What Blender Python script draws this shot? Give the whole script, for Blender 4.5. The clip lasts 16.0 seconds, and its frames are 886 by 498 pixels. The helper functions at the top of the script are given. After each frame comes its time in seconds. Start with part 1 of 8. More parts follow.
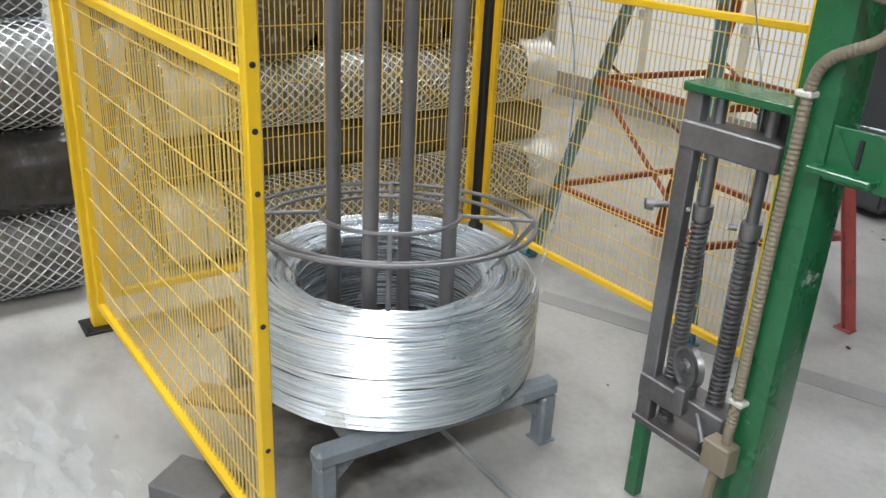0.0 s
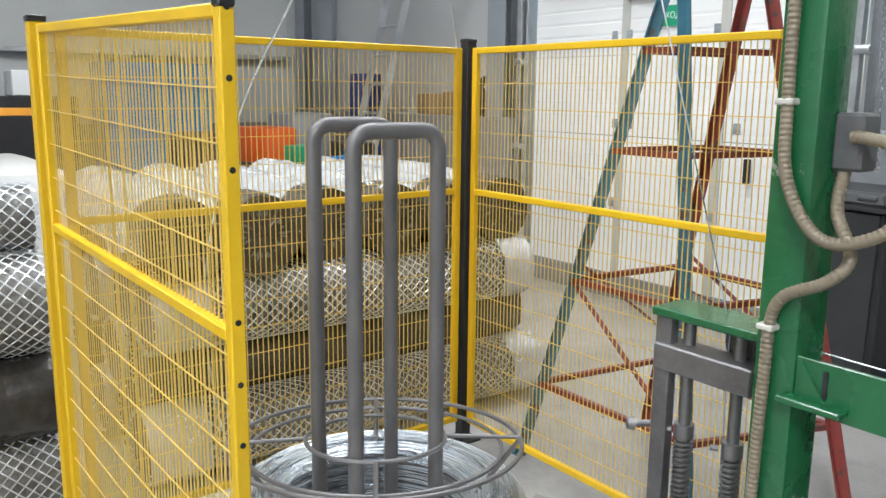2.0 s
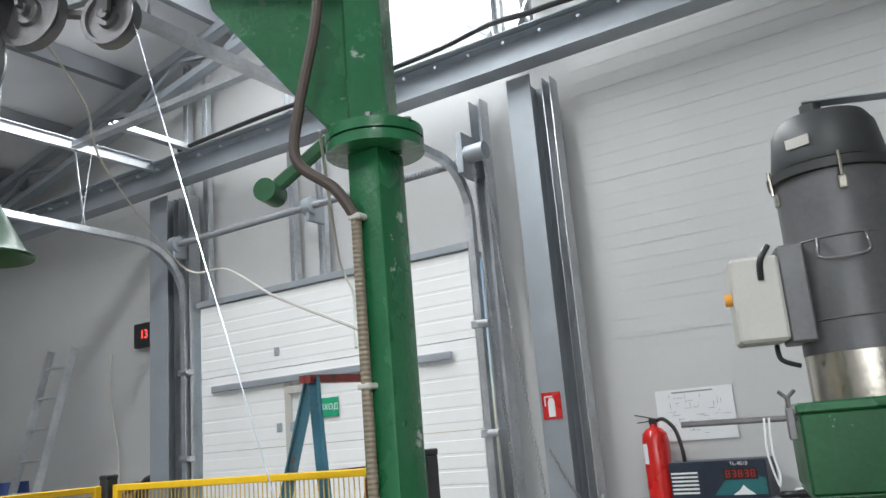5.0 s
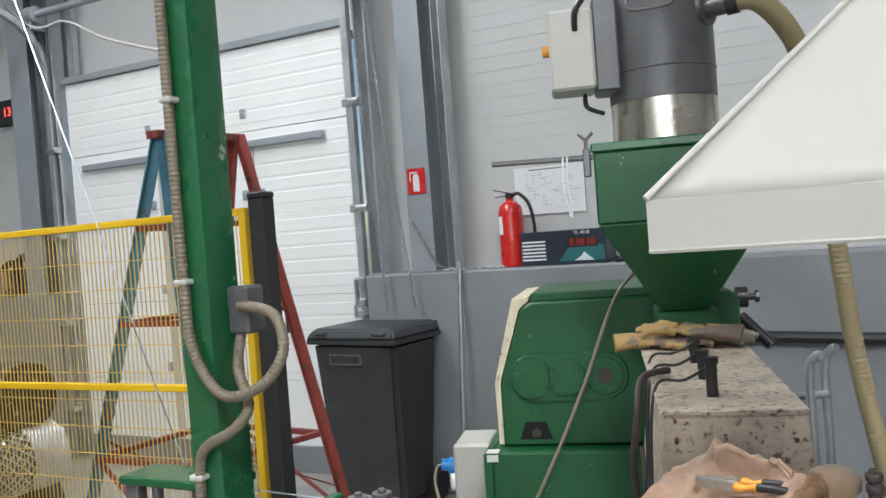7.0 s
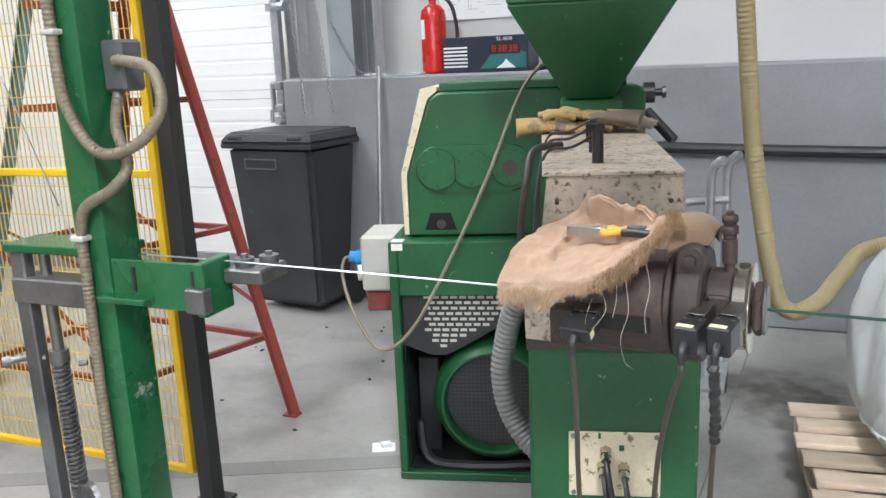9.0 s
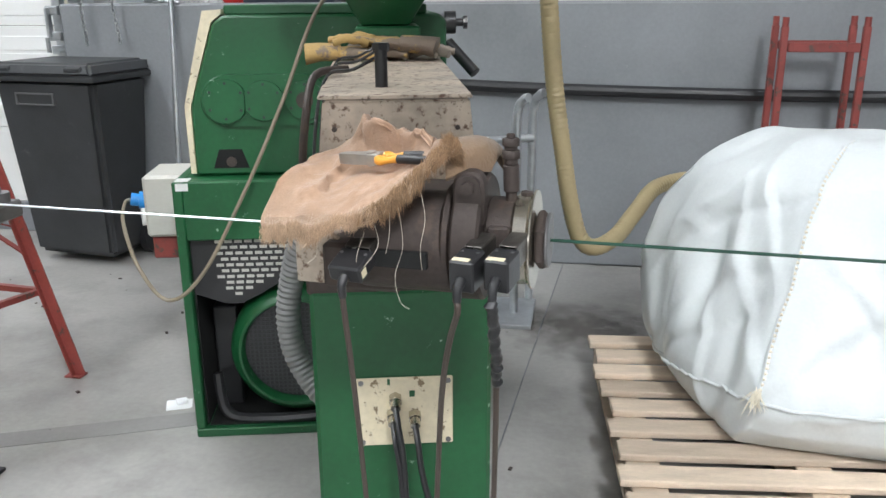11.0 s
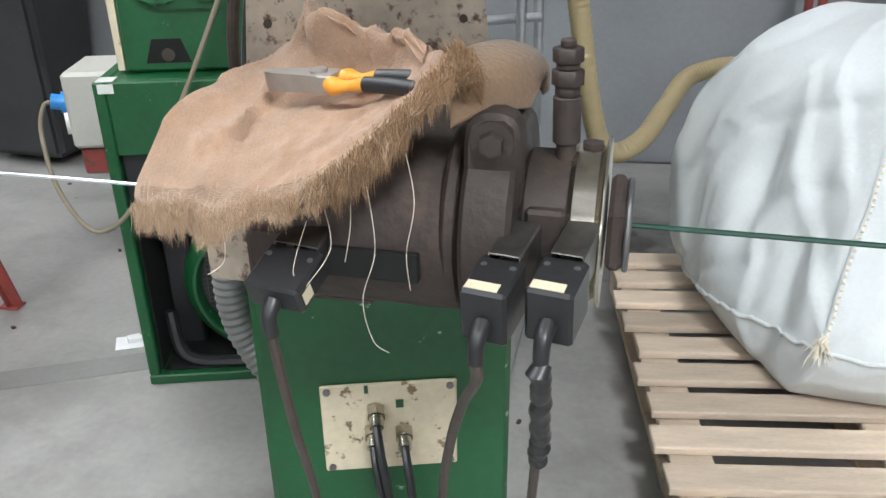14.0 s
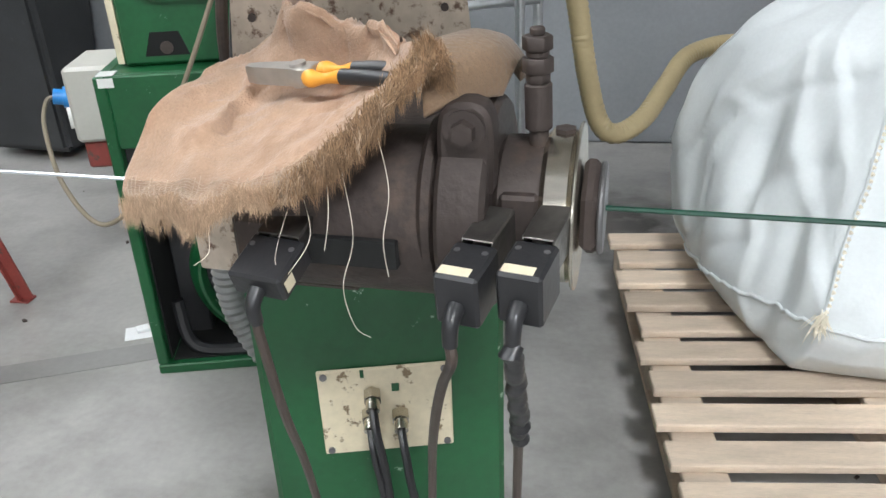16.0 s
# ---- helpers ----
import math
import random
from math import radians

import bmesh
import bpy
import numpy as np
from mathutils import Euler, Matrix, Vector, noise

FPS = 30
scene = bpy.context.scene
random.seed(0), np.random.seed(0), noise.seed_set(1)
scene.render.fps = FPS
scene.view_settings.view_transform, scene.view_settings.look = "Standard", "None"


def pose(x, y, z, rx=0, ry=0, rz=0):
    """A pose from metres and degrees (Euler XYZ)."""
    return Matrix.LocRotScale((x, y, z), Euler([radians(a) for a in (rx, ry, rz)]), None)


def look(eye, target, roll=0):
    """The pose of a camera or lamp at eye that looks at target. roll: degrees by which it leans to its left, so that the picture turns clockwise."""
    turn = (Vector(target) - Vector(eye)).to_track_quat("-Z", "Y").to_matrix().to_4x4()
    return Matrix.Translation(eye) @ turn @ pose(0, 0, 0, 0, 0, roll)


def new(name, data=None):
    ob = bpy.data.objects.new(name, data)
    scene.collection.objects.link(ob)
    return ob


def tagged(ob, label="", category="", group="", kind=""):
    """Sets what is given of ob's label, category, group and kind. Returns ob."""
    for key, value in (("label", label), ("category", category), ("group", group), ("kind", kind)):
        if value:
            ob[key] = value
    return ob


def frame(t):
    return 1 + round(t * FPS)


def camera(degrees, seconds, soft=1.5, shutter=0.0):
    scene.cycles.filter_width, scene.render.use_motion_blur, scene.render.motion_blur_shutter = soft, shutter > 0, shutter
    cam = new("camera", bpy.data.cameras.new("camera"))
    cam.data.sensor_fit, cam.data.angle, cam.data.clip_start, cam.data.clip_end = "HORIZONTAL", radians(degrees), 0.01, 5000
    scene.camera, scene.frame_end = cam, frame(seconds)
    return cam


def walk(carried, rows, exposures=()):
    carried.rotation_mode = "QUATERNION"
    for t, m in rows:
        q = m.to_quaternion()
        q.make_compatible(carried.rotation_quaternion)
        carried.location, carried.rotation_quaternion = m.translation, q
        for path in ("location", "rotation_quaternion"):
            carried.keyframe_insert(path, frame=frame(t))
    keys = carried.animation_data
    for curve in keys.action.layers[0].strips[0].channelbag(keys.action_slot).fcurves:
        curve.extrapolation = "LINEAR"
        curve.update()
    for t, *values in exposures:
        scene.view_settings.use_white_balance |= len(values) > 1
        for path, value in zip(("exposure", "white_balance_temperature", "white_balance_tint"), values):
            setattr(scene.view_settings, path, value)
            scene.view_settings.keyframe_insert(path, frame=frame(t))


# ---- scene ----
cam = camera(56.8, 16.0)
PATH = [
    (0, (0.411, 0.087, 1.412), (-1.093, 1.159, 0.642), 3.0),
    (0.5, (0.413, 0.092, 1.414), (-1.085, 1.163, 0.633), 3.2),
    (1, (0.414, 0.088, 1.414), (-1.078, 1.168, 0.636), 3.4),
    (1.5, (0.423, 0.088, 1.445), (-1.087, 1.185, 0.725), 3.0),
    (2, (0.422, 0.087, 1.557), (-1.165, 1.245, 1.185), 0.6),
    (2.5, (0.415, 0.076, 1.648), (-1.192, 1.265, 1.606), 1.1),
    (3, (0.419, 0.064, 1.731), (-1.182, 1.252, 1.881), 1.3),
    (3.5, (0.431, 0.058, 1.795), (-1.152, 1.232, 2.13), 1.2),
    (4, (0.461, 0.053, 1.836), (-1.022, 1.321, 2.273), -0.8),
    (4.5, (0.519, 0.084, 1.849), (-0.717, 1.581, 2.329), -3.3),
    (5, (0.613, 0.13, 1.817), (-0.419, 1.783, 2.266), -4.8),
    (5.2, (0.663, 0.146, 1.796), (-0.309, 1.847, 2.201), -5.0),
    (7.3, (0.845, 0.148, 1.582), (-0.035, 1.941, 1.476), -4.4),
    (7.5, (0.848, 0.15, 1.565), (-0.031, 1.939, 1.408), -4.1),
    (8, (0.857, 0.154, 1.52), (-0.019, 1.928, 1.23), -3.8),
    (8.2, (0.862, 0.165, 1.51), (-0.011, 1.934, 1.182), -3.7),
    (8.5, (0.879, 0.175, 1.492), (0.012, 1.938, 1.116), -3.5),
    (9, (0.909, 0.193, 1.468), (0.167, 1.994, 1.015), -2.5),
    (9.5, (0.934, 0.198, 1.462), (0.356, 2.05, 0.973), -1.5),
    (10, (0.965, 0.208, 1.453), (0.523, 2.088, 0.936), -0.7),
    (10.2, (0.986, 0.212, 1.445), (0.581, 2.1, 0.925), -0.6),
    (12.3, (0.861, 0.68, 1.377), (0.558, 2.507, 0.621), -0.7),
    (12.5, (0.858, 0.709, 1.376), (0.552, 2.531, 0.611), -0.8),
    (13, (0.849, 0.759, 1.372), (0.547, 2.575, 0.59), -0.8),
    (13.5, (0.854, 0.793, 1.363), (0.555, 2.597, 0.552), -0.8),
    (14, (0.857, 0.82, 1.357), (0.566, 2.598, 0.489), -0.8),
    (14.5, (0.863, 0.826, 1.358), (0.57, 2.595, 0.471), -0.9),
    (15, (0.869, 0.826, 1.36), (0.558, 2.588, 0.467), -1.2),
    (15.5, (0.88, 0.822, 1.362), (0.56, 2.578, 0.461), -1.7),
    (16, (0.885, 0.81, 1.365), (0.569, 2.567, 0.463), -2.5),
]


def path_rows():
    return [(t, look(eye, target, roll)) for t, eye, target, roll in PATH]


walk(cam, path_rows(), exposures=[(0.0, 0.15), (1.3, 0.2), (2.0, 0.25), (2.5, 0.0), (3.0, -0.07), (4.0, 0.08), (5.0, -0.1), (7.5, 0.02), (8.5, 0.36), (10.0, 0.46), (12.5, -0.04), (14.0, 0.16), (16.0, 0.2)])

# ---- world and light ----
world = bpy.data.worlds.new("world")
scene.world = world
world.use_nodes = True
wn, wl = world.node_tree.nodes, world.node_tree.links
sky = wn.new("ShaderNodeTexSky")
sky.sky_type, sky.sun_disc, sky.sun_elevation, sky.sun_rotation = "NISHITA", False, radians(50), radians(200)
wl.new(sky.outputs[0], wn["Background"].inputs[0])
wn["Background"].inputs[1].default_value = 0.12


def sky_panel(name, center, target, sx, sy, power, tint=(0.93, 0.97, 1.0), spread=180):
    """Area lamp for a roof light or window opening, some of them added."""
    la = bpy.data.lights.new(name, "AREA")
    la.shape, la.size, la.size_y, la.energy, la.color = "RECTANGLE", sx, sy, power, tint
    la.spread = radians(spread)
    ob = new(name, la)
    ob.matrix_world = look(center, target)
    return ob


sky_panel("roof_lamp", (-3.2, 0.6, 6.05), (-3.2, 0.61, 0), 1.3, 8.2, 960)
# added fill with a narrowed beam; no roof light is known on this side
sky_panel("roof_lamp", (3.1, -2.7, 6.4), (1.3, 1.6, 0.3), 1.2, 1.6, 170, spread=84)
# added fill lamp: no window is known in the south wall
sky_panel("window_lamp", (1.5, -5.85, 3.1), (0.3, 2.0, 0.9), 6.0, 1.6, 115)
sky_panel("window_lamp", (-2.2, 4.9, 4.98), (-3.4, 1.0, 5.15), 1.2, 0.7, 100)
sun = bpy.data.lights.new("sun", "SUN")
sun.energy, sun.angle, sun.color = 0.6, radians(12), (1.0, 0.97, 0.92)
new("sun", sun).matrix_world = look((0, 0, 20), (2, 9, 0))


# ---- materials ----
def mat(name, col, rough=0.5, metal=0.0, var=0.2, scale=6.0, bump=0.1, fine=90.0, chip=None, chip_amount=0.3,
        chip_scale=14.0, chip_soft=0.04, island=0.0, obj=0.0, stretch=(1, 1, 1), coat=0.0, trans=0.0, sheen=0.0):
    m = bpy.data.materials.new(name)
    m.use_nodes = True
    n, l = m.node_tree.nodes, m.node_tree.links
    b = n["Principled BSDF"]
    tc = n.new("ShaderNodeTexCoord")
    mp = n.new("ShaderNodeMapping")
    mp.inputs["Scale"].default_value = stretch
    l.new(tc.outputs["Object"], mp.inputs["Vector"])
    big = n.new("ShaderNodeTexNoise")
    big.inputs["Scale"].default_value, big.inputs["Detail"].default_value = scale, 6
    l.new(mp.outputs[0], big.inputs["Vector"])
    fi = n.new("ShaderNodeTexNoise")
    fi.inputs["Scale"].default_value, fi.inputs["Detail"].default_value = fine, 4
    l.new(mp.outputs[0], fi.inputs["Vector"])
    mixf = n.new("ShaderNodeMath")
    mixf.operation = "MULTIPLY_ADD"
    mixf.inputs[1].default_value, mixf.inputs[2].default_value = 0.35, 0.0
    l.new(fi.outputs["Fac"], mixf.inputs[0])
    add = n.new("ShaderNodeMath")
    add.operation = "ADD"
    l.new(big.outputs["Fac"], add.inputs[0])
    l.new(mixf.outputs[0], add.inputs[1])
    mr = n.new("ShaderNodeMapRange")
    mr.inputs["From Min"].default_value, mr.inputs["From Max"].default_value = 0.35, 1.0
    mr.inputs["To Min"].default_value, mr.inputs["To Max"].default_value = 1 - var, 1 + var
    l.new(add.outputs[0], mr.inputs["Value"])
    value = mr.outputs[0]
    for amount, kind in ((island, "isl"), (obj, "obj")):
        if amount:
            src = n.new("ShaderNodeNewGeometry") if kind == "isl" else n.new("ShaderNodeObjectInfo")
            out = src.outputs["Random Per Island"] if kind == "isl" else src.outputs["Random"]
            r2 = n.new("ShaderNodeMapRange")
            r2.inputs["To Min"].default_value, r2.inputs["To Max"].default_value = 1 - amount, 1 + amount
            l.new(out, r2.inputs["Value"])
            mu = n.new("ShaderNodeMath")
            mu.operation = "MULTIPLY"
            l.new(value, mu.inputs[0])
            l.new(r2.outputs[0], mu.inputs[1])
            value = mu.outputs[0]
    vm = n.new("ShaderNodeVectorMath")
    vm.operation = "SCALE"
    vm.inputs[0].default_value = col
    l.new(value, vm.inputs["Scale"])
    colour = vm.outputs[0]
    if chip:
        cn = n.new("ShaderNodeTexNoise")
        cn.inputs["Scale"].default_value, cn.inputs["Detail"].default_value, cn.inputs["Roughness"].default_value = chip_scale, 8, 0.65
        l.new(mp.outputs[0], cn.inputs["Vector"])
        cr = n.new("ShaderNodeMapRange")
        edge = 0.78 - chip_amount
        cr.inputs["From Min"].default_value, cr.inputs["From Max"].default_value = edge, edge + chip_soft
        l.new(cn.outputs["Fac"], cr.inputs["Value"])
        mx = n.new("ShaderNodeMix")
        mx.data_type = "RGBA"
        l.new(cr.outputs[0], mx.inputs["Factor"])
        l.new(colour, mx.inputs[6])
        mx.inputs[7].default_value = (*chip, 1)
        colour = mx.outputs[2]
    l.new(colour, b.inputs["Base Color"])
    rr = n.new("ShaderNodeMapRange")
    rr.inputs["To Min"].default_value, rr.inputs["To Max"].default_value = max(0.03, rough - 0.12), min(1, rough + 0.12)
    l.new(big.outputs["Fac"], rr.inputs["Value"])
    l.new(rr.outputs[0], b.inputs["Roughness"])
    b.inputs["Metallic"].default_value = metal
    b.inputs["Coat Weight"].default_value = coat
    b.inputs["Transmission Weight"].default_value = trans
    b.inputs["Sheen Weight"].default_value = sheen
    if bump:
        bp = n.new("ShaderNodeBump")
        bp.inputs["Strength"].default_value, bp.inputs["Distance"].default_value = bump, 0.01
        l.new(add.outputs[0], bp.inputs["Height"])
        l.new(bp.outputs[0], b.inputs["Normal"])
    return m


def glow(name, col, strength):
    m = bpy.data.materials.new(name)
    m.use_nodes = True
    b = m.node_tree.nodes["Principled BSDF"]
    b.inputs["Base Color"].default_value = (0.02, 0.02, 0.02, 1)
    b.inputs["Emission Color"].default_value = (*col, 1)
    b.inputs["Emission Strength"].default_value = strength
    return m


M_FLOOR = mat("concrete_floor", (0.345, 0.335, 0.32), 0.34, 0, 0.26, 1.7, 0.16, 45, chip=(0.21, 0.2, 0.19), chip_amount=0.31, chip_scale=2.2, chip_soft=0.26)
M_PANEL = mat("white_wall_panel", (0.56, 0.56, 0.555), 0.45, 0, 0.06, 1.2, 0.03, 40)
M_PANELG = mat("grey_wall_panel", (0.5, 0.51, 0.5), 0.5, 0, 0.08, 1.0, 0.03, 40)
M_GATE = mat("white_gate_panel", (0.86, 0.86, 0.85), 0.38, 0, 0.05, 1.5, 0.06, 120)
M_PLINTH = mat("grey_painted_concrete", (0.24, 0.25, 0.265), 0.6, 0, 0.2, 2.0, 0.15, 60, chip=(0.4, 0.4, 0.4), chip_amount=0.09, chip_scale=9)
M_ROOF = mat("roof_sheet", (0.88, 0.88, 0.9), 0.6, 0, 0.08, 1.5, 0.03)
M_GALV = mat("galvanised_steel", (0.55, 0.57, 0.59), 0.38, 0.85, 0.25, 5, 0.06, 40, island=0.08)
M_STEELG = mat("grey_primed_steel", (0.34, 0.37, 0.4), 0.45, 0.25, 0.15, 3, 0.05)
M_DARKST = mat("dark_purlin", (0.24, 0.25, 0.27), 0.55, 0.2, 0.15, 3, 0.05)
M_YELLOW = mat("yellow_powder_coat", (0.8, 0.5, 0.015), 0.4, 0, 0.12, 4, 0.05, 150)
M_YWIRE = mat("yellow_coated_wire", (0.78, 0.54, 0.13), 0.32, 0, 0.12, 4, 0)
M_STANDG = mat("battered_grey_paint", (0.2, 0.225, 0.25), 0.5, 0.2, 0.3, 9, 0.2, 90, chip=(0.36, 0.37, 0.38), chip_amount=0.2, chip_scale=14, chip_soft=0.15)
M_BLACKP = mat("black_powder_coat", (0.025, 0.025, 0.027), 0.45, 0, 0.2, 6, 0.05)
M_GREEN = mat("green_machine_paint", (0.011, 0.11, 0.04), 0.27, 0, 0.28, 5, 0.5, 62, chip=(0.3, 0.36, 0.3), chip_amount=0.135, chip_scale=11, coat=0.3)
M_GREEND = mat("dark_green_machine_paint", (0.007, 0.08, 0.026), 0.42, 0, 0.38, 4, 0.14, 70, chip=(0.3, 0.4, 0.32), chip_amount=0.118, chip_scale=34, coat=0.08)
M_STEEL = mat("worn_bare_steel", (0.2, 0.195, 0.2), 0.45, 0.75, 0.35, 9, 0.15, 80)
M_JAW = mat("pale_worn_steel", (0.42, 0.39, 0.36), 0.4, 0.7, 0.3, 12, 0.1, 120)
M_TUBE = mat("grey_painted_tube", (0.17, 0.165, 0.17), 0.42, 0.3, 0.18, 7, 0.08)
M_ZINC = mat("bright_zinc_wire", (0.82, 0.88, 0.94), 0.28, 0.85, 0.15, 3, 0.04, 60, obj=0.25)
M_CHAIN = mat("zinc_chain_link", (0.74, 0.77, 0.8), 0.36, 0.85, 0.2, 4, 0.0, island=0.25)
M_RUST = mat("rusty_cast_iron", (0.065, 0.05, 0.045), 0.6, 0.35, 0.4, 9, 0.3, 120, chip=(0.1, 0.072, 0.058), chip_amount=0.22, chip_scale=22, chip_soft=0.15)
M_BEIGE = mat("spotted_beige_enamel", (0.47, 0.395, 0.32), 0.5, 0, 0.5, 9, 0.15, 60, chip=(0.13, 0.075, 0.05), chip_amount=0.245, chip_scale=62, chip_soft=0.1)
M_CREAM = mat("cream_plate", (0.66, 0.58, 0.42), 0.5, 0, 0.25, 8, 0.1, 90, chip=(0.2, 0.14, 0.08), chip_amount=0.19, chip_scale=34)
M_CLOTH = mat("worn_felt_cloth", (0.41, 0.265, 0.18), 0.95, 0, 0.4, 14, 0.45, 420, chip=(0.22, 0.115, 0.065), chip_amount=0.29, chip_scale=13, chip_soft=0.26, sheen=0.2)
M_FLAP = mat("scorched_felt_cloth", (0.175, 0.112, 0.068), 0.95, 0, 0.35, 9, 0.5, 260, sheen=0.2)
M_CORD = mat("cream_cord", (0.72, 0.66, 0.54), 0.8, 0, 0.15, 20, 0.1)
M_FRINGE = mat("frayed_fibre", (0.3, 0.185, 0.105), 0.95, 0, 0.3, 20, 0, island=0.55)
M_FRINGEL = mat("light_thread", (0.48, 0.335, 0.225), 0.9, 0, 0.2, 20, 0, island=0.3)
M_BLACKPL = mat("black_plastic", (0.02, 0.02, 0.022), 0.38, 0, 0.25, 6, 0.08, 200)
# near-black that paints the shade inside slots, recesses and the motor bay
M_SLOT = mat("recess_shade_black", (0.006, 0.006, 0.006), 0.85, 0, 0.2, 6, 0)
M_BIN = mat("dark_grey_bin_plastic", (0.038, 0.04, 0.043), 0.5, 0, 0.35, 5, 0.15, 120, chip=(0.12, 0.12, 0.12), chip_amount=0.14, chip_scale=9, chip_soft=0.22)
M_RED = mat("red_gloss_paint", (0.6, 0.015, 0.012), 0.28, 0, 0.1, 4, 0.03, coat=0.4)
M_REDW = mat("worn_red_paint", (0.25, 0.05, 0.042), 0.5, 0, 0.3, 7, 0.15, chip=(0.1, 0.06, 0.05), chip_amount=0.2, chip_scale=18)
M_BLUEW = mat("worn_blue_paint", (0.055, 0.18, 0.25), 0.5, 0, 0.3, 7, 0.15, chip=(0.12, 0.08, 0.07), chip_amount=0.2, chip_scale=18)
M_GREY = mat("grey_loader_paint", (0.145, 0.145, 0.15), 0.4, 0.25, 0.3, 5, 0.08, 60, chip=(0.24, 0.22, 0.19), chip_amount=0.12, chip_scale=13, chip_soft=0.2)
M_GREYD = mat("dark_grey_plastic", (0.045, 0.048, 0.05), 0.45, 0, 0.15, 5, 0.06)
M_SHINY = mat("brushed_stainless", (0.6, 0.56, 0.49), 0.24, 1.0, 0.25, 9, 0.15, 60)
M_HOSE = mat("ribbed_tan_hose", (0.34, 0.27, 0.15), 0.5, 0, 0.2, 6, 0.1)
M_COND = mat("ribbed_grey_conduit", (0.21, 0.175, 0.125), 0.5, 0.1, 0.2, 8, 0.1)
M_CONDB = mat("brown_conduit", (0.065, 0.048, 0.04), 0.5, 0, 0.2, 8, 0.1)
M_HOSEG = mat("grey_flexible_duct", (0.2, 0.2, 0.2), 0.5, 0.1, 0.2, 8, 0.1)
M_BAG = mat("white_woven_bag", (0.66, 0.69, 0.7), 0.42, 0, 0.1, 5, 0.22, 90, sheen=0.1)
M_TARP = mat("white_vinyl", (0.46, 0.445, 0.405), 0.4, 0, 0.06, 3, 0.06, 60)
M_WOOD = mat("raw_pallet_wood", (0.62, 0.50, 0.39), 0.8, 0, 0.28, 4, 0.5, 60, chip=(0.38, 0.31, 0.25), chip_amount=0.18, chip_scale=6, chip_soft=0.2, obj=0.25, stretch=(1, 6, 6))
M_FILM = mat("clear_stretch_film", (0.75, 0.77, 0.79), 0.18, 0.4, 0.2, 9, 1.0, 34)
M_BFILM = mat("black_stretch_film", (0.035, 0.032, 0.03), 0.22, 0, 0.4, 9, 1.0, 22)
# darkened zinc: the shade between wires is put into this colour
M_ROLLC = mat("shaded_core_wire", (0.23, 0.228, 0.22), 0.55, 0.5, 0.6, 30, 0.8, 70)
M_ORANGE = mat("orange_grip", (0.75, 0.33, 0.04), 0.4, 0, 0.12, 8, 0.05)
M_YGLOVE = mat("yellow_leather_glove", (0.38, 0.25, 0.09), 0.8, 0, 0.35, 9, 0.4, 150, chip=(0.17, 0.13, 0.1), chip_amount=0.28, chip_scale=12)
M_GGLOVE = mat("dirty_grey_glove", (0.27, 0.23, 0.19), 0.85, 0, 0.35, 12, 0.4, 150)
M_BLUE = mat("bright_blue_paint", (0.02, 0.24, 0.62), 0.4, 0, 0.1, 3, 0.04)
M_ORANGEP = mat("orange_plastic", (0.7, 0.1, 0.015), 0.4, 0, 0.1, 3, 0.04)
M_WHITE = mat("white_plastic", (0.72, 0.72, 0.7), 0.4, 0, 0.06, 5, 0.03)
M_LGREY = mat("light_grey_enclosure", (0.5, 0.49, 0.45), 0.45, 0, 0.1, 5, 0.04)
M_PAPER = mat("paper", (0.78, 0.79, 0.8), 0.7, 0, 0.04, 5, 0.03)
M_INK = mat("print_ink", (0.25, 0.26, 0.28), 0.7, 0, 0.05, 5, 0)
M_CARD = mat("brown_cardboard", (0.3, 0.2, 0.12), 0.8, 0, 0.15, 5, 0.1)
M_COAT = mat("green_coated_wire", (0.005, 0.05, 0.03), 0.3, 0, 0.1, 6, 0)
M_PCB = mat("teal_carton", (0.02, 0.14, 0.15), 0.45, 0, 0.2, 9, 0.03)
M_SIGNG = mat("green_sign", (0.01, 0.33, 0.16), 0.45, 0, 0.05, 5, 0)
M_DKWOOD = mat("dark_worn_worktop", (0.1, 0.08, 0.07), 0.6, 0, 0.3, 5, 0.15)
M_STEELDK = mat("sooty_sheet_steel", (0.14, 0.13, 0.12), 0.35, 0.8, 0.5, 20, 0.2, 90)
M_HEM = mat("pale_woven_hem", (0.5, 0.37, 0.27), 0.95, 0, 0.3, 30, 0.6, 500, sheen=0.2)
M_PATCH = mat("darker_concrete", (0.235, 0.23, 0.222), 0.45, 0, 0.22, 3, 0.15, 50)
M_REDLED = glow("red_led", (1.0, 0.06, 0.05), 3.0)
M_CHAINST = mat("zinc_hand_chain", (0.42, 0.43, 0.44), 0.4, 0.9, 0.2, 9, 0)


def sky_sheet():
    """Translucent roof-light sheet: lit from outside, it glows."""
    return glow("rooflight_sheet", (0.93, 0.97, 1.0), 1.6)


M_SKY = sky_sheet()


# ---- mesh tools ----
def thing(name, loc, label, category, group="", kind=""):
    ob = new(name)
    ob.location = loc
    ob.empty_display_size = 0.1
    return tagged(ob, label, category, group, kind)


def origin_of(ob):
    while ob.parent:
        ob = ob.parent
    return ob.location


def finish(bm, name, material, smooth=35):
    me = bpy.data.meshes.new(name)
    bmesh.ops.recalc_face_normals(bm, faces=bm.faces)
    bm.to_mesh(me)
    bm.free()
    me.materials.append(material)
    if smooth:
        me.shade_smooth()
        me.set_sharp_from_angle(angle=radians(smooth))
    return me


def part(name, bm, material, parent, label="", smooth=35):
    """Links a bmesh, written in world space, as one mesh under a thing or a part."""
    o = origin_of(parent)
    bmesh.ops.translate(bm, verts=bm.verts, vec=-Vector(o))
    ob = new(name, finish(bm, name, material, smooth))
    ob.parent = parent
    return tagged(ob, label)


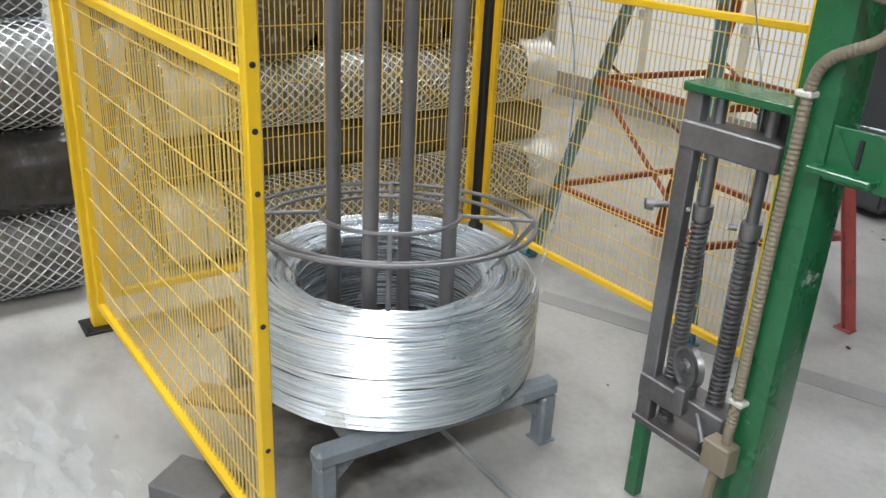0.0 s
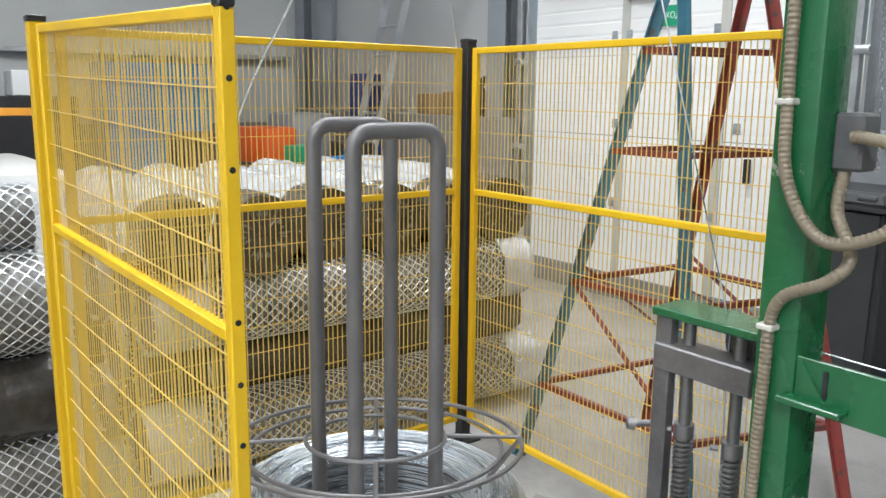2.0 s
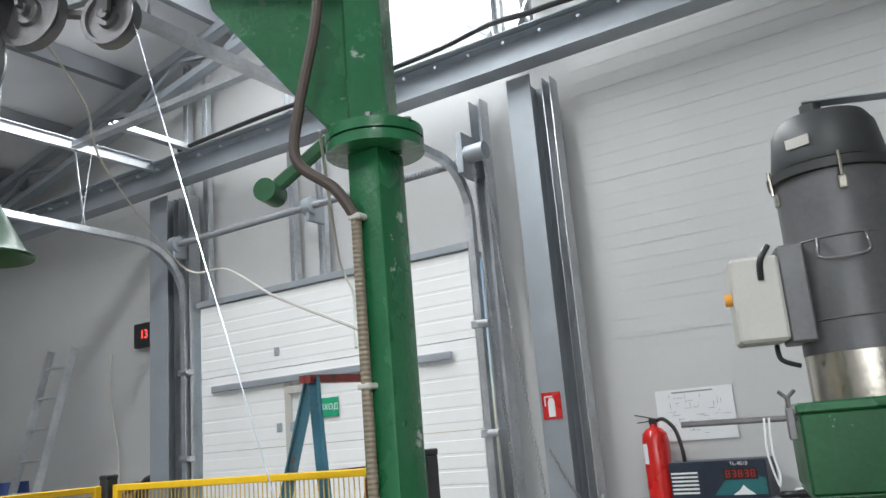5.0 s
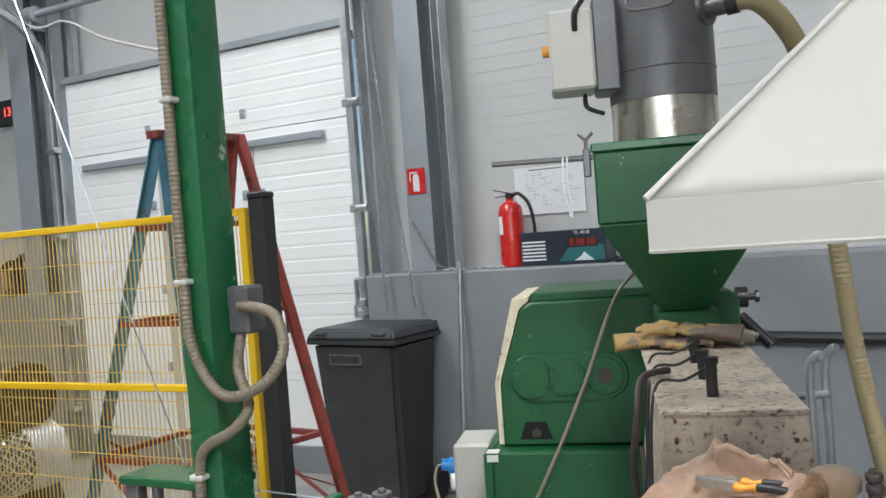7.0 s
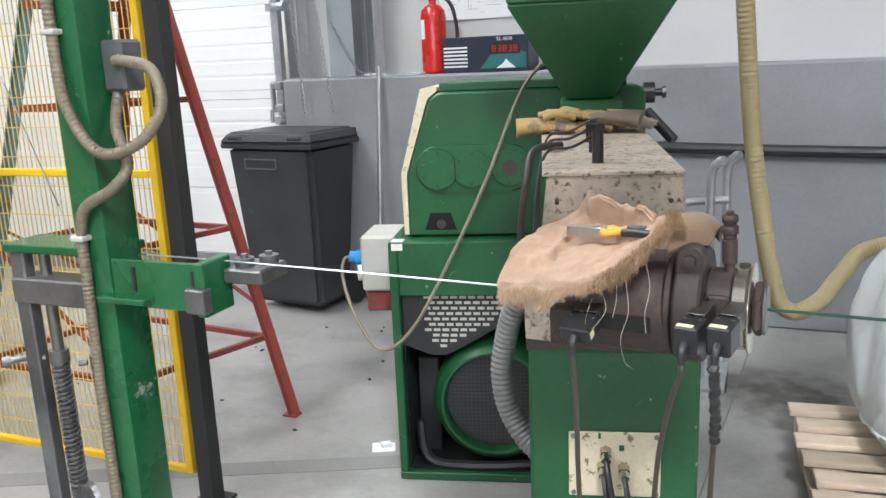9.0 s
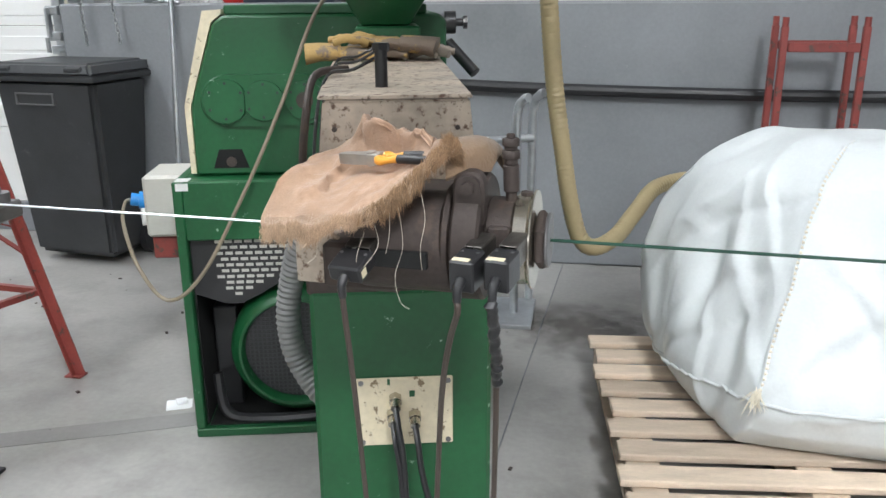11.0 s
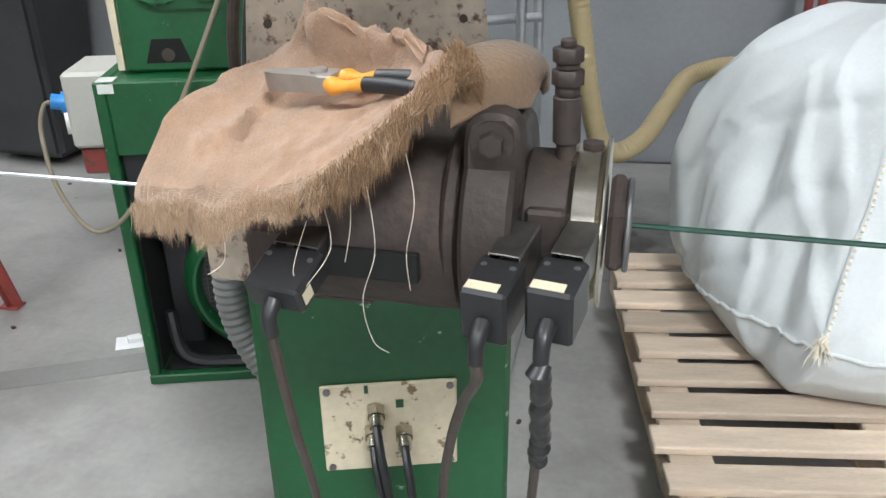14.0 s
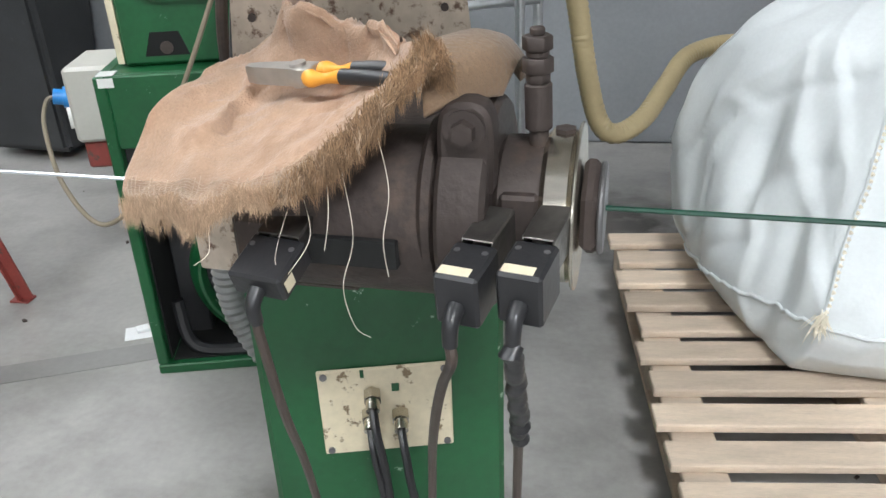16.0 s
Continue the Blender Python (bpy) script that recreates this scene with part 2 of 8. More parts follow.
def solo(name, bm, material, label="", category="", group="", kind="", smooth=35):
    """One mesh that is a thing or a piece of the setting by itself."""
    ob = new(name, finish(bm, name, material, smooth))
    return tagged(ob, label, category, group, kind)


def nb():
    return bmesh.new()


ID = Matrix.Identity(4)


def box(bm, x0, y0, z0, x1, y1, z1, bev=0.0, m=ID, seg=1):
    c = ((x0 + x1) / 2, (y0 + y1) / 2, (z0 + z1) / 2)
    s = (abs(x1 - x0), abs(y1 - y0), abs(z1 - z0), 1)
    r = bmesh.ops.create_cube(bm, size=1, matrix=m @ Matrix.Translation(c) @ Matrix.Diagonal(s))
    if bev:
        es = {e for v in r["verts"] for e in v.link_edges}
        bmesh.ops.bevel(bm, geom=list(es), offset=bev, segments=seg, affect="EDGES", profile=0.6)
    return bm


def rod(bm, a, b, r, r2=None, seg=12, m=ID):
    a, b = m @ Vector(a), m @ Vector(b)
    d = b - a
    q = d.to_track_quat("Z", "Y").to_matrix().to_4x4()
    bmesh.ops.create_cone(bm, cap_ends=True, segments=seg, radius1=r, radius2=r if r2 is None else r2, depth=d.length,
                          matrix=Matrix.Translation((a + b) / 2) @ q)
    return bm


def bar(bm, a, b, w, h, m=ID, roll=0.0, bev=0.0):
    """A square bar from a to b."""
    a, b = m @ Vector(a), m @ Vector(b)
    d = b - a
    q = d.to_track_quat("Z", "Y").to_matrix().to_4x4() @ pose(0, 0, 0, 0, 0, roll)
    return box(bm, -w / 2, -h / 2, -d.length / 2, w / 2, h / 2, d.length / 2, bev, Matrix.Translation((a + b) / 2) @ q)


def channel(bm, a, b, w, h, t=0.006, m=ID, roll=0.0):
    """A C-shaped rolled profile from a to b."""
    a, b = m @ Vector(a), m @ Vector(b)
    d = b - a
    q = Matrix.Translation((a + b) / 2) @ d.to_track_quat("Z", "Y").to_matrix().to_4x4() @ pose(0, 0, 0, 0, 0, roll)
    L = d.length / 2
    box(bm, -w / 2, -h / 2, -L, w / 2, -h / 2 + t, L, 0, q)
    box(bm, -w / 2, -h / 2 + t, -L, -w / 2 + t, h / 2, L, 0, q)
    box(bm, w / 2 - t, -h / 2 + t, -L, w / 2, h / 2, L, 0, q)
    return bm


def curve_pts(pts, n=8, closed=False):
    """Catmull-Rom through the points."""
    P = [Vector(p) for p in pts]
    N = len(P)
    out = []
    for i in range(N if closed else N - 1):
        if closed:
            p0, p1, p2, p3 = P[(i - 1) % N], P[i], P[(i + 1) % N], P[(i + 2) % N]
        else:
            p0, p1, p2, p3 = P[max(i - 1, 0)], P[i], P[i + 1], P[min(i + 2, N - 1)]
        for k in range(n):
            t = k / n
            out.append(0.5 * (2 * p1 + (p2 - p0) * t + (2 * p0 - 5 * p1 + 4 * p2 - p3) * t * t + (3 * p1 - p0 - 3 * p2 + p3) * t ** 3))
    if not closed:
        out.append(P[-1])
    return out


def tube(bm, pts, r, seg=8, closed=False, rib=0.0, m=ID, flat=1.0):
    """Sweeps a circle along points; rib: alternate rings swell by that share."""
    P = [m @ Vector(p) for p in pts]
    N = len(P)
    rings, up = [], None
    for i in range(N):
        if closed:
            d = P[(i + 1) % N] - P[i - 1]
        else:
            d = P[min(i + 1, N - 1)] - P[max(i - 1, 0)]
        d.normalize()
        if up is None:
            up = Vector((0, 0, 1)) if abs(d.z) < 0.9 else Vector((1, 0, 0))
        side = d.cross(up)
        side.normalize()
        up = side.cross(d)
        rr = r(i / max(N - 1, 1)) if callable(r) else r
        rr *= 1 + (rib if i % 2 else 0)
        rings.append([bm.verts.new(P[i] + rr * (math.cos(a) * side + flat * math.sin(a) * up)) for a in
                      (2 * math.pi * k / seg for k in range(seg))])
    for i in range(N if closed else N - 1):
        A, B = rings[i], rings[(i + 1) % N]
        for k in range(seg):
            bm.faces.new((A[k], A[(k + 1) % seg], B[(k + 1) % seg], B[k]))
    if not closed:
        bm.faces.new(rings[0])
        bm.faces.new(rings[-1])
    return bm


def resample(pts, step):
    P = [Vector(p) for p in pts]
    out, left = [P[0]], step
    for a, b in zip(P, P[1:]):
        L = (b - a).length
        s = left
        while s <= L:
            out.append(a + (b - a) * (s / L))
            s += step
        left = s - L
    return out


def thicken(ob, t):
    md = ob.modifiers.new("thickness", "SOLIDIFY")
    md.thickness, md.offset = t, -1
    return ob


def lathe(bm, prof, m=ID, seg=32):
    """Turns (radius, height) points round z."""
    rings = []
    for r, z in prof:
        rings.append([bm.verts.new(m @ Vector((r * math.cos(2 * math.pi * k / seg), r * math.sin(2 * math.pi * k / seg), z))) for k in range(seg)])
    for A, B in zip(rings, rings[1:]):
        for k in range(seg):
            bm.faces.new((A[k], A[(k + 1) % seg], B[(k + 1) % seg], B[k]))
    return bm


def prism(bm, poly, depth, m=ID, bev=0.0):
    """Extrudes a polygon in the local xy plane along z by depth."""
    v0 = [bm.verts.new(m @ Vector((x, y, 0))) for x, y in poly]
    v1 = [bm.verts.new(m @ Vector((x, y, depth))) for x, y in poly]
    n = len(poly)
    fs = [bm.faces.new(v0), bm.faces.new(v1)]
    for k in range(n):
        fs.append(bm.faces.new((v0[k], v0[(k + 1) % n], v1[(k + 1) % n], v1[k])))
    if bev:
        bmesh.ops.bevel(bm, geom=list({e for f in fs for e in f.edges}), offset=bev, segments=1, affect="EDGES")
    return bm


def frustum(bm, lo, hi, m=ID):
    """Joins a lower and an upper rectangle (x0, y0, x1, y1, z)."""
    rings = []
    for x0, y0, x1, y1, z in (lo, hi):
        rings.append([bm.verts.new(m @ Vector(p)) for p in ((x0, y0, z), (x1, y0, z), (x1, y1, z), (x0, y1, z))])
    A, B = rings
    for k in range(4):
        bm.faces.new((A[k], A[(k + 1) % 4], B[(k + 1) % 4], B[k]))
    bm.faces.new(A)
    bm.faces.new(B)
    return bm


def writing(name, text, size, m, material, parent=None, thick=0.001):
    cu = bpy.data.curves.new(name, "FONT")
    cu.body, cu.size, cu.extrude, cu.align_x, cu.align_y = text, size, thick, "CENTER", "CENTER"
    tmp = bpy.data.objects.new("tmp", cu)
    me = bpy.data.meshes.new_from_object(tmp)
    me.name = name
    bpy.data.objects.remove(tmp)
    me.transform(m if parent is None else Matrix.Translation(-Vector(origin_of(parent))) @ m)
    me.materials.clear()
    me.materials.append(material)
    ob = new(name, me)
    if parent:
        ob.parent = parent
    return ob


# ---- building ----
WX0, WX1, WY0, WY1 = -9.0, 7.0, -6.0, 5.0


def roof_z(x):
    return 4.78 + 0.2 * (x + 9.0) if x < 1.5 else 4.78 + 0.2 * 10.5 - 0.2 * (x - 1.5)


solo("floor", box(nb(), WX0 - 0.3, WY0 - 0.3, -0.2, WX1 + 0.3, WY1 + 0.3, 0), M_FLOOR,
     "worn grey power-floated concrete hall floor", "floor", kind="structure")
# sawn joint behind the extruder, a darker strip, stains, painted shade below the coil
bm = nb()
bar(bm, (0.66, 1.9, 0.0012), (0.86, 4.66, 0.0012), 0.012, 0.002, roll=90)
box(bm, -9, 3.55, 0.0005, -3.4, 3.556, 0.002)
solo("floor_joint", bm, M_DARKST, "thin dark sawn joints in the concrete floor", "floor joint", kind="structure")
bm = nb()
edge = [(-1.75, 2.08), (-1.2, 2.315), (-0.6, 2.565), (0.0, 2.82), (0.35, 2.96)]
prism(bm, [*edge, *[(x - 0.038, y + 0.09) for x, y in reversed(edge)]], 0.0015, Matrix.Translation((0, 0, 0.0005)))
solo("floor_strip", bm, M_PATCH, "darker strip across the concrete floor", "floor strip", kind="structure", smooth=0)


def patch_material(name, col, rough, cover, scale):
    """Dirt, scuffs and painted shade that thin out towards the rim of their patch."""
    m = mat(name, col, rough, 0, 0.3, 8, 0.05)
    n, l = m.node_tree.nodes, m.node_tree.links
    tc = n.new("ShaderNodeTexCoord")
    gr = n.new("ShaderNodeTexGradient")
    gr.gradient_type = "SPHERICAL"
    l.new(tc.outputs["Object"], gr.inputs["Vector"])
    no = n.new("ShaderNodeTexNoise")
    no.inputs["Scale"].default_value, no.inputs["Detail"].default_value = scale, 8
    l.new(tc.outputs["Object"], no.inputs["Vector"])
    mu = n.new("ShaderNodeMath")
    mu.operation = "MULTIPLY"
    l.new(gr.outputs["Fac"], mu.inputs[0])
    l.new(no.outputs["Fac"], mu.inputs[1])
    mr = n.new("ShaderNodeMapRange")
    mr.inputs["From Min"].default_value, mr.inputs["From Max"].default_value = 0.14, 0.42
    mr.inputs["To Max"].default_value = cover
    l.new(mu.outputs[0], mr.inputs["Value"])
    l.new(mr.outputs[0], n["Principled BSDF"].inputs["Alpha"])
    return m


M_STAIN_SHADE = patch_material("oily_dirt_and_shade", (0.1, 0.085, 0.075), 0.4, 0.6, 5.0)
M_SCUFF = patch_material("pale_scuffs", (0.6, 0.61, 0.61), 0.22, 0.42, 9.0)
# the patch at (-1.3, 1.0) paints shade under the coil onto the floor
for k, (x, y, rx, ry, rz, mt) in enumerate(((1.0, 3.75, 0.55, 0.5, 0, M_STAIN_SHADE), (0.45, 2.0, 0.7, 0.5, 20, M_STAIN_SHADE),
                                            (-1.3, 1.0, 0.5, 0.42, 30, M_STAIN_SHADE), (-0.2, 4.3, 0.8, 0.4, 0, M_STAIN_SHADE), (-1.6, 0.3, 1.1, 0.42, 8, M_SCUFF))):
    bm = nb()
    bmesh.ops.create_circle(bm, cap_ends=True, segments=40, radius=1)
    ob = solo("floor_patch", bm, mt, "pale dried scuffs on the concrete floor" if mt is M_SCUFF else "dark floor patch, oily stains plus shade painted under the coil", "floor stain", "floor stains", kind="structure", smooth=0)
    ob.matrix_world = pose(x, y, 0.0026 + 0.0004 * k, 0, 0, rz) @ Matrix.Diagonal((rx, ry, 1, 1))


def wall_with_holes(name, label, along, lo, hi, z0, top, y0, y1, holes, material):
    """A straight wall of upright strips; holes are (a0, a1, z0, z1) along the wall."""
    bm = nb()
    cuts = sorted({lo, hi, *[h[0] for h in holes], *[h[1] for h in holes]})
    for a0, a1 in zip(cuts, cuts[1:]):
        spans, z = [], z0
        for h in sorted([h for h in holes if h[0] <= a0 + 1e-6 and h[1] >= a1 - 1e-6], key=lambda h: h[2]):
            spans.append((z, h[2]))
            z = h[3]
        ta, tb = top(a0), top(a1)
        for zz0, zz1 in spans:
            if zz1 > zz0:
                box(bm, *((a0, y0, zz0, a1, y1, zz1) if along == "x" else (y0, a0, zz0, y1, a1, zz1)))
        v = []
        for a, t in ((a0, ta), (a1, tb)):
            for y in (y0, y1):
                for zz in (z, t):
                    v.append(bm.verts.new((a, y, zz) if along == "x" else (y, a, zz)))
        for f in ((0, 1, 5, 4), (2, 3, 7, 6), (0, 1, 3, 2), (4, 5, 7, 6), (1, 3, 7, 5), (0, 2, 6, 4)):
            bm.faces.new([v[i] for i in f])
    bmesh.ops.remove_doubles(bm, verts=bm.verts, dist=1e-5)
    return solo(name, bm, material, label, "wall", kind="structure", smooth=0)


north = wall_with_holes("wall_north", "white sandwich-panel hall wall with fine horizontal ribs", "x", WX0, WX1, 0, roof_z, WY1, WY1 + 0.2,
                        [(-4.8, -2.12, 0, 3.06), (-2.85, -1.6, 4.45, 5.5)], M_PANEL)
wall_with_holes("wall_west", "grey sandwich-panel end wall of the hall", "y", WY0, WY1, 0, lambda a: roof_z(WX0), WX0 - 0.2, WX0, [], M_PANELG)
# the south wall is out of view; its window opening is added
wall_with_holes("wall_south", "plain unseen hall wall with a window added for fill light", "x", WX0, WX1, 0, roof_z, WY0 - 0.2, WY0, [(-1.5, 4.5, 2.3, 3.9)], M_PANEL)
wall_with_holes("wall_east", "plain hall wall", "y", WY0, WY1, 0, lambda a: roof_z(WX1), WX1, WX1 + 0.2, [], M_PANEL)
# fine ribs and joints of the sandwich panels
bm = nb()
for k in range(36):
    z = 1.45 + 0.09 * k
    for a0, a1 in ((-9, -5.4), (-1.3, 7.0)):
        if z < roof_z(a0) - 0.1:
            box(bm, a0, 4.9975, z, a1, 5.0005, z + 0.005)
for z in (2.28, 3.3, 4.3):
    box(bm, -1.3, 4.996, z + 0.045, 7, 5.0005, z + 0.055)
solo("wall_ribs", bm, M_PANEL, "shallow horizontal ribs and joints of the wall panels", "wall rib", kind="stuff", smooth=0)

bm = nb()
# the second opening is unseen, added as a light source for the east side
SKYS = ((-3.85, -2.55), (1.95, 3.25))


def roof_strip(x0, x1, y0, y1, thick=0.08):
    v = []
    for x in (x0, x1):
        for y in (y0, y1):
            for dz in (0, thick):
                v.append(bm.verts.new((x, y, roof_z(x) + dz)))
    for f in ((0, 1, 5, 4), (2, 3, 7, 6), (0, 1, 3, 2), (4, 5, 7, 6), (1, 3, 7, 5), (0, 2, 6, 4)):
        bm.faces.new([v[i] for i in f])


xs = [WX0 - 0.2, -3.85, -2.55, 1.5, 1.95, 3.25, WX1 + 0.2]
for x0, x1 in zip(xs, xs[1:]):
    if (x0, x1) in SKYS:
        roof_strip(x0, x1, WY0 - 0.2, -3.6)
        roof_strip(x0, x1, 4.8 if x0 < 0 else 1.4, WY1 + 0.2)
    else:
        roof_strip(x0, x1, WY0 - 0.2, WY1 + 0.2)
solo("ceiling", bm, M_ROOF, "light grey pitched roof sheeting on steel purlins", "ceiling", kind="structure", smooth=0)
for i, (x0, x1) in enumerate(SKYS):
    bm = nb()
    roof_strip(x0, x1, -3.6, 4.8 if x0 < 0 else 1.4, 0.02)
    bmesh.ops.translate(bm, verts=bm.verts, vec=(0, 0, 0.09))
    solo("rooflight_%d" % (i + 1), bm, M_SKY, "translucent glowing sheet in the roof, the east one added", "rooflight", kind="structure", smooth=0)
bm = nb()
box(bm, -2.85, 5.12, 4.45, -1.6, 5.14, 5.5)
solo("window_1", bm, M_SKY, "translucent daylight panel high over the gate", "window", kind="structure", smooth=0)
# glowing sheet for the added south window
bm = nb()
box(bm, -1.5, -6.12, 2.3, 4.5, -6.1, 3.9)
solo("fill_window", bm, M_SKY, "long glowing window, unseen, added for fill light", "window", kind="structure", smooth=0)

# purlins run along y, rafters along x
for x in (-8.75, -7.75, -6.7, -5.6, -4.4, -2.2, -0.9, 0.4, 1.6, 3.7, 5.0, 6.2):
    bm = nb()
    z = roof_z(x) - 0.012
    channel(bm, (x, WY0, z - 0.09), (x, WY1 - 0.01, z - 0.09), 0.07, 0.18)
    solo("purlin", bm, M_DARKST, "dark grey steel roof purlin", "purlin", "roof purlins", kind="structure", smooth=0)
for y in (-2.6, 4.72):
    for x0, x1 in ((WX0, 1.5), (1.5, WX1)):
        bm = nb()
        for dz, h in ((-0.24, 0.08), (-0.52, 0.07)):
            bar(bm, (x0, y, roof_z(x0) + dz), (x1, y, roof_z(x1) + dz), 0.1, h)
        n = 9
        for k in range(n):
            a, b = x0 + (x1 - x0) * k / n, x0 + (x1 - x0) * (k + 1) / n
            bar(bm, (a, y, roof_z(a) - 0.48), ((a + b) / 2, y, roof_z((a + b) / 2) - 0.27), 0.035, 0.035)
            bar(bm, ((a + b) / 2, y, roof_z((a + b) / 2) - 0.27), (b, y, roof_z(b) - 0.48), 0.035, 0.035)
        solo("rafter", bm, M_STEELG, "grey steel lattice rafter under the roof", "rafter", "roof rafters", kind="structure", smooth=0)

# plinth wall and columns
bm = nb()
box(bm, -1.97, 4.66, 0, WX1, 5.0, 1.38, 0.012)
solo("plinth_1", bm, M_PLINTH, "grey painted concrete plinth wall with a flat top", "plinth", kind="structure")
bm = nb()
box(bm, -8.98, 4.66, 0, -4.97, 5.0, 1.36, 0.012)
solo("plinth_2", bm, M_PLINTH, "grey painted concrete plinth wall with a flat top", "plinth", kind="structure")
bm = nb()
box(bm, WX0, WY0, 0, WX0 + 0.12, 4.6, 1.2, 0.012)
solo("plinth_3", bm, M_PLINTH, "grey painted concrete plinth along the end wall", "plinth", kind="structure")


def column(x0, x1, y0, y1, z0, z1, lips=True):
    bm = nb()
    t = 0.012
    box(bm, x0, y0, z0, x1, y0 + t, z1)
    box(bm, x0, y1 - t, z0, x1, y1, z1)
    xm = (x0 + x1) / 2
    box(bm, xm - t / 2, y0 + t, z0, xm + t / 2, y1 - t, z1)
    return solo("column", bm, M_STEELG, "grey rolled-steel hall column", "column", "hall columns", kind="structure", smooth=0)


column(-5.28, -5.05, 4.7, 4.97, 1.362, 4.09)
column(-8.97, -8.75, 4.68, 4.97, 1.362, 4.09)
column(-8.66, -8.5, 4.74, 4.98, 1.362, 4.09)
column(-1.64, -1.47, 4.7, 4.98, 1.385, 4.09)
for x, w in ((-5.04, 0.07), (-4.9, 0.05), (-1.4, 0.06), (-1.95, 0.09)):
    bm = nb()
    channel(bm, (x, 4.85, 0 if x < -4 else 1.385), (x, 4.85, 4.08), w, 0.12, 0.006)
    solo("wall_post", bm, M_GALV, "thin galvanised wall post beside the gate", "wall post", "wall posts", kind="structure", smooth=0)
# long rail beam over the gate
bm = nb()
channel(bm, (-8.95, 4.56, 4.2), (6.95, 4.56, 4.2), 0.2, 0.1, 0.008, roll=90)
box(bm, -8.95, 4.46, 4.305, 6.95, 4.66, 4.313)
box(bm, -8.95, 4.48, 4.085, 6.95, 4.64, 4.093)
for k in range(60):
    rod(bm, (-8.8 + 0.26 * k, 4.5, 4.24), (-8.8 + 0.26 * k, 4.47, 4.24), 0.012, seg=8)
solo("rail_beam", bm, M_STEELG, "long grey steel wall beam with bolt holes", "beam", kind="structure", smooth=0)
bm = nb()
for x in (-3.75, -3.45, -5.0, -4.75):
    channel(bm, (x, 4.9, 3.1), (x, 4.9, roof_z(x) - 0.2), 0.07, 0.05, 0.005)
solo("studs", bm, M_GALV, "galvanised studs over the gate", "studs", kind="structure", smooth=0)


# steelwork in front of the daylight panel over the gate
bm = nb()
channel(bm, (-2.75, 4.85, 5.38), (-1.78, 4.85, 4.54), 0.075, 0.05, 0.006)
solo("window_brace", bm, M_STEELG, "grey steel angle brace across the high daylight panel", "steel brace", kind="structure", smooth=0)
bm = nb()
bar(bm, (-2.84, 5.06, 5.02), (-1.9, 5.06, 4.52), 0.04, 0.03)
solo("panel_rail", bm, M_ROOF, "pale rail across the high daylight panel", "rail", kind="structure", smooth=0)
for x in (-1.72, -1.5):
    bm = nb()
    channel(bm, (x, 4.84, 4.32), (x, 4.84, roof_z(x) - 0.3), 0.07, 0.06, 0.005)
    solo("wall_post", bm, M_GALV, "thin galvanised wall post beside the gate", "wall post", "wall posts", kind="structure", smooth=0)
bm = nb()
bar(bm, (-1.66, 4.8, 4.33), (-1.25, 4.8, 5.0), 0.05, 0.02)
solo("post_brace", bm, M_GALV, "galvanised flat brace beside the daylight panel", "steel brace", kind="structure", smooth=0)
for k in range(10):
    bm = nb()
    box(bm, -2.85, 5.108, 4.5 + 0.1 * k, -1.6, 5.119, 4.508 + 0.1 * k)
    solo("panel_rib", bm, M_ROOF, "thin rib of the translucent daylight panel", "rib", "panel ribs", kind="structure", smooth=0)
bm = nb()
tube(bm, curve_pts([(-4.6, 4.46, 4.33), (-3.6, 4.45, 4.345), (-2.9, 4.45, 4.33), (-2.34, 4.45, 4.335), (-1.95, 4.45, 4.35), (-1.6, 4.45, 4.385), (-1.32, 4.46, 4.37), (-1.1, 4.47, 4.37), (-0.4, 4.5, 4.34), (0.6, 4.5, 4.335)], 8), 0.019, 8)
solo("beam_cable", bm, M_BLACKPL, "thick black cable lying along the wall beam", "cable")
bm = nb()
for x in (-3.0, -2.72):
    box(bm, x, 4.452, 4.15, x + 0.2, 4.458, 4.2, 0.002)
solo("splice_plate", bm, M_STEELG, "bolted galvanised splice plates on the wall beam", "steel plate", kind="structure", smooth=0)


# ---- sectional gate ----
gate = thing("sectional_gate", (-3.48, 4.86, 0), "white sectional overhead gate with a wicket door, closed", "gate")
GX0, GX1, GY = -4.82, -2.14, 4.86
z = 0.19
for i, h in enumerate((0.47, 0.6, 0.6, 0.6, 0.6)):
    prof = [(0.04, z), (0.0, z)]
    for k in range(1, 6):
        zz = z + h * k / 6
        prof += [(0.0, zz - 0.047), (-0.0025, zz - 0.042), (-0.0025, zz + 0.034), (0.0, zz + 0.039)]
    prof += [(0.0, z + h - 0.006), (0.04, z + h - 0.006)]
    bm = prism(nb(), prof, GX1 - GX0, Matrix(((0, 0, 1, GX0), (1, 0, 0, GY), (0, 1, 0, 0), (0, 0, 0, 1))))
    part("panel", bm, M_GATE, gate, smooth=0)
    z += h
bm = nb()
box(bm, GX0 - 0.02, GY - 0.03, 3.06, GX1 + 0.02, GY + 0.05, 3.11, 0.003)
part("top_rail", bm, M_STEELG, gate, "grey steel lintel rail")
bm = nb()
box(bm, GX0, GY - 0.02, 0.0, GX1, GY + 0.05, 0.188, 0.004)
part("bottom_seal", bm, M_DARKST, gate, "dark rubber bottom seal")
bm = nb()
box(bm, -4.66, GY - 0.05, 2.33, -2.32, GY - 0.012, 2.385, 0.008)
part("stiffener_bar", bm, M_STEELG, gate, "long grey stiffener bar")
for x in (-3.88, -3.02):
    bm = nb()
    box(bm, x, GY - 0.014, 0.19, x + 0.075, GY - 0.003, 2.33, 0.003)
    part("door_frame", bm, M_LGREY, gate, "pale aluminium wicket frame")
bm = nb()
box(bm, -3.82, GY - 0.05, 2.24, -3.5, GY - 0.015, 2.3, 0.006)
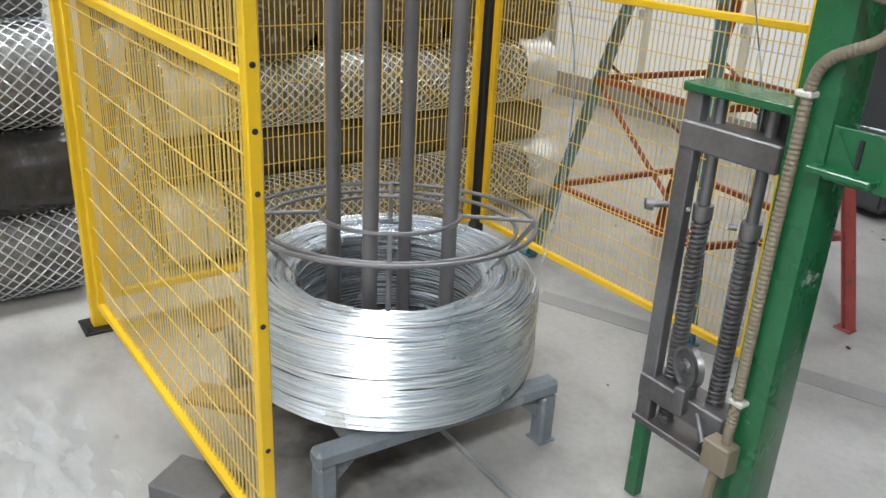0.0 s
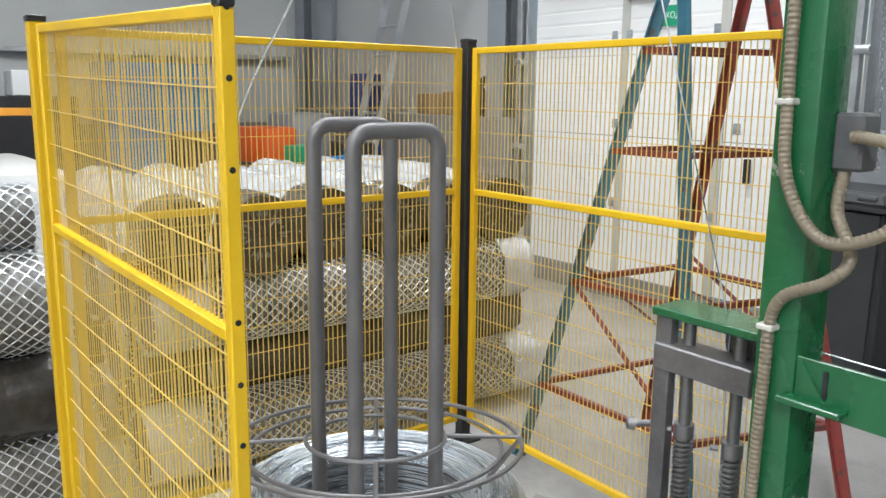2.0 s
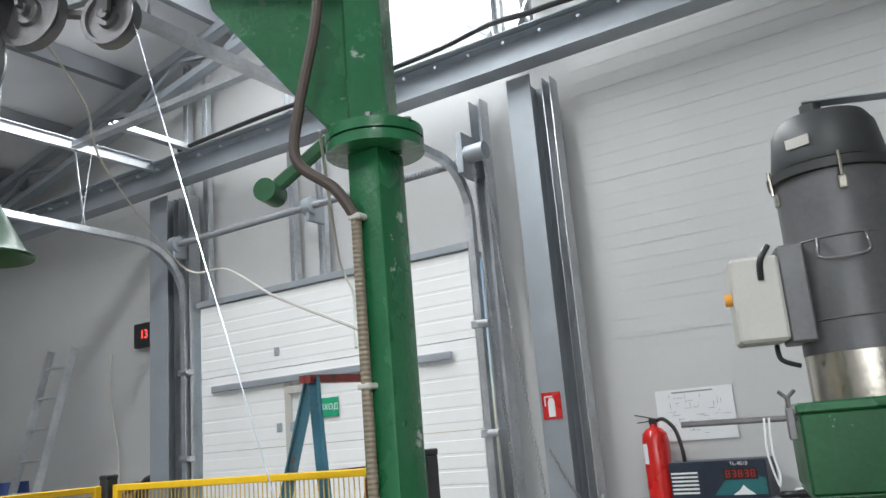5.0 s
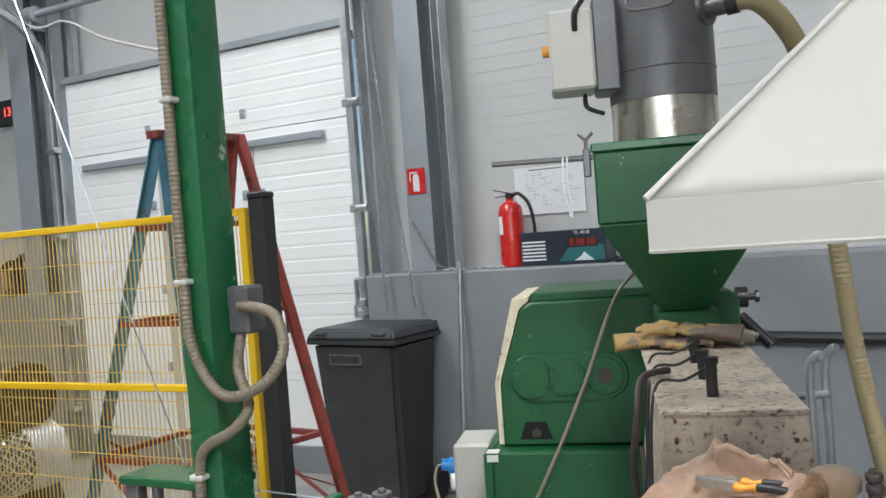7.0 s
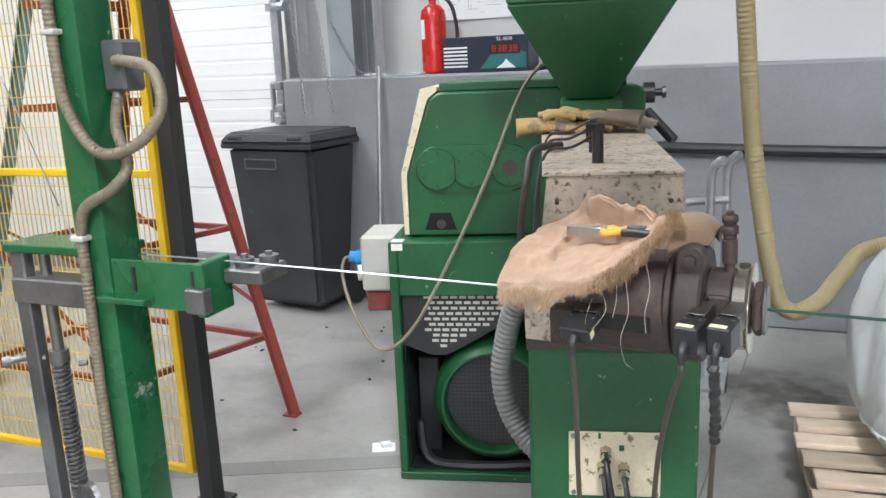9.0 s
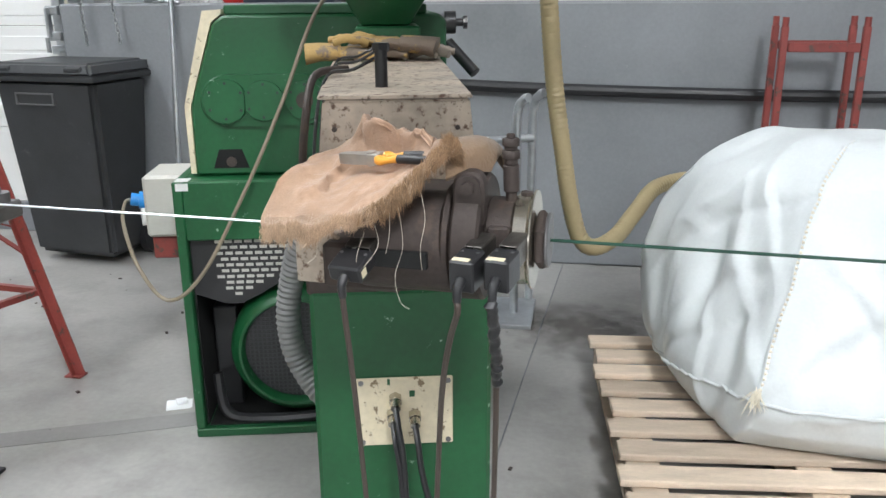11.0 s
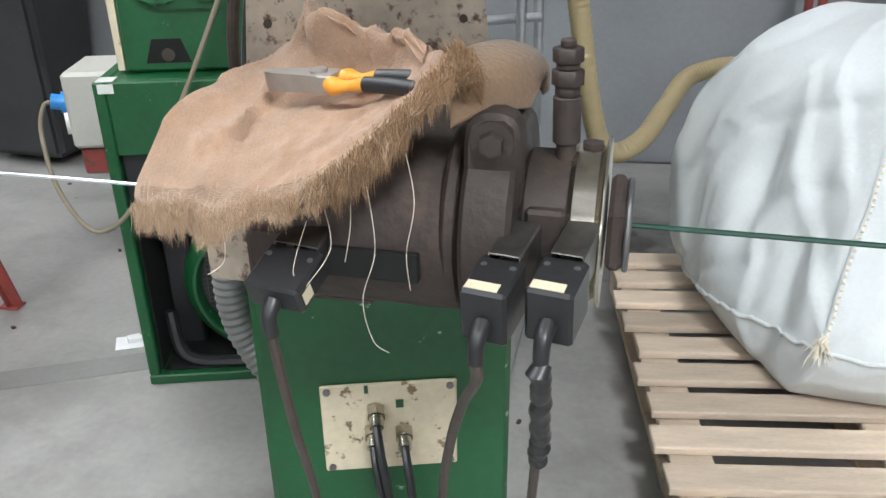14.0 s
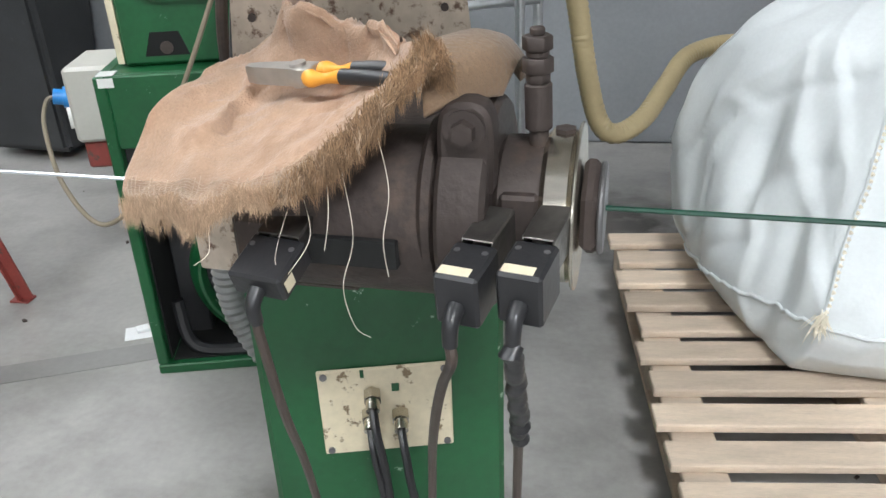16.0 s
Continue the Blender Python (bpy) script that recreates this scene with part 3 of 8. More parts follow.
rod(bm, (-3.52, GY - 0.03, 2.3), (-3.68, GY - 0.03, 2.35), 0.008)
part("door_closer", bm, M_LGREY, gate, "aluminium door closer")
for x, zz in ((-3.97, 2.0), (-3.83, 2.0), (-3.07, 2.0), (-2.92, 2.0), (-3.93, 1.35), (-3.79, 1.35), (-3.03, 1.35), (-2.87, 1.35),
              (-3.93, 0.75), (-3.03, 0.75), (-3.97, 2.585), (-3.04, 2.585)):
    bm = nb()
    box(bm, x, GY - 0.02, zz - 0.035, x + 0.055, GY - 0.004, zz + 0.035, 0.006)
    box(bm, x + 0.012, GY - 0.026, zz - 0.012, x + 0.043, GY - 0.018, zz + 0.012, 0.003)
    part("hinge", bm, M_STEELG, gate)
bm = nb()
box(bm, -2.75, GY - 0.05, 1.0, -2.71, GY - 0.015, 1.16, 0.006)
part("door_handle", bm, M_BLACKPL, gate, "black lever handle")

# tracks of the gate: an upright, a bend and an overhead run on each side
for gx in (-4.93, -2.05):
    tr = thing("gate_track", (gx, 4.75, 0), "galvanised gate track with a bend into an overhead run", "gate track", "gate tracks")
    rb = 0.5 if gx < -4 else 0.34
    pts = [(gx, 4.78, 0.02), (gx, 4.78, 3.6 - rb)] + [(gx, 4.78 - rb * (1 - math.cos(a)), 3.6 - rb + rb * math.sin(a)) for a in
                                                      (radians(15 * k) for k in range(1, 7))] + [(gx, 2.1, 3.64)]
    bm = nb()
    for a, b in zip(pts, pts[1:]):
        bar(bm, a, b, 0.05, 0.05)
    part("rail", bm, M_GALV, tr)
    for zz in (0.4, 1.1, 1.8, 2.5):
        bm = nb()
        box(bm, gx - 0.05, 4.74, zz, gx + 0.09, 4.8, zz + 0.05, 0.004)
        rod(bm, (gx + 0.02, 4.72, zz + 0.025), (gx + 0.1, 4.72, zz + 0.025), 0.02)
        part("roller_bracket", bm, M_GALV, tr)
    for yy in (2.17, 3.8):
        bm = nb()
        bar(bm, (gx, yy, 3.62), (gx + 0.04, yy + 0.06, 4.28), 0.035, 0.006)
        bar(bm, (gx, yy + 0.03, 3.62), (gx - 0.02, yy - 0.06, 4.28), 0.03, 0.006)
        part("hanger", bm, M_GALV, tr, "perforated galvanised hanger strip")
bm = nb()
channel(bm, (-4.95, -1.6, 4.28), (-4.95, 4.5, 4.28), 0.09, 0.045, 0.004, roll=90)
solo("track_carrier", bm, M_GALV, "galvanised channel carrying the gate tracks", "steel channel", kind="structure", smooth=0)
bm = nb()
channel(bm, (-4.95, 3.75, 4.28), (-2.05, 3.75, 4.28), 0.07, 0.045, 0.004)
channel(bm, (-4.5, 3.75, 4.33), (-4.5, 4.9, 4.33), 0.07, 0.045, 0.004)
solo("cross_brace", bm, M_GALV, "galvanised cross channel between the gate tracks", "steel channel", kind="structure", smooth=0)
bm = nb()
bar(bm, (-2.05, 2.0, 3.7), (-4.95, 2.0, 4.2), 0.04, 0.04)
bar(bm, (-6.5, 2.6, 5.2), (-5.1, 2.0, 4.2), 0.05, 0.05)
solo("sway_brace", bm, M_DARKST, "dark steel sway braces under the roof", "steel brace", kind="structure", smooth=0)
bm = nb()
A_, B_ = Vector((-4.8, 0.93, 4.28)), Vector((-7.7, 1.06, 4.12))
for dz in (0.0, 0.34):
    channel(bm, A_ + Vector((0, 0, dz)), B_ + Vector((0, 0, dz)), 0.07, 0.05, 0.005)
for k in range(6):
    q0, q1 = A_ + (B_ - A_) * (k / 6), A_ + (B_ - A_) * ((k + 1) / 6)
    bar(bm, q0, q1 + Vector((0, 0, 0.34)), 0.03, 0.006)
    bar(bm, q1, q1 + Vector((0, 0, 0.34)), 0.03, 0.03)
solo("lattice_girder", bm, M_GALV, "galvanised lattice girder under the roof", "steel girder", kind="structure", smooth=0)
# spring shaft over the gate
sh = thing("spring_shaft", (-3.45, 4.7, 3.62), "dark torsion-spring shaft over the gate with cable drums", "spring shaft")
rod_b = nb()
tube(rod_b, [(-4.9 + 0.012 * k, 4.7 + 0.0, 3.62) for k in range(245)], 0.022, 10, rib=0.35)
part("spring", rod_b, M_DARKST, sh)
for x in (-4.93, -3.4, -2.0):
    bm = nb()
    rod(bm, (x - 0.04, 4.7, 3.62), (x + 0.04, 4.7, 3.62), 0.07, seg=20)
    box(bm, x - 0.015, 4.66, 3.5, x + 0.015, 4.85, 3.68, 0.004)
    part("drum", bm, M_STEELG, sh)
# hand chain loop
ch = thing("hand_chain", (-1.85, 4.6, 1.2), "zinc hand-chain loop hanging beside the gate", "chain")


def chain_links(bm, pts, L=0.034, r=0.0035, w=0.010):
    P = resample(pts, L * 0.78)
    for i, (a, b) in enumerate(zip(P, P[1:])):
        d = (b - a).normalized()
        s = d.cross(Vector((0, 1, 0.2)) if i % 2 else Vector((1, 0, 0.2))).normalized()
        c = (a + b) / 2
        loop = [c + d * (L / 2 * math.cos(t)) + s * (w * math.sin(t)) for t in (2 * math.pi * k / 8 for k in range(8))]
        tube(bm, loop, r, 4, closed=True)


for x0, x1, zl in ((-1.9, -1.78, 1.15), (-1.82, -1.58, 1.15)):
    bm = nb()
    chain_links(bm, curve_pts([(x0, 4.62, 3.6), (x0 + (x1 - x0) * 0.5, 4.58, 2.3), (x1, 4.6, zl)], 6))
    part("chain", bm, M_CHAINST, ch)
bm = nb()
chain_links(bm, curve_pts([(-1.56, 4.6, 1.7), (-1.45, 4.7, 1.42), (-1.3, 4.72, 1.39), (-1.15, 4.75, 1.385), (-1.03, 4.76, 1.385)], 6))
part("loose_chain", bm, M_CHAINST, ch)
bm = nb()
rod(bm, (-1.95, 4.62, 3.63), (-1.8, 4.62, 3.63), 0.06, seg=20)
box(bm, -1.99, 4.56, 3.5, -1.94, 4.84, 3.78, 0.005)
part("chain_wheel", bm, M_STEELG, ch)
bm = nb()
for zz in (1.18, 1.32):
    box(bm, -2.06, 4.66, zz, -1.98, 4.74, zz + 0.05, 0.006)
box(bm, -2.05, 4.64, 1.2, -2.03, 4.68, 1.36, 0.004)
rod(bm, (-2.02, 4.6, 1.2), (-2.02, 4.6, 1.12), 0.012)
part("latch", bm, M_GALV, ch, "zinc slide latch")


# ---- wire cage ----
cage = thing("safety_fence", (-1.6, 1.4, 0), "yellow welded-mesh safety fence on three sides of the coil", "safety fence")


def fence_panel(a, b, z0, z1, last=True, sag=0.0):
    """A framed welded-mesh panel from a to b (x, y)."""
    A, B = Vector((*a, 0)), Vector((*b, 0))
    d = (B - A).normalized()
    L = (B - A).length
    m = Matrix.Translation(A) @ Matrix(((d.x, -d.y, 0, 0), (d.y, d.x, 0, 0), (-sag / L, 0, 1, 0), (0, 0, 0, 1)))
    bm = nb()
    n = int((L - 0.06) / 0.0212)
    for k in range(1, n):
        x = 0.03 + (L - 0.06) * k / n
        bar(bm, (x, 0.004, z0 + 0.01), (x, 0.004, z1 - 0.01), 0.003, 0.003, m)
    z = z0 + 0.1
    while z < z1 - 0.05:
        bar(bm, (0.02, 0.0, z), (L - 0.02, 0.0, z), 0.0028, 0.0028, m)
        z += 0.1
    p = part("fence_panel", bm, M_YWIRE, cage, "yellow fine welded wire mesh", smooth=0)
    p["kind"] = "stuff"
    rows = [("stile", (0, -0.0125, z0, 0.03, 0.0125, z1)), ("top_rail", (0.03, -0.0125, z1 - 0.025, L - 0.03, 0.0125, z1)),
            ("bottom_rail", (0.03, -0.0125, z0, L - 0.03, 0.0125, z0 + 0.025)), ("middle_rail", (0.03, -0.0125, 1.135, L - 0.03, 0.0125, 1.16))]
    if last:
        rows.append(("stile", (L - 0.03, -0.0125, z0, L, 0.0125, z1)))
    for name, args in rows:
        part(name, box(nb(), *args, 0.003, m), M_YELLOW, p)
    return p


FZ0, FZ1 = 0.1, 1.745
PL, PN, PC, PB = (-2.33, 0.585), (-0.985, 0.64), (-2.375, 2.25), (-0.85, 2.265)
fence_panel((PL[0] + 0.05, PL[1]), (PN[0] + 0.014, PN[1]), FZ0, FZ1, False, 0.038)
fence_panel((PL[0] - 0.002, PL[1] + 0.05), (PC[0], PC[1] - 0.04), FZ0, FZ1)
fence_panel((PC[0] + 0.04, PC[1]), (PB[0] - 0.06, PB[1]), FZ0, FZ1)


def fence_post(p, size, top, material, label, holes=True, foot=True, bottom=0.012):
    bm = nb()
    box(bm, p[0] - size, p[1] - size, bottom, p[0] + size, p[1] + size, top, 0.003)
    t = part("fence_post", bm, material, cage, label)
    bm = nb()
    box(bm, p[0] - size - 0.002, p[1] - size - 0.002, top, p[0] + size + 0.002, p[1] + size + 0.002, top + 0.02, 0.004)
    part("cap", bm, M_BLACKPL, t, "black plastic cap")
    if foot:
        bm = nb()
        box(bm, p[0] - 0.06, p[1] - 0.06, 0, p[0] + 0.06, p[1] + 0.06, 0.012, 0.002)
        for s in (-1, 1):
            rod(bm, (p[0] + s * 0.045, p[1] - s * 0.045, 0.012), (p[0] + s * 0.045, p[1] - s * 0.045, 0.03), 0.009, seg=6)
        part("base_plate", bm, M_BLACKPL, t, "black bolted base plate")
    if holes:
        for zz in (0.18, 0.32, 0.62, 0.9, 1.02, 1.14, 1.42, 1.58, 1.7):
            bm = nb()
            rod(bm, (p[0] + size - 0.004, p[1], zz), (p[0] + size + 0.0012, p[1], zz), 0.006, seg=12)
            part("bolt_hole", bm, M_BLACKPL, t)
    return t


fence_post(PL, 0.025, 1.755, M_YELLOW, "yellow square steel post", holes=False)
fence_post(PN, 0.0145, 1.7, M_YELLOW, "yellow square steel post with bolt holes", foot=False)
fence_post(PC, 0.025, 1.765, M_BLACKP, "black square steel corner post", holes=False)
fence_post(PB, 0.03, 1.77, M_BLACKP, "black square steel end post")

# ---- wire coil on its pay-off stand ----
CX, CY = -1.385, 1.185
stand = thing("coil_stand", (CX, CY, 0), "grey welded steel stand under the wire coil", "stand")
for a, b in (((-1.065, 0.82), (-1.035, 1.5)), ((-1.745, 0.86), (-1.715, 1.53))):
    A, B = Vector((*a, 0)), Vector((*b, 0))
    d = (B - A).normalized()
    side = Vector((-d.y, d.x, 0))
    bm = nb()
    bar(bm, A + Vector((0, 0, 0.178)) - d * 0.03, B + Vector((0, 0, 0.178)) + d * 0.03, 0.056, 0.05, bev=0.012)
    part("beam", bm, M_STANDG, stand, "battered grey square-tube beam")
    for P, o in ((A, -1), (B, 1)):
        bm = nb()
        bar(bm, P, P + Vector((0, 0, 0.155)), 0.052, 0.05, bev=0.008)
        box(bm, P.x - 0.032, P.y - 0.03, 0, P.x + 0.032, P.y + 0.03, 0.008, 0.002)
        part("leg", bm, M_STANDG, stand, "battered grey square-tube leg")
        bm = nb()
        prism(bm, [(0, 0), (0.075, 0), (0, -0.075)], 0.008, Matrix(((-o * d.x, 0, side.x, P.x - o * d.x * 0.024), (-o * d.y, 0, side.y, P.y - o * d.y * 0.024), (0, 1, 0, 0.154), (0, 0, 0, 1))), 0.001)
        part("gusset", bm, M_STANDG, stand)
for f in (0.13, 0.87):
    bm = nb()
    rod(bm, Vector((-1.065, 0.82, 0.178)).lerp(Vector((-1.035, 1.5, 0.178)), f), Vector((-1.745, 0.86, 0.178)).lerp(Vector((-1.715, 1.53, 0.178)), f), 0.022, seg=14)
    part("cross_tube", bm, M_STANDG, stand)
bm = nb()
for a in (0, 45, 90, 135):
    bar(bm, (CX - 0.33 * math.cos(radians(a)), CY - 0.33 * math.sin(radians(a)), 0.194), (CX + 0.33 * math.cos(radians(a)), CY + 0.33 * math.sin(radians(a)), 0.194), 0.03, 0.028)
part("spider", bm, M_STANDG, stand)

coil = thing("wire_coil", (CX, CY, 0.21), "large coil of bright galvanised steel wire on a stand", "wire coil")
R0, R1, Z0, Z1 = 0.262, 0.418, 0.215, 0.462
# core coloured dark so the gaps between turns read as shade
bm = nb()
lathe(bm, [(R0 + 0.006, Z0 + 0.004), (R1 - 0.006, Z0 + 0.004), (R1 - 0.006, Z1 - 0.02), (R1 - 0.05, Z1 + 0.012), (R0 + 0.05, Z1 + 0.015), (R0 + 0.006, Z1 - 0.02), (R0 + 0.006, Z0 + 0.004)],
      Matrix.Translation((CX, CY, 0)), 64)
part("coil_core", bm, M_ROLLC, coil, "packed turns, darkened for the shade in the gaps")
rng = random.Random(4)


def turn(r, z, ex, ey, tilt, ph, wob, seg=72, wire=0.0022):
    pts = []
    for k in range(seg):
        a = 2 * math.pi * k / seg
        rr = r + wob * math.sin(2 * a + ph) + 0.5 * wob * math.sin(5 * a + 2 * ph)
        pts.append((CX + ex + rr * math.cos(a), CY + ey + rr * math.sin(a), z + tilt * math.sin(a + ph) + 0.4 * wob * math.sin(3 * a - ph) + 0.0016 * math.sin(13 * a + 7 * ph) * math.sin(2 * a - 3 * ph)))
    bm = nb()
    tube(bm, pts, wire, 5, closed=True)
    part("wire_turn", bm, M_ZINC, coil, smooth=60)


nz = 118
for k in range(nz):
    z = Z0 + 0.003 + (Z1 - 0.012 - Z0) * k / (nz - 1)
    turn(R1 - 0.003 + rng.uniform(-0.0045, 0.003), z, 0, 0, rng.uniform(0, 0.01), rng.uniform(0, 6.3), rng.uniform(0, 0.004), 110)
for k in range(64):
    turn(R1 + rng.uniform(-0.002, 0.004), rng.uniform(Z0 + 0.02, Z1 - 0.02), 0, 0, rng.uniform(0.004, 0.02), rng.uniform(0, 6.3), rng.uniform(0.001, 0.005), 90)
for k in range(96):
    f = k / 95
    r = R0 + 0.004 + (R1 - R0 - 0.012) * f
    dome = 0.03 * math.sin(math.pi * min(max(f, 0), 1)) - 0.008
    off = rng.uniform(0, 0.02) * math.sin(math.pi * f)
    a = rng.uniform(0, 6.3)
    turn(r, Z1 + dome + rng.uniform(-0.004, 0.006), off * math.cos(a), off * math.sin(a), rng.uniform(0, 0.013), rng.uniform(0, 6.3), rng.uniform(0, 0.006), 90)
for k in range(34):
    z = Z0 + 0.01 + (Z1 - Z0 - 0.02) * k / 33
    turn(R0 + rng.uniform(-0.003, 0.006), z, 0, 0, rng.uniform(0, 0.006), rng.uniform(0, 6.3), rng.uniform(0, 0.003), 72)

# pay-off guide: two tall hoops and a flared ring cage standing in the bore
LAT, DEP = Vector((0.52, 0.85, 0)).normalized(), Vector((-0.85, 0.52, 0)).normalized()


def rel(l, d, z):
    return Vector((CX, CY, 0)) + LAT * l + DEP * d + Vector((0, 0, z))


guide = thing("pay_off_guide", (CX, CY, 0.208), "tall grey tube hoops standing in the bore of the coil", "wire guide")
for a, b, top in (((-0.158, 0.046), (0.044, 0.158), 1.475), ((-0.05, -0.158), (0.16, -0.05), 1.468)):
    A, B = rel(*a, 0.21), rel(*b, 0.21)
    up = Vector((0, 0, 1))
    d = (B - A).normalized()
    H = top - 0.21
    rad = 0.045
    pts = [A, A + up * 0.6, A + up * (H - rad)] + [A + up * (H - rad) + d * rad * (1 - math.cos(t)) + up * rad * math.sin(t) for t in (radians(22.5 * k) for k in range(1, 5))]
    pts += [B + up * (H - rad) - d * rad * (1 - math.cos(t)) + up * rad * math.sin(t) for t in (radians(90 - 22.5 * k) for k in range(0, 4))] + [B + up * (H - rad), B + up * 0.6, B]
    bm = nb()
    tube(bm, pts, 0.0205, 14)
    part("hoop", bm, M_TUBE, guide)
bm = nb()
box(bm, CX - 0.2, CY - 0.2, 0.208, CX + 0.2, CY + 0.2, 0.22, 0.003)
part("base_plate", bm, M_STEEL, guide)

ringcage = thing("guide_ring", (CX, CY, 0.3), "flared grey wire-ring cage resting in the coil bore", "guide ring")
TILT = Matrix.Translation((CX, CY, 0.62)) @ Matrix.Rotation(radians(-4.5), 4, LAT)


def hoop(r, z, w):
    bm = nb()
    tube(bm, [TILT @ Vector((r * math.cos(t), r * math.sin(t), z)) for t in (2 * math.pi * k / 64 for k in range(64))], w, 8, closed=True)
    return bm


part("outer_hoop", hoop(0.398, 0.0, 0.0065), M_TUBE, ringcage)
part("middle_hoop", hoop(0.345, -0.012, 0.006), M_TUBE, ringcage)
part("inner_hoop", hoop(0.19, 0.012, 0.006), M_TUBE, ringcage)
base_a = math.atan2(LAT.y, LAT.x)
for k in range(4):
    a = base_a + k * math.pi / 2
    c, s = math.cos(a), math.sin(a)
    bm = nb()
    tube(bm, [TILT @ Vector((0.19 * c, 0.19 * s, 0.012)), TILT @ Vector((0.398 * c, 0.398 * s, 0.002))], 0.006, 8)
    part("spoke", bm, M_TUBE, ringcage)
    bm = nb()
    tube(bm, [TILT @ Vector((0.398 * c, 0.398 * s, -0.004)), Vector((CX + 0.25 * c, CY + 0.25 * s, 0.42)), Vector((CX + 0.215 * c, CY + 0.215 * s, 0.225))], 0.007, 8)
    part("leg", bm, M_TUBE, ringcage)

# ---- trestle of red and blue tube ----
tres = thing("trestle", (-1.5, 2.7, 0), "tall worn trestle of red and blue painted steel angle", "trestle")
TA, TB = Vector((-1.56, 2.54, 2.08)), Vector((-1.51, 2.93, 2.09))
F1, F2, F3, F4 = Vector((-2.12, 2.36, 0)), Vector((-1.2, 2.34, 0)), Vector((-2.02, 3.08, 0)), Vector((-0.97, 2.97, 0))


def angle_leg(a, b, material, roll=0):
    bm = nb()
    bar(bm, a, b, 0.045, 0.006, roll=roll)
    d = (Vector(b) - Vector(a)).normalized()
    side = d.cross(Vector((0, 1, 0))).normalized() * 0.02
    bar(bm, Vector(a) + side, Vector(b) + side, 0.006, 0.045, roll=roll)
    return bm


for a, b, mm, lab in ((TA, F1, M_BLUEW, "worn blue leg"), (TA + Vector((0.03, 0, 0)), F2, M_BLUEW, "worn blue leg"), (TB, F3, M_REDW, "worn red leg"), (TB + Vector((0.03, 0, 0)), F4, M_REDW, "worn red leg")):
    part("leg", angle_leg(a, b, mm), mm, tres, lab)
    bm = nb()
    box(bm, b.x - 0.035, b.y - 0.025, 0, b.x + 0.035, b.y + 0.025, 0.008, 0.002)
    part("foot_plate", bm, mm, tres)
for f, (p, q) in [(f, pq) for f in (0.0,) for pq in ((TA, TB),)]:
    for dx in (0.0, 0.03):
        bm = nb()
        bar(bm, p + Vector((dx, -0.03, 0.0)), q + Vector((dx, 0.03, 0)), 0.03, 0.03)
        part("top_bar", bm, M_REDW, tres, "worn red top bar")


def on(a, b, z):
    return a + (b - a) * ((a.z - z) / a.z)


for z in (0.35, 0.82, 1.35, 1.72):
    for a, b, c, d in ((TA, F1, TA, F2), (TB, F3, TB, F4), (TA, F2, TB, F4), (TA, F1, TB, F3)):
        if z == 1.72 and a is not TA:
            continue
        bm = nb()
        bar(bm, on(a, b, z), on(c, d, z), 0.022, 0.022)
        part("rung", bm, M_REDW, tres)
for p, q in ((on(TA, F1, 0.82), on(TA, F2, 0.35)), (on(TB, F3, 0.9), on(TB, F4, 0.5)), (on(TA, F1, 0.9), on(TB, F3, 0.5)), (on(TA, F2, 0.9), on(TB, F4, 0.6))):
    bm = nb()
    bar(bm, p, q, 0.02, 0.006)
    part("brace", bm, M_REDW, tres)


# ---- green wire tower ----
TX, TY = -0.395, 1.5
tower = thing("wire_tower", (TX, TY, 0), "green painted steel tower with a spring-loaded wire tensioner", "wire tower")
bm = nb()
box(bm, TX - 0.042, TY - 0.05, 0.012, TX + 0.042, TY + 0.048, 2.43, 0.01, seg=2)
column_part = part("column", bm, M_GREEN, tower)
bm = nb()
box(bm, TX - 0.14, TY - 0.14, 0, TX + 0.14, TY + 0.14, 0.012, 0.003)
part("base_plate", bm, M_GREEN, tower)
for z0, z1 in ((2.43, 2.452), (2.457, 2.48)):
    bm = nb()
    rod(bm, (TX, TY, z0), (TX, TY, z1), 0.108, seg=40)
    part("flange", bm, M_GREEN, tower)
for k in range(6):
    a = k * math.pi / 3
    bm = nb()
    rod(bm, (TX + 0.09 * math.cos(a), TY + 0.09 * math.sin(a), 2.48), (TX + 0.09 * math.cos(a), TY + 0.09 * math.sin(a), 2.492), 0.009, seg=6)
    part("bolt", bm, M_STEEL, tower)
# swivelling head: short column, gusset plate and jib
HX, HY = CX - TX, CY - TY
jd = Vector((HX, HY, 0)).normalized()
jn = Vector((-jd.y, jd.x, 0))
JM = Matrix(((jd.x, 0, -jn.x, TX), (jd.y, 0, -jn.y, TY), (0, 1, 0, 0), (0, 0, 0, 1)))
bm = nb()
box(bm, -0.045, 2.48, -0.045, 0.045, 2.96, 0.045, 0.008, JM)
part("head_column", bm, M_GREEN, tower)
bm = nb()
prism(bm, [(0.02, 2.5), (0.12, 2.52), (0.42, 2.9), (0.44, 2.99), (0.02, 2.9)], 0.014, JM @ Matrix.Translation((0, 0, 0.046)), 0.002)
part("gusset", bm, M_GREEN, tower)
bm = nb()
bar(bm, (0.0, 2.9, 0), (1.12, 3.19, 0), 0.07, 0.07, JM, bev=0.005)
part("jib", bm, M_GREEN, tower)
bm = nb()
for x, y in ((0.1, 2.56), (0.14, 2.59)):
    rod(bm, (x, y, 0.064), (x, y, 0.075), 0.012, seg=6, m=JM)
part("pivot_bolt", bm, M_STEEL, tower)
bm = nb()
bar(bm, (0.09, 2.55, 0.08), (0.285, 2.42, 0.08), 0.024, 0.034, JM, bev=0.006)
rod(bm, (0.29, 2.41, 0.04), (0.29, 2.41, 0.105), 0.028, seg=20, m=JM)
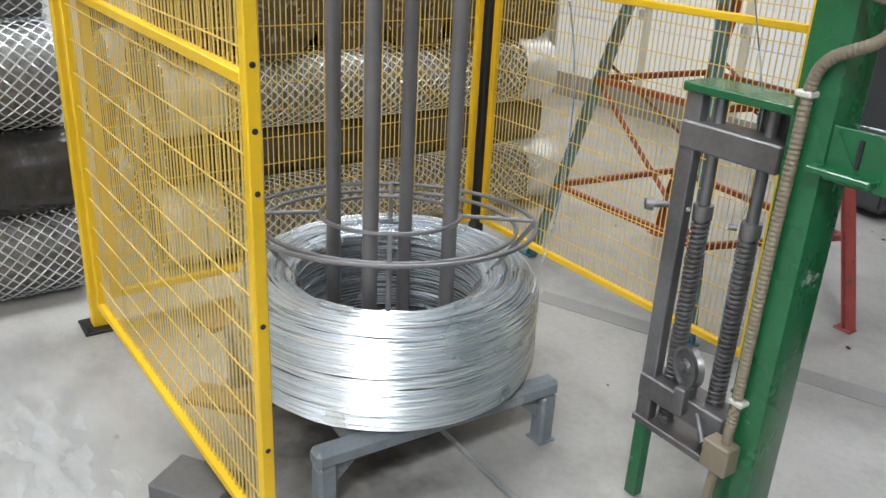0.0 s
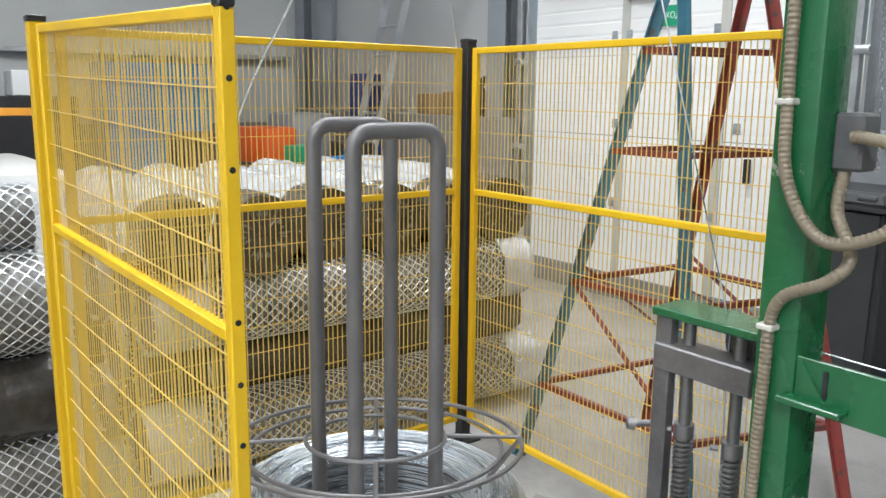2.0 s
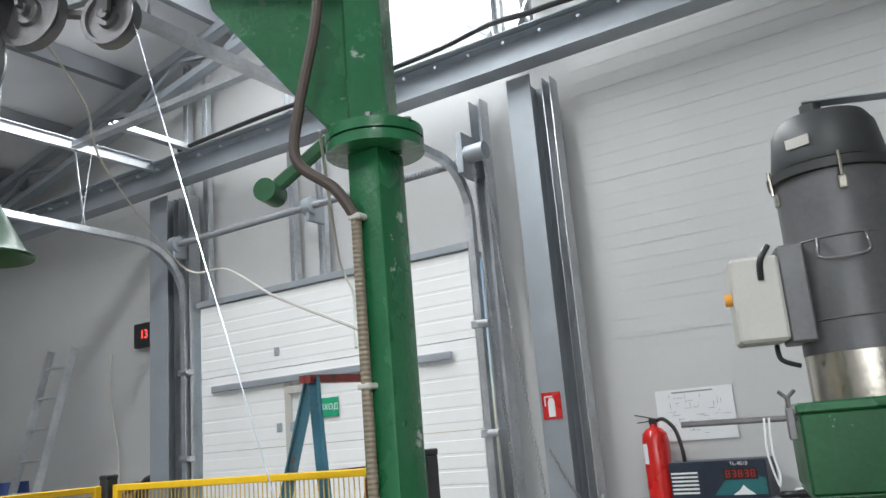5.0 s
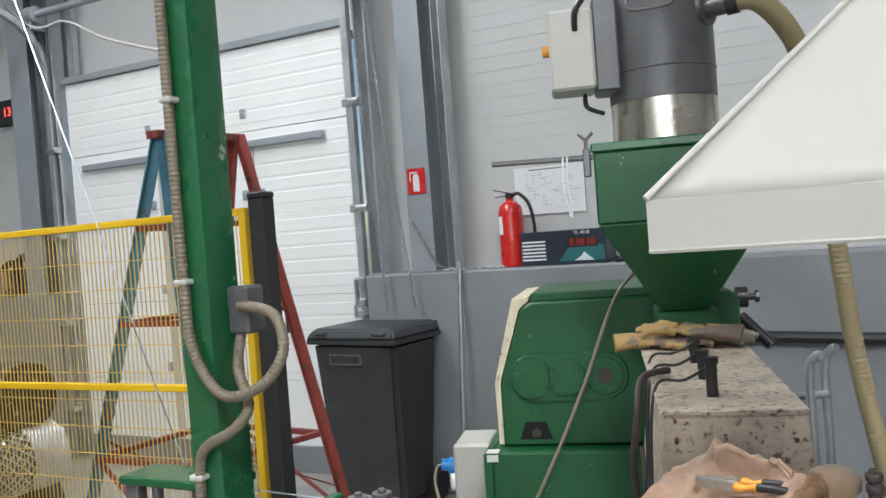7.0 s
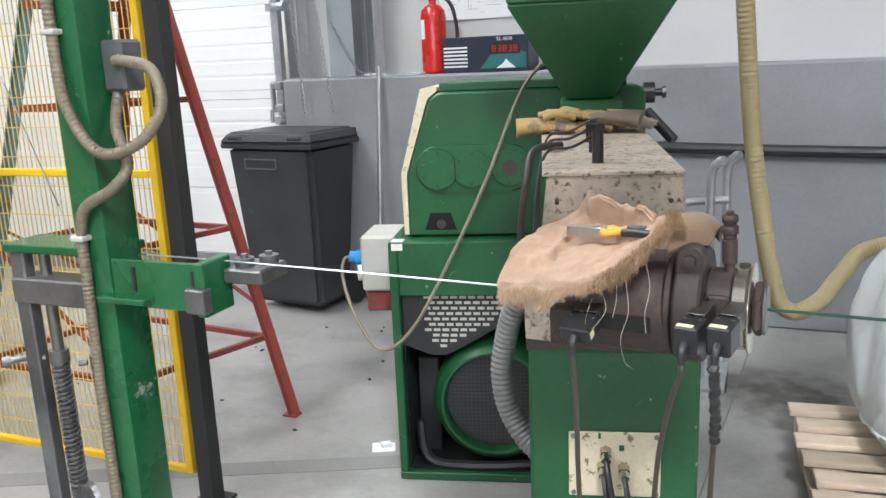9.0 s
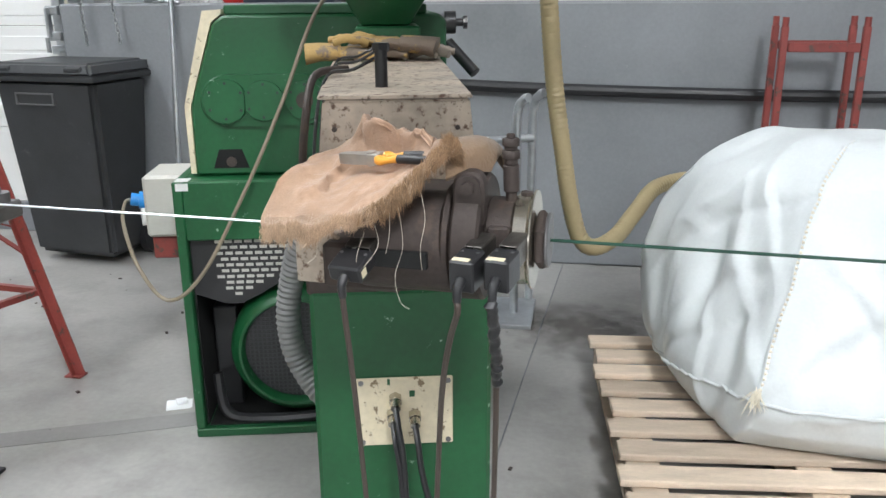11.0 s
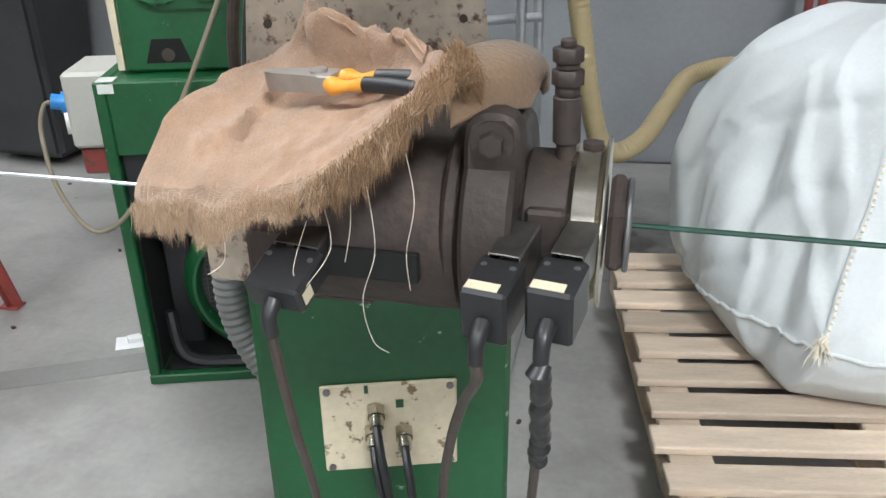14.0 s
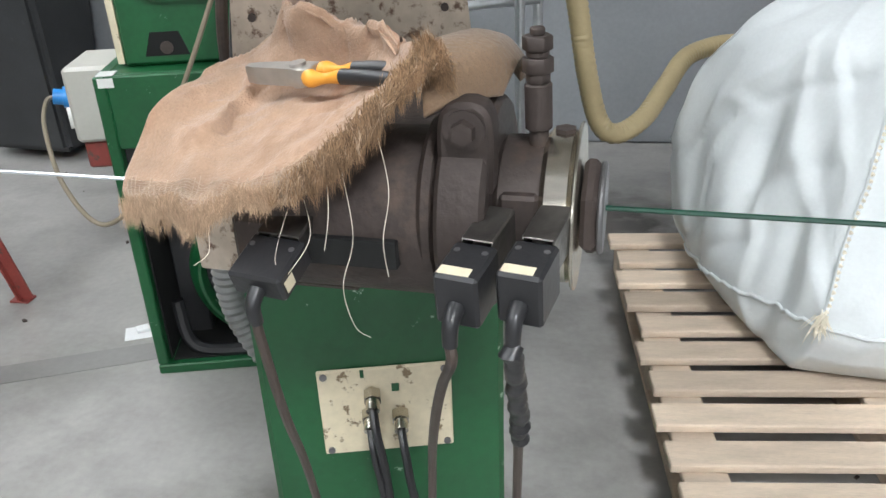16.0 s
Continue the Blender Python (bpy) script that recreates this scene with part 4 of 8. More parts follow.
part("stop_arm", bm, M_GREEND, tower, "green swing arm with a round buffer")


def wheel(c, r, w, axis, name, parent):
    """A grooved pulley wheel."""
    m = Matrix.Translation(c) @ Vector(axis).to_track_quat("Z", "Y").to_matrix().to_4x4()
    bm = nb()
    h = w / 2
    lathe(bm, [(0.012, -h), (r * 0.35, -h), (r * 0.4, -h * 0.45), (r * 0.8, -h * 0.45), (r * 0.84, -h), (r, -h), (r * 0.88, 0), (r, h), (r * 0.84, h), (r * 0.8, h * 0.45), (r * 0.4, h * 0.45), (r * 0.35, h), (0.012, h), (0.012, -h)], m, 28)
    w1 = part(name, bm, M_STEEL, parent, "dark worn steel pulley wheel")
    bm = nb()
    rod(bm, m @ Vector((0, 0, -h * 1.8)), m @ Vector((0, 0, h * 1.8)), 0.014, seg=12)
    part("axle", bm, M_STEEL, parent)
    return w1


ax = tuple(jn)
for x, y, r in ((0.97, 3.02, 0.1), (0.72, 2.95, 0.078)):
    wheel(JM @ Vector((x, y, 0.06)), r, 0.04, ax, "pulley_wheel", tower)
bm = nb()
bar(bm, (0.97, 3.02, 0.03), (0.99, 3.14, 0.03), 0.05, 0.012, JM)
bar(bm, (0.72, 2.95, 0.03), (0.72, 3.06, 0.03), 0.045, 0.012, JM)
bar(bm, (0.72, 2.97, 0.09), (0.97, 3.04, 0.09), 0.03, 0.014, JM)
bar(bm, (1.02, 3.1, 0.03), (1.07, 2.95, 0.03), 0.05, 0.03, JM)
tube(bm, [JM @ Vector(p) for p in curve_pts([(1.06, 2.98, 0.02), (1.1, 2.93, 0.02), (1.1, 2.84, 0.02), (1.06, 2.8, 0.02), (1.03, 2.86, 0.02), (1.04, 2.94, 0.02)], 5)], 0.017, 8)
part("hanger_hook", bm, M_STEEL, tower, "dark steel hanger with a hook")

# guide bell hanging over the coil
BX, BY = CX - 0.045, CY + 0.035
bell = thing("guide_bell", (BX, BY, 2.34), "green painted steel funnel hanging over the coil on a zinc tube", "guide funnel")
bm = nb()
bc = Matrix.Translation((BX, BY, 0))
lathe(bm, [(0.112, 2.352), (0.116, 2.358), (0.09, 2.378), (0.03, 2.49), (0.0235, 2.51), (0.0225, 2.61), (0.018, 2.61), (0.019, 2.5), (0.085, 2.373), (0.106, 2.356), (0.112, 2.352)], bc, 40)
part("funnel", bm, M_GREEND, bell)
bm = nb()
rod(bm, (BX, BY, 2.6), (BX, BY, 2.86), 0.0175, seg=20)
part("neck_tube", bm, M_GALV, bell, "bare zinc neck tube")

# conduit clipped along the tower
cp = [(-0.36, 1.42, 3.0), (-0.43, 1.41, 2.93), (-0.47, 1.405, 2.72), (-0.52, 1.4, 2.55), (-0.535, 1.4, 2.43), (-0.45, 1.42, 2.35), (-0.41, 1.437, 2.28)]
bm = nb()
tube(bm, resample(curve_pts(cp, 10), 0.006), 0.0125, 10)
part("upper_conduit", bm, M_CONDB, tower, "smooth brown conduit")
cp = [(-0.41, 1.437, 2.29), (-0.408, 1.437, 1.9), (-0.405, 1.437, 1.55), (-0.388, 1.43, 1.41), (-0.315, 1.425, 1.318), (-0.225, 1.44, 1.335), (-0.185, 1.465, 1.4), (-0.215, 1.485, 1.47), (-0.29, 1.495, 1.49), (-0.315, 1.5, 1.49)]
bm = nb()
tube(bm, resample(curve_pts(cp, 10), 0.005), 0.0105, 10, rib=0.16)
part("conduit", bm, M_COND, tower, "ribbed tan flexible conduit")
bm = nb()
cp2 = [(-0.335, 1.52, 1.43), (-0.325, 1.49, 1.36), (-0.275, 1.455, 1.29), (-0.3, 1.432, 1.245), (-0.375, 1.43, 1.205), (-0.402, 1.437, 1.15), (-0.405, 1.437, 1.06), (-0.41, 1.437, 0.8), (-0.41, 1.437, 0.5), (-0.409, 1.43, 0.43), (-0.408, 1.43, 0.36)]
tube(bm, resample(curve_pts(cp2, 10), 0.005), 0.0105, 10, rib=0.16)
part("conduit", bm, M_COND, tower, "ribbed tan flexible conduit")
bm = nb()
tube(bm, curve_pts([(-0.418, 1.42, 0.33), (-0.424, 1.42, 0.2), (-0.414, 1.425, 0.1), (-0.424, 1.42, 0.02)], 6), 0.011, 8)
part("lower_conduit", bm, M_COND, tower)
for zz in (2.28, 1.93, 1.55, 1.14, 0.5):
    bm = nb()
    box(bm, -0.424, 1.424, zz - 0.006, -0.39, 1.453, zz + 0.006, 0.003)
    part("clip", bm, M_LGREY, tower, "pale pipe clip")
bm = nb()
box(bm, -0.45, 1.405, 0.33, -0.385, 1.45, 0.4, 0.004)
part("junction_box", bm, M_COND, tower, "small worn limit-switch box")
bm = nb()
box(bm, -0.354, 1.502, 1.43, -0.3, 1.565, 1.532, 0.006)
part("switch_box", bm, M_GREY, tower, "grey electrical switch box")
# tensioner frame beside the column
bm = nb()
box(bm, -0.752, 1.53, 1.072, -0.43, 1.645, 1.092, 0.003)
part("top_plate", bm, M_GREEN, tower)
bm = nb()
box(bm, -0.742, 1.54, 0.0, -0.706, 1.572, 0.24, 0.003)
part("lower_leg", bm, M_GREEN, tower)
bm = nb()
box(bm, -0.746, 1.54, 0.24, -0.704, 1.572, 1.072, 0.003)
part("side_bar", bm, M_STEEL, tower, "bare grey flat bar")
bm = nb()
box(bm, -0.752, 1.535, 0.225, -0.43, 1.645, 0.245, 0.003)
part("bottom_plate", bm, M_STEEL, tower)
for z0, z1 in ((0.95, 1.01), (0.31, 0.37)):
    bm = nb()
    box(bm, -0.742, 1.53, z0, -0.49, 1.608, z1, 0.004)
    part("slide_block", bm, M_STEEL, tower, "dark worn steel slide block")
for x in (-0.68, -0.552):
    bm = nb()
    rod(bm, (x, 1.58, 0.245), (x, 1.58, 1.072), 0.0135, seg=14)
    part("guide_rod", bm, M_STEEL, tower)
    bm = nb()
    pts = []
    for k in range(34 * 12):
        a = 2 * math.pi * k / 12
        pts.append((x + 0.018 * math.cos(a), 1.58 + 0.018 * math.sin(a), 0.37 + 0.42 * k / (34 * 12)))
    tube(bm, pts, 0.0042, 5)
    part("spring", bm, M_STEEL, tower, "dark coil spring")
    bm = nb()
    rod(bm, (x, 1.58, 0.79), (x, 1.58, 0.822), 0.023, seg=16)
    rod(bm, (x - 0.02, 1.56, 0.806), (x - 0.035, 1.55, 0.806), 0.007, seg=8)
    part("collar", bm, M_STEEL, tower)
    bm = nb()
    pts = [(x + 0.017 * math.cos(2 * math.pi * k / 12), 1.58 + 0.017 * math.sin(2 * math.pi * k / 12), 0.25 + 0.055 * k / 60) for k in range(60)]
    tube(bm, pts, 0.004, 5)
    part("spring", bm, M_STEEL, tower)
bm = nb()
rod(bm, (-0.73, 1.585, 0.805), (-0.775, 1.52, 0.803), 0.008, seg=10)
rod(bm, (-0.775, 1.52, 0.803), (-0.785, 1.506, 0.803), 0.016, 0.013, seg=14)
part("knob_screw", bm, M_STEEL, tower, "steel clamping screw with a knob")
dancer = wheel((-0.62, 1.55, 0.44), 0.05, 0.026, (0.35, 0.93, 0), "dancer_wheel", tower)
wheel((-0.57, 1.62, 1.03), 0.05, 0.024, (0.35, 0.93, 0), "upper_wheel", tower)
bm = nb()
box(bm, -0.62, 1.51, 0.33, -0.59, 1.56, 0.4, 0.003)
rod(bm, (-0.56, 1.53, 0.35), (-0.51, 1.5, 0.31), 0.008, seg=8)
part("wheel_bracket", bm, M_STEEL, tower)
# side arm with the outlet roller
bm = nb()
box(bm, -0.354, 1.455, 0.995, -0.115, 1.465, 1.095, 0.002)
part("outlet_arm", bm, M_GREEN, tower)
bm = nb()
box(bm, -0.37, 1.42, 1.01, -0.25, 1.455, 1.022, 0.002)
prism(bm, [(0, 0), (0.05, 0), (0, 0.07)], 0.008, Matrix.Translation((-0.34, 1.455, 1.02)) @ pose(0, 0, 0, 90, 0, 0))
part("arm_bracket", bm, M_GREEN, tower)
bm = nb()
box(bm, -0.135, 1.44, 0.99, -0.11, 1.53, 1.1, 0.003)
part("outlet_plate", bm, M_GREEN, tower)
bm = nb()
box(bm, -0.15, 1.425, 1.0, -0.105, 1.455, 1.05, 0.003)
box(bm, -0.11, 1.5, 1.045, -0.02, 1.6, 1.075, 0.004)
part("outlet_block", bm, M_STEEL, tower, "dark bare steel guide block")
for x, y in ((-0.08, 1.535), (-0.045, 1.57)):
    bm = nb()
    rod(bm, (x, y, 1.075), (x, y, 1.092), 0.02, seg=20)
    rod(bm, (x, y, 1.092), (x, y, 1.1), 0.008, seg=6)
    part("guide_roller", bm, M_STEEL, tower)
for x in (-0.3, -0.15):
    bm = nb()
    box(bm, x, 1.452, 1.03, x + 0.008, 1.4555, 1.08)
    part("slot", bm, M_BLACKPL, tower)

# wire runs
WD = Vector((0.9968, -0.0797, 0))
WA = Vector((-0.1, 1.51, 1.09))


def on_wire(x, z=0.0):
    return WA + WD * ((x + 0.1) / WD.x) + Vector((0, 0, z))


solo("steel_wire", tube(nb(), [JM @ Vector((0.97, 3.12, 0.06)), JM @ Vector((0.75, 3.03, 0.06)), JM @ Vector((0.66, 2.95, 0.06)), Vector((-0.6, 1.61, 1.06)), Vector((-0.575, 1.58, 0.42)), Vector((-0.55, 1.6, 1.07)), Vector((-0.3, 1.53, 1.087)), WA, on_wire(0.62)], 0.0017, 6),
     M_ZINC, "bright taut steel wire running to the extruder head", "wire")
solo("coated_wire", tube(nb(), [on_wire(0.89), on_wire(3.6)], 0.0024, 8), M_COAT, "dark green plastic-coated wire leaving the extruder", "wire")

# ---- extruder ----
EX = pose(0.52, 1.645, 0, 0, 0, 14)


def E(u, v, z):
    return EX @ Vector((u, v, z))


ext = thing("extruder", (0.4, 2.3, 0), "green plastic extruder with a beige barrel cover, worn and greasy", "extruder")
bm = nb()
box(bm, -0.038, 0.0, 0.0, 0.287, 0.62, 0.915, 0.008, EX)
part("pedestal", bm, M_GREEND, ext, "green steel pedestal with chipped paint")
bm = nb()
box(bm, -0.042, 0.004, 0.905, 0.284, 0.95, 0.94, 0.006, EX)
part("barrel_bed", bm, M_RUST, ext)
bm = nb()
frustum(bm, (-0.03, 0.006, 0.278, 0.93, 0.942), (0.002, 0.002, 0.246, 0.93, 1.247), EX)
bmesh.ops.bevel(bm, geom=list(bm.edges), offset=0.004, segments=2, affect="EDGES")
cover = part("barrel_cover", bm, M_BEIGE, ext, "spotted beige enamel barrel cover")
bm = nb()
prism(bm, [(-0.006, -0.001), (0.03, 0.001), (0.12, -0.002), (0.21, 0.0), (0.25, -0.002), (0.256, 0.94), (-0.026, 0.94)], 0.006, EX @ Matrix.Translation((0, 0, 1.249)), 0.002)
part("lid", bm, M_BEIGE, cover, "loose beige sheet lid with worn edges")
for u in (0.02, 0.225):
    for z in (1.05, 1.2):
        bm = nb()
        rod(bm, (u, 0.004, z), (u, -0.001, z), 0.0045, seg=8, m=EX)
        part("rivet", bm, M_RUST, cover)
for u, v, h in ((0.1, 0.13, 0.07), (0.1, 0.31, 0.055), (0.1, 0.52, 0.05)):
    bm = nb()
    rod(bm, (u, v, 1.25), (u, v, 1.25 + h), 0.0115, seg=12, m=EX)
    rod(bm, (u, v, 1.25 + h), (u, v, 1.25 + h + 0.012), 0.016, seg=6, m=EX)
    part("thermocouple", bm, M_BLACKPL, cover, "dark probe socket")
for k, v in enumerate((0.16, 0.34, 0.5)):
    bm = nb()
    tube(bm, [EX @ Vector(p) for p in curve_pts([(0.1, v, 1.31), (0.05, v - 0.01, 1.285), (0.0, v + 0.04, 1.27), (-0.02, v - 0.02, 1.2), (-0.03, v - 0.1, 1.05), (-0.045, v - 0.12, 0.96)], 6)], 0.0032, 6)
    part("sensor_cable", bm, M_BLACKPL, cover, "thin dark sensor cable")
bm = nb()
tube(bm, [EX @ Vector(p) for p in curve_pts([(-0.05, 0.3, 0.95), (-0.06, 0.25, 1.08), (-0.045, 0.22, 1.2), (-0.03, 0.3, 1.262), (0.03, 0.36, 1.268)], 6)], 0.008, 10)
part("sensor_conduit", bm, M_RUST, cover, "dark greasy sensor conduit")
bm = nb()
box(bm, 0.038, -0.006, 0.609, 0.215, 0.0, 0.746, 0.002, EX)
plate = part("gland_plate", bm, M_CREAM, ext, "cream cover plate with cable glands")
for u, z in ((0.109, 0.708), (0.104, 0.676), (0.144, 0.672)):
    bm = nb()
    rod(bm, (u, -0.006, z), (u, -0.02, z - 0.004), 0.0125, seg=6, m=EX)
    rod(bm, (u, -0.02, z - 0.004), (u, -0.034, z - 0.01), 0.0095, seg=14, m=EX)
    part("cable_gland", bm, M_SHINY, plate, "nickel cable gland")
    bm = nb()
    tube(bm, [EX @ Vector(p) for p in curve_pts([(u, -0.033, z - 0.01), (u + 0.004, -0.06, z - 0.035), (u + 0.012, -0.07, z - 0.1), (u + 0.03 * (u > 0.12) + 0.02, -0.06, z - 0.3), (u + 0.04, -0.04, 0.02)], 8)], 0.0058, 8)
    part("cable", bm, M_BLACKPL, plate, "dark rubber cable")
for u, z in ((0.047, 0.738), (0.206, 0.738), (0.047, 0.617), (0.206, 0.617)):
    bm = nb()
    rod(bm, (u, -0.006, z), (u, -0.0085, z), 0.005, seg=12, m=EX)
    part("screw", bm, M_STEEL, plate)
bm = nb()
box(bm, 0.095, -0.0072, 0.733, 0.1, -0.0062, 0.745, 0, EX)
part("paint_mark", bm, M_GREEND, plate)
bm = nb()
box(bm, 0.135, -0.0072, 0.708, 0.145, -0.0062, 0.72, 0, EX)
part("paint_mark", bm, M_GREEND, plate)

# drive cabinet with an open motor bay
cab = None
c0, c1, d0, d1 = -0.55, 0.3, 1.13, 1.75
for a in ((c0, d0, 0.03, c0 + 0.03, d1, 0.872), (c1 - 0.03, d0, 0.03, c1, d1, 0.872), (c0 + 0.03, d1 - 0.02, 0.03, c1 - 0.03, d1, 0.872),
          (c0 + 0.03, d0, 0.685, c1 - 0.03, d0 + 0.02, 0.872), (c0, d0 - 0.004, 0.0, c1, d1, 0.03), (c0 + 0.03, d0 + 0.02, 0.84, c1 - 0.03, d1 - 0.02, 0.872)):
    bm = nb()
    box(bm, *a, 0.004, EX)
    if cab is None:
        cab = part("drive_cabinet", bm, M_GREEND, ext, "green drive cabinet with an open motor bay")
    else:
        part("panel", bm, M_GREEND, cab)
# added black sheets: the bay's inner shade is put into their colour
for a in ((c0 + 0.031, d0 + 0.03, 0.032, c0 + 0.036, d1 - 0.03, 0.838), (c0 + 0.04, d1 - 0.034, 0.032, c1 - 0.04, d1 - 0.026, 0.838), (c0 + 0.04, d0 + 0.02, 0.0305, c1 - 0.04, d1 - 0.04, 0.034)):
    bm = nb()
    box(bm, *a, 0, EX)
    part("bay_shade", bm, M_SLOT, cab, "black sheet painting the shade inside the motor bay")
bm = nb()
prism(bm, [(-0.515, 0.69), (0.0, 0.69), (0.0, 0.64), (-0.2, 0.56), (-0.3, 0.5), (-0.37, 0.465), (-0.42, 0.465), (-0.515, 0.5)], 0.003, EX @ Matrix.Translation((0, d0 + 0.03, 0)) @ pose(0, 0, 0, 90, 0, 0))
part("grille_sheet", bm, M_BLACKP, cab, "dark sheet of the vent grille")
# pale bars paint the light that comes through the slots from behind
vb = nb()
for i in range(10):
    z = 0.674 - 0.0195 * i
    for k in range(14):
        u = -0.43 + 0.031 * k + (0.0155 if i % 2 else 0) + max(0, i - 6) * 0.012
        if u < (-0.04 if i < 3 else -0.16 - 0.033 * (i - 3)):
            box(vb, u - 0.0115, d0 + 0.0255, z - 0.005, u + 0.0115, d0 + 0.0275, z + 0.0045, 0, EX)
part("vent_slot", vb, M_LGREY, cab, "vent grille slots, coloured pale as light from behind", smooth=0)["kind"] = "stuff"
MC = (-0.205, 1.345, 0.285)
bm = nb()
mm = EX @ Matrix.Translation(MC) @ pose(0, 0, 0, 90, 0, 0)
lathe(bm, [(0.18, -0.25), (0.2, -0.22), (0.222, 0.02), (0.225, 0.1), (0.222, 0.15), (0.212, 0.175), (0.19, 0.195), (0.182, 0.195), (0.176, 0.185), (0.174, 0.15)], mm, 48)
motor = part("motor", bm, M_GREEND, ext, "round green electric motor")
bm = nb()
rod(bm, mm @ Vector((0, 0, 0.13)), mm @ Vector((0, 0, 0.155)), 0.175, seg=40)
part("fan_grille", bm, M_BLACKPL, motor, "dark perforated fan grille")
bm = nb()
for i in range(-11, 12):
    h = math.sqrt(max(0, 0.17 ** 2 - (i * 0.0145) ** 2))
    box(bm, i * 0.0145 - 0.002, -h, 0.155, i * 0.0145 + 0.002, h, 0.158, 0, mm)
    box(bm, -h, i * 0.0145 - 0.002, 0.155, h, i * 0.0145 + 0.002, 0.1575, 0, mm)
part("grille_wire", bm, M_GREYD, motor, smooth=0)["kind"] = "stuff"
bm = nb()
tube(bm, [EX @ Vector(p) for p in curve_pts([(-0.48, 1.2, 0.2), (-0.45, 1.18, 0.06), (-0.3, 1.16, 0.045), (-0.1, 1.17, 0.05), (0.02, 1.2, 0.05)], 8)], 0.018, 8)
part("bay_cable", bm, M_BLACKPL, cab)
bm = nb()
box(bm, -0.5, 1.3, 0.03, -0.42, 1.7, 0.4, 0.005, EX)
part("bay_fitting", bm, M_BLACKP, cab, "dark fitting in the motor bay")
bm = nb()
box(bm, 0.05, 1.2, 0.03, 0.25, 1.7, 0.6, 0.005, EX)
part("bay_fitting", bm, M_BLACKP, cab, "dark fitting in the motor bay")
bm = nb()
box(bm, c0 + 0.008, d0 + 0.004, 0.8725, c0 + 0.05, d0 + 0.05, 0.8745, 0, EX)
box(bm, c0 + 0.012, d0 - 0.0015, 0.845, c0 + 0.05, d0 - 0.0003, 0.868, 0, EX)
part("sticker", bm, M_WHITE, cab, "small white sticker")
# gearbox
bm = nb()
GM = EX @ Matrix.Translation((0, 1.21, 0)) @ pose(0, 0, 0, 90, 0, 0)
prism(bm, [(-0.488, 0.875), (0.3, 0.875), (0.3, 1.34), (0.28, 1.36), (-0.37, 1.36), (-0.403, 1.335), (-0.486, 1.09)], -0.5, GM, 0.008)
gear = part("gearbox", bm, M_GREEND, ext, "green cast gearbox housing")
bm = nb()
prism(bm, [(-0.506, 0.88), (-0.49, 0.88), (-0.489, 1.09), (-0.407, 1.338), (-0.375, 1.363), (-0.375, 1.376), (-0.43, 1.372), (-0.508, 1.09)], -0.48, GM @ Matrix.Translation((0, 0, -0.01)))
part("side_edge", bm, M_CREAM, gear, "bare cream casing edge")
bm = nb()
box(bm, -0.366, 1.22, 1.36, 0.24, 1.66, 1.388, 0.004, EX)
part("gearbox_lid", bm, M_GREEND, gear)
bm = nb()
pad = [(-0.376 + 0.078 * math.cos(radians(a)), 1.108 + 0.078 * math.sin(radians(a))) for a in range(90, 271, 15)]
pad += [(-0.137 + 0.078 * math.cos(radians(a)), 1.108 + 0.078 * math.sin(radians(a))) for a in range(-90, 91, 15)]
prism(bm, pad, 0.014, GM, 0.004)
part("cover_pad", bm, M_GREEND, gear)
for u, r in ((-0.376, 0.067), (-0.262, 0.062), (-0.137, 0.06)):
    bm = nb()
    rim = []
    for k in range(36):
        x, y = r * math.cos(k * math.pi / 18), r * math.sin(k * math.pi / 18)
        rim.append((u + (min(x, 0.056) if u < -0.3 else max(x, -0.053) if u < -0.2 else x), 1.108 + y))
    prism(bm, rim, 0.012, GM @ Matrix.Translation((0, 0, 0.0145)), 0.002)
    cv = part("round_cover", bm, M_GREEND, gear)
    for k in range(6):
        a = k * math.pi / 3 + 0.5
        bm = nb()
        c = Vector((u + 0.8 * r * math.cos(a), 1.108 + 0.8 * r * math.sin(a), 0.0265))
        rod(bm, GM @ c, GM @ (c + Vector((0, 0, 0.003))), 0.0045, seg=6)
        part("bolt", bm, M_BLACKP, cv)
bm = nb()
rod(bm, GM @ Vector((-0.137, 1.108, 0.026)), GM @ Vector((-0.137, 1.108, 0.031)), 0.026, seg=20)
part("shaft_end", bm, M_RUST, gear)
# thin raised plate, near-black for the shade of the recess
bm = nb()
prism(bm, [(-0.432, 0.898), (-0.322, 0.898), (-0.342, 0.957), (-0.412, 0.957)], 0.002, GM)
part("sight_recess", bm, M_SLOT, gear, "dark recessed sight opening")
bm = nb()
rod(bm, GM @ Vector((-0.376, 0.918, 0.0)), GM @ Vector((-0.376, 0.918, 0.005)), 0.016, seg=16)
part("sight_plug", bm, M_RUST, gear)
bm = nb()
rod(bm, E(0.3, 1.3, 1.33), E(0.335, 1.3, 1.33), 0.035, seg=20)
rod(bm, E(0.335, 1.3, 1.33), E(0.365, 1.3, 1.33), 0.012, seg=12)
rod(bm, E(0.36, 1.3, 1.33), E(0.372, 1.3, 1.33), 0.02, seg=8)
rod(bm, E(0.31, 1.28, 1.27), E(0.39, 1.22, 1.18), 0.018, seg=12)
part("side_knob", bm, M_BLACKPL, gear, "black side knobs")
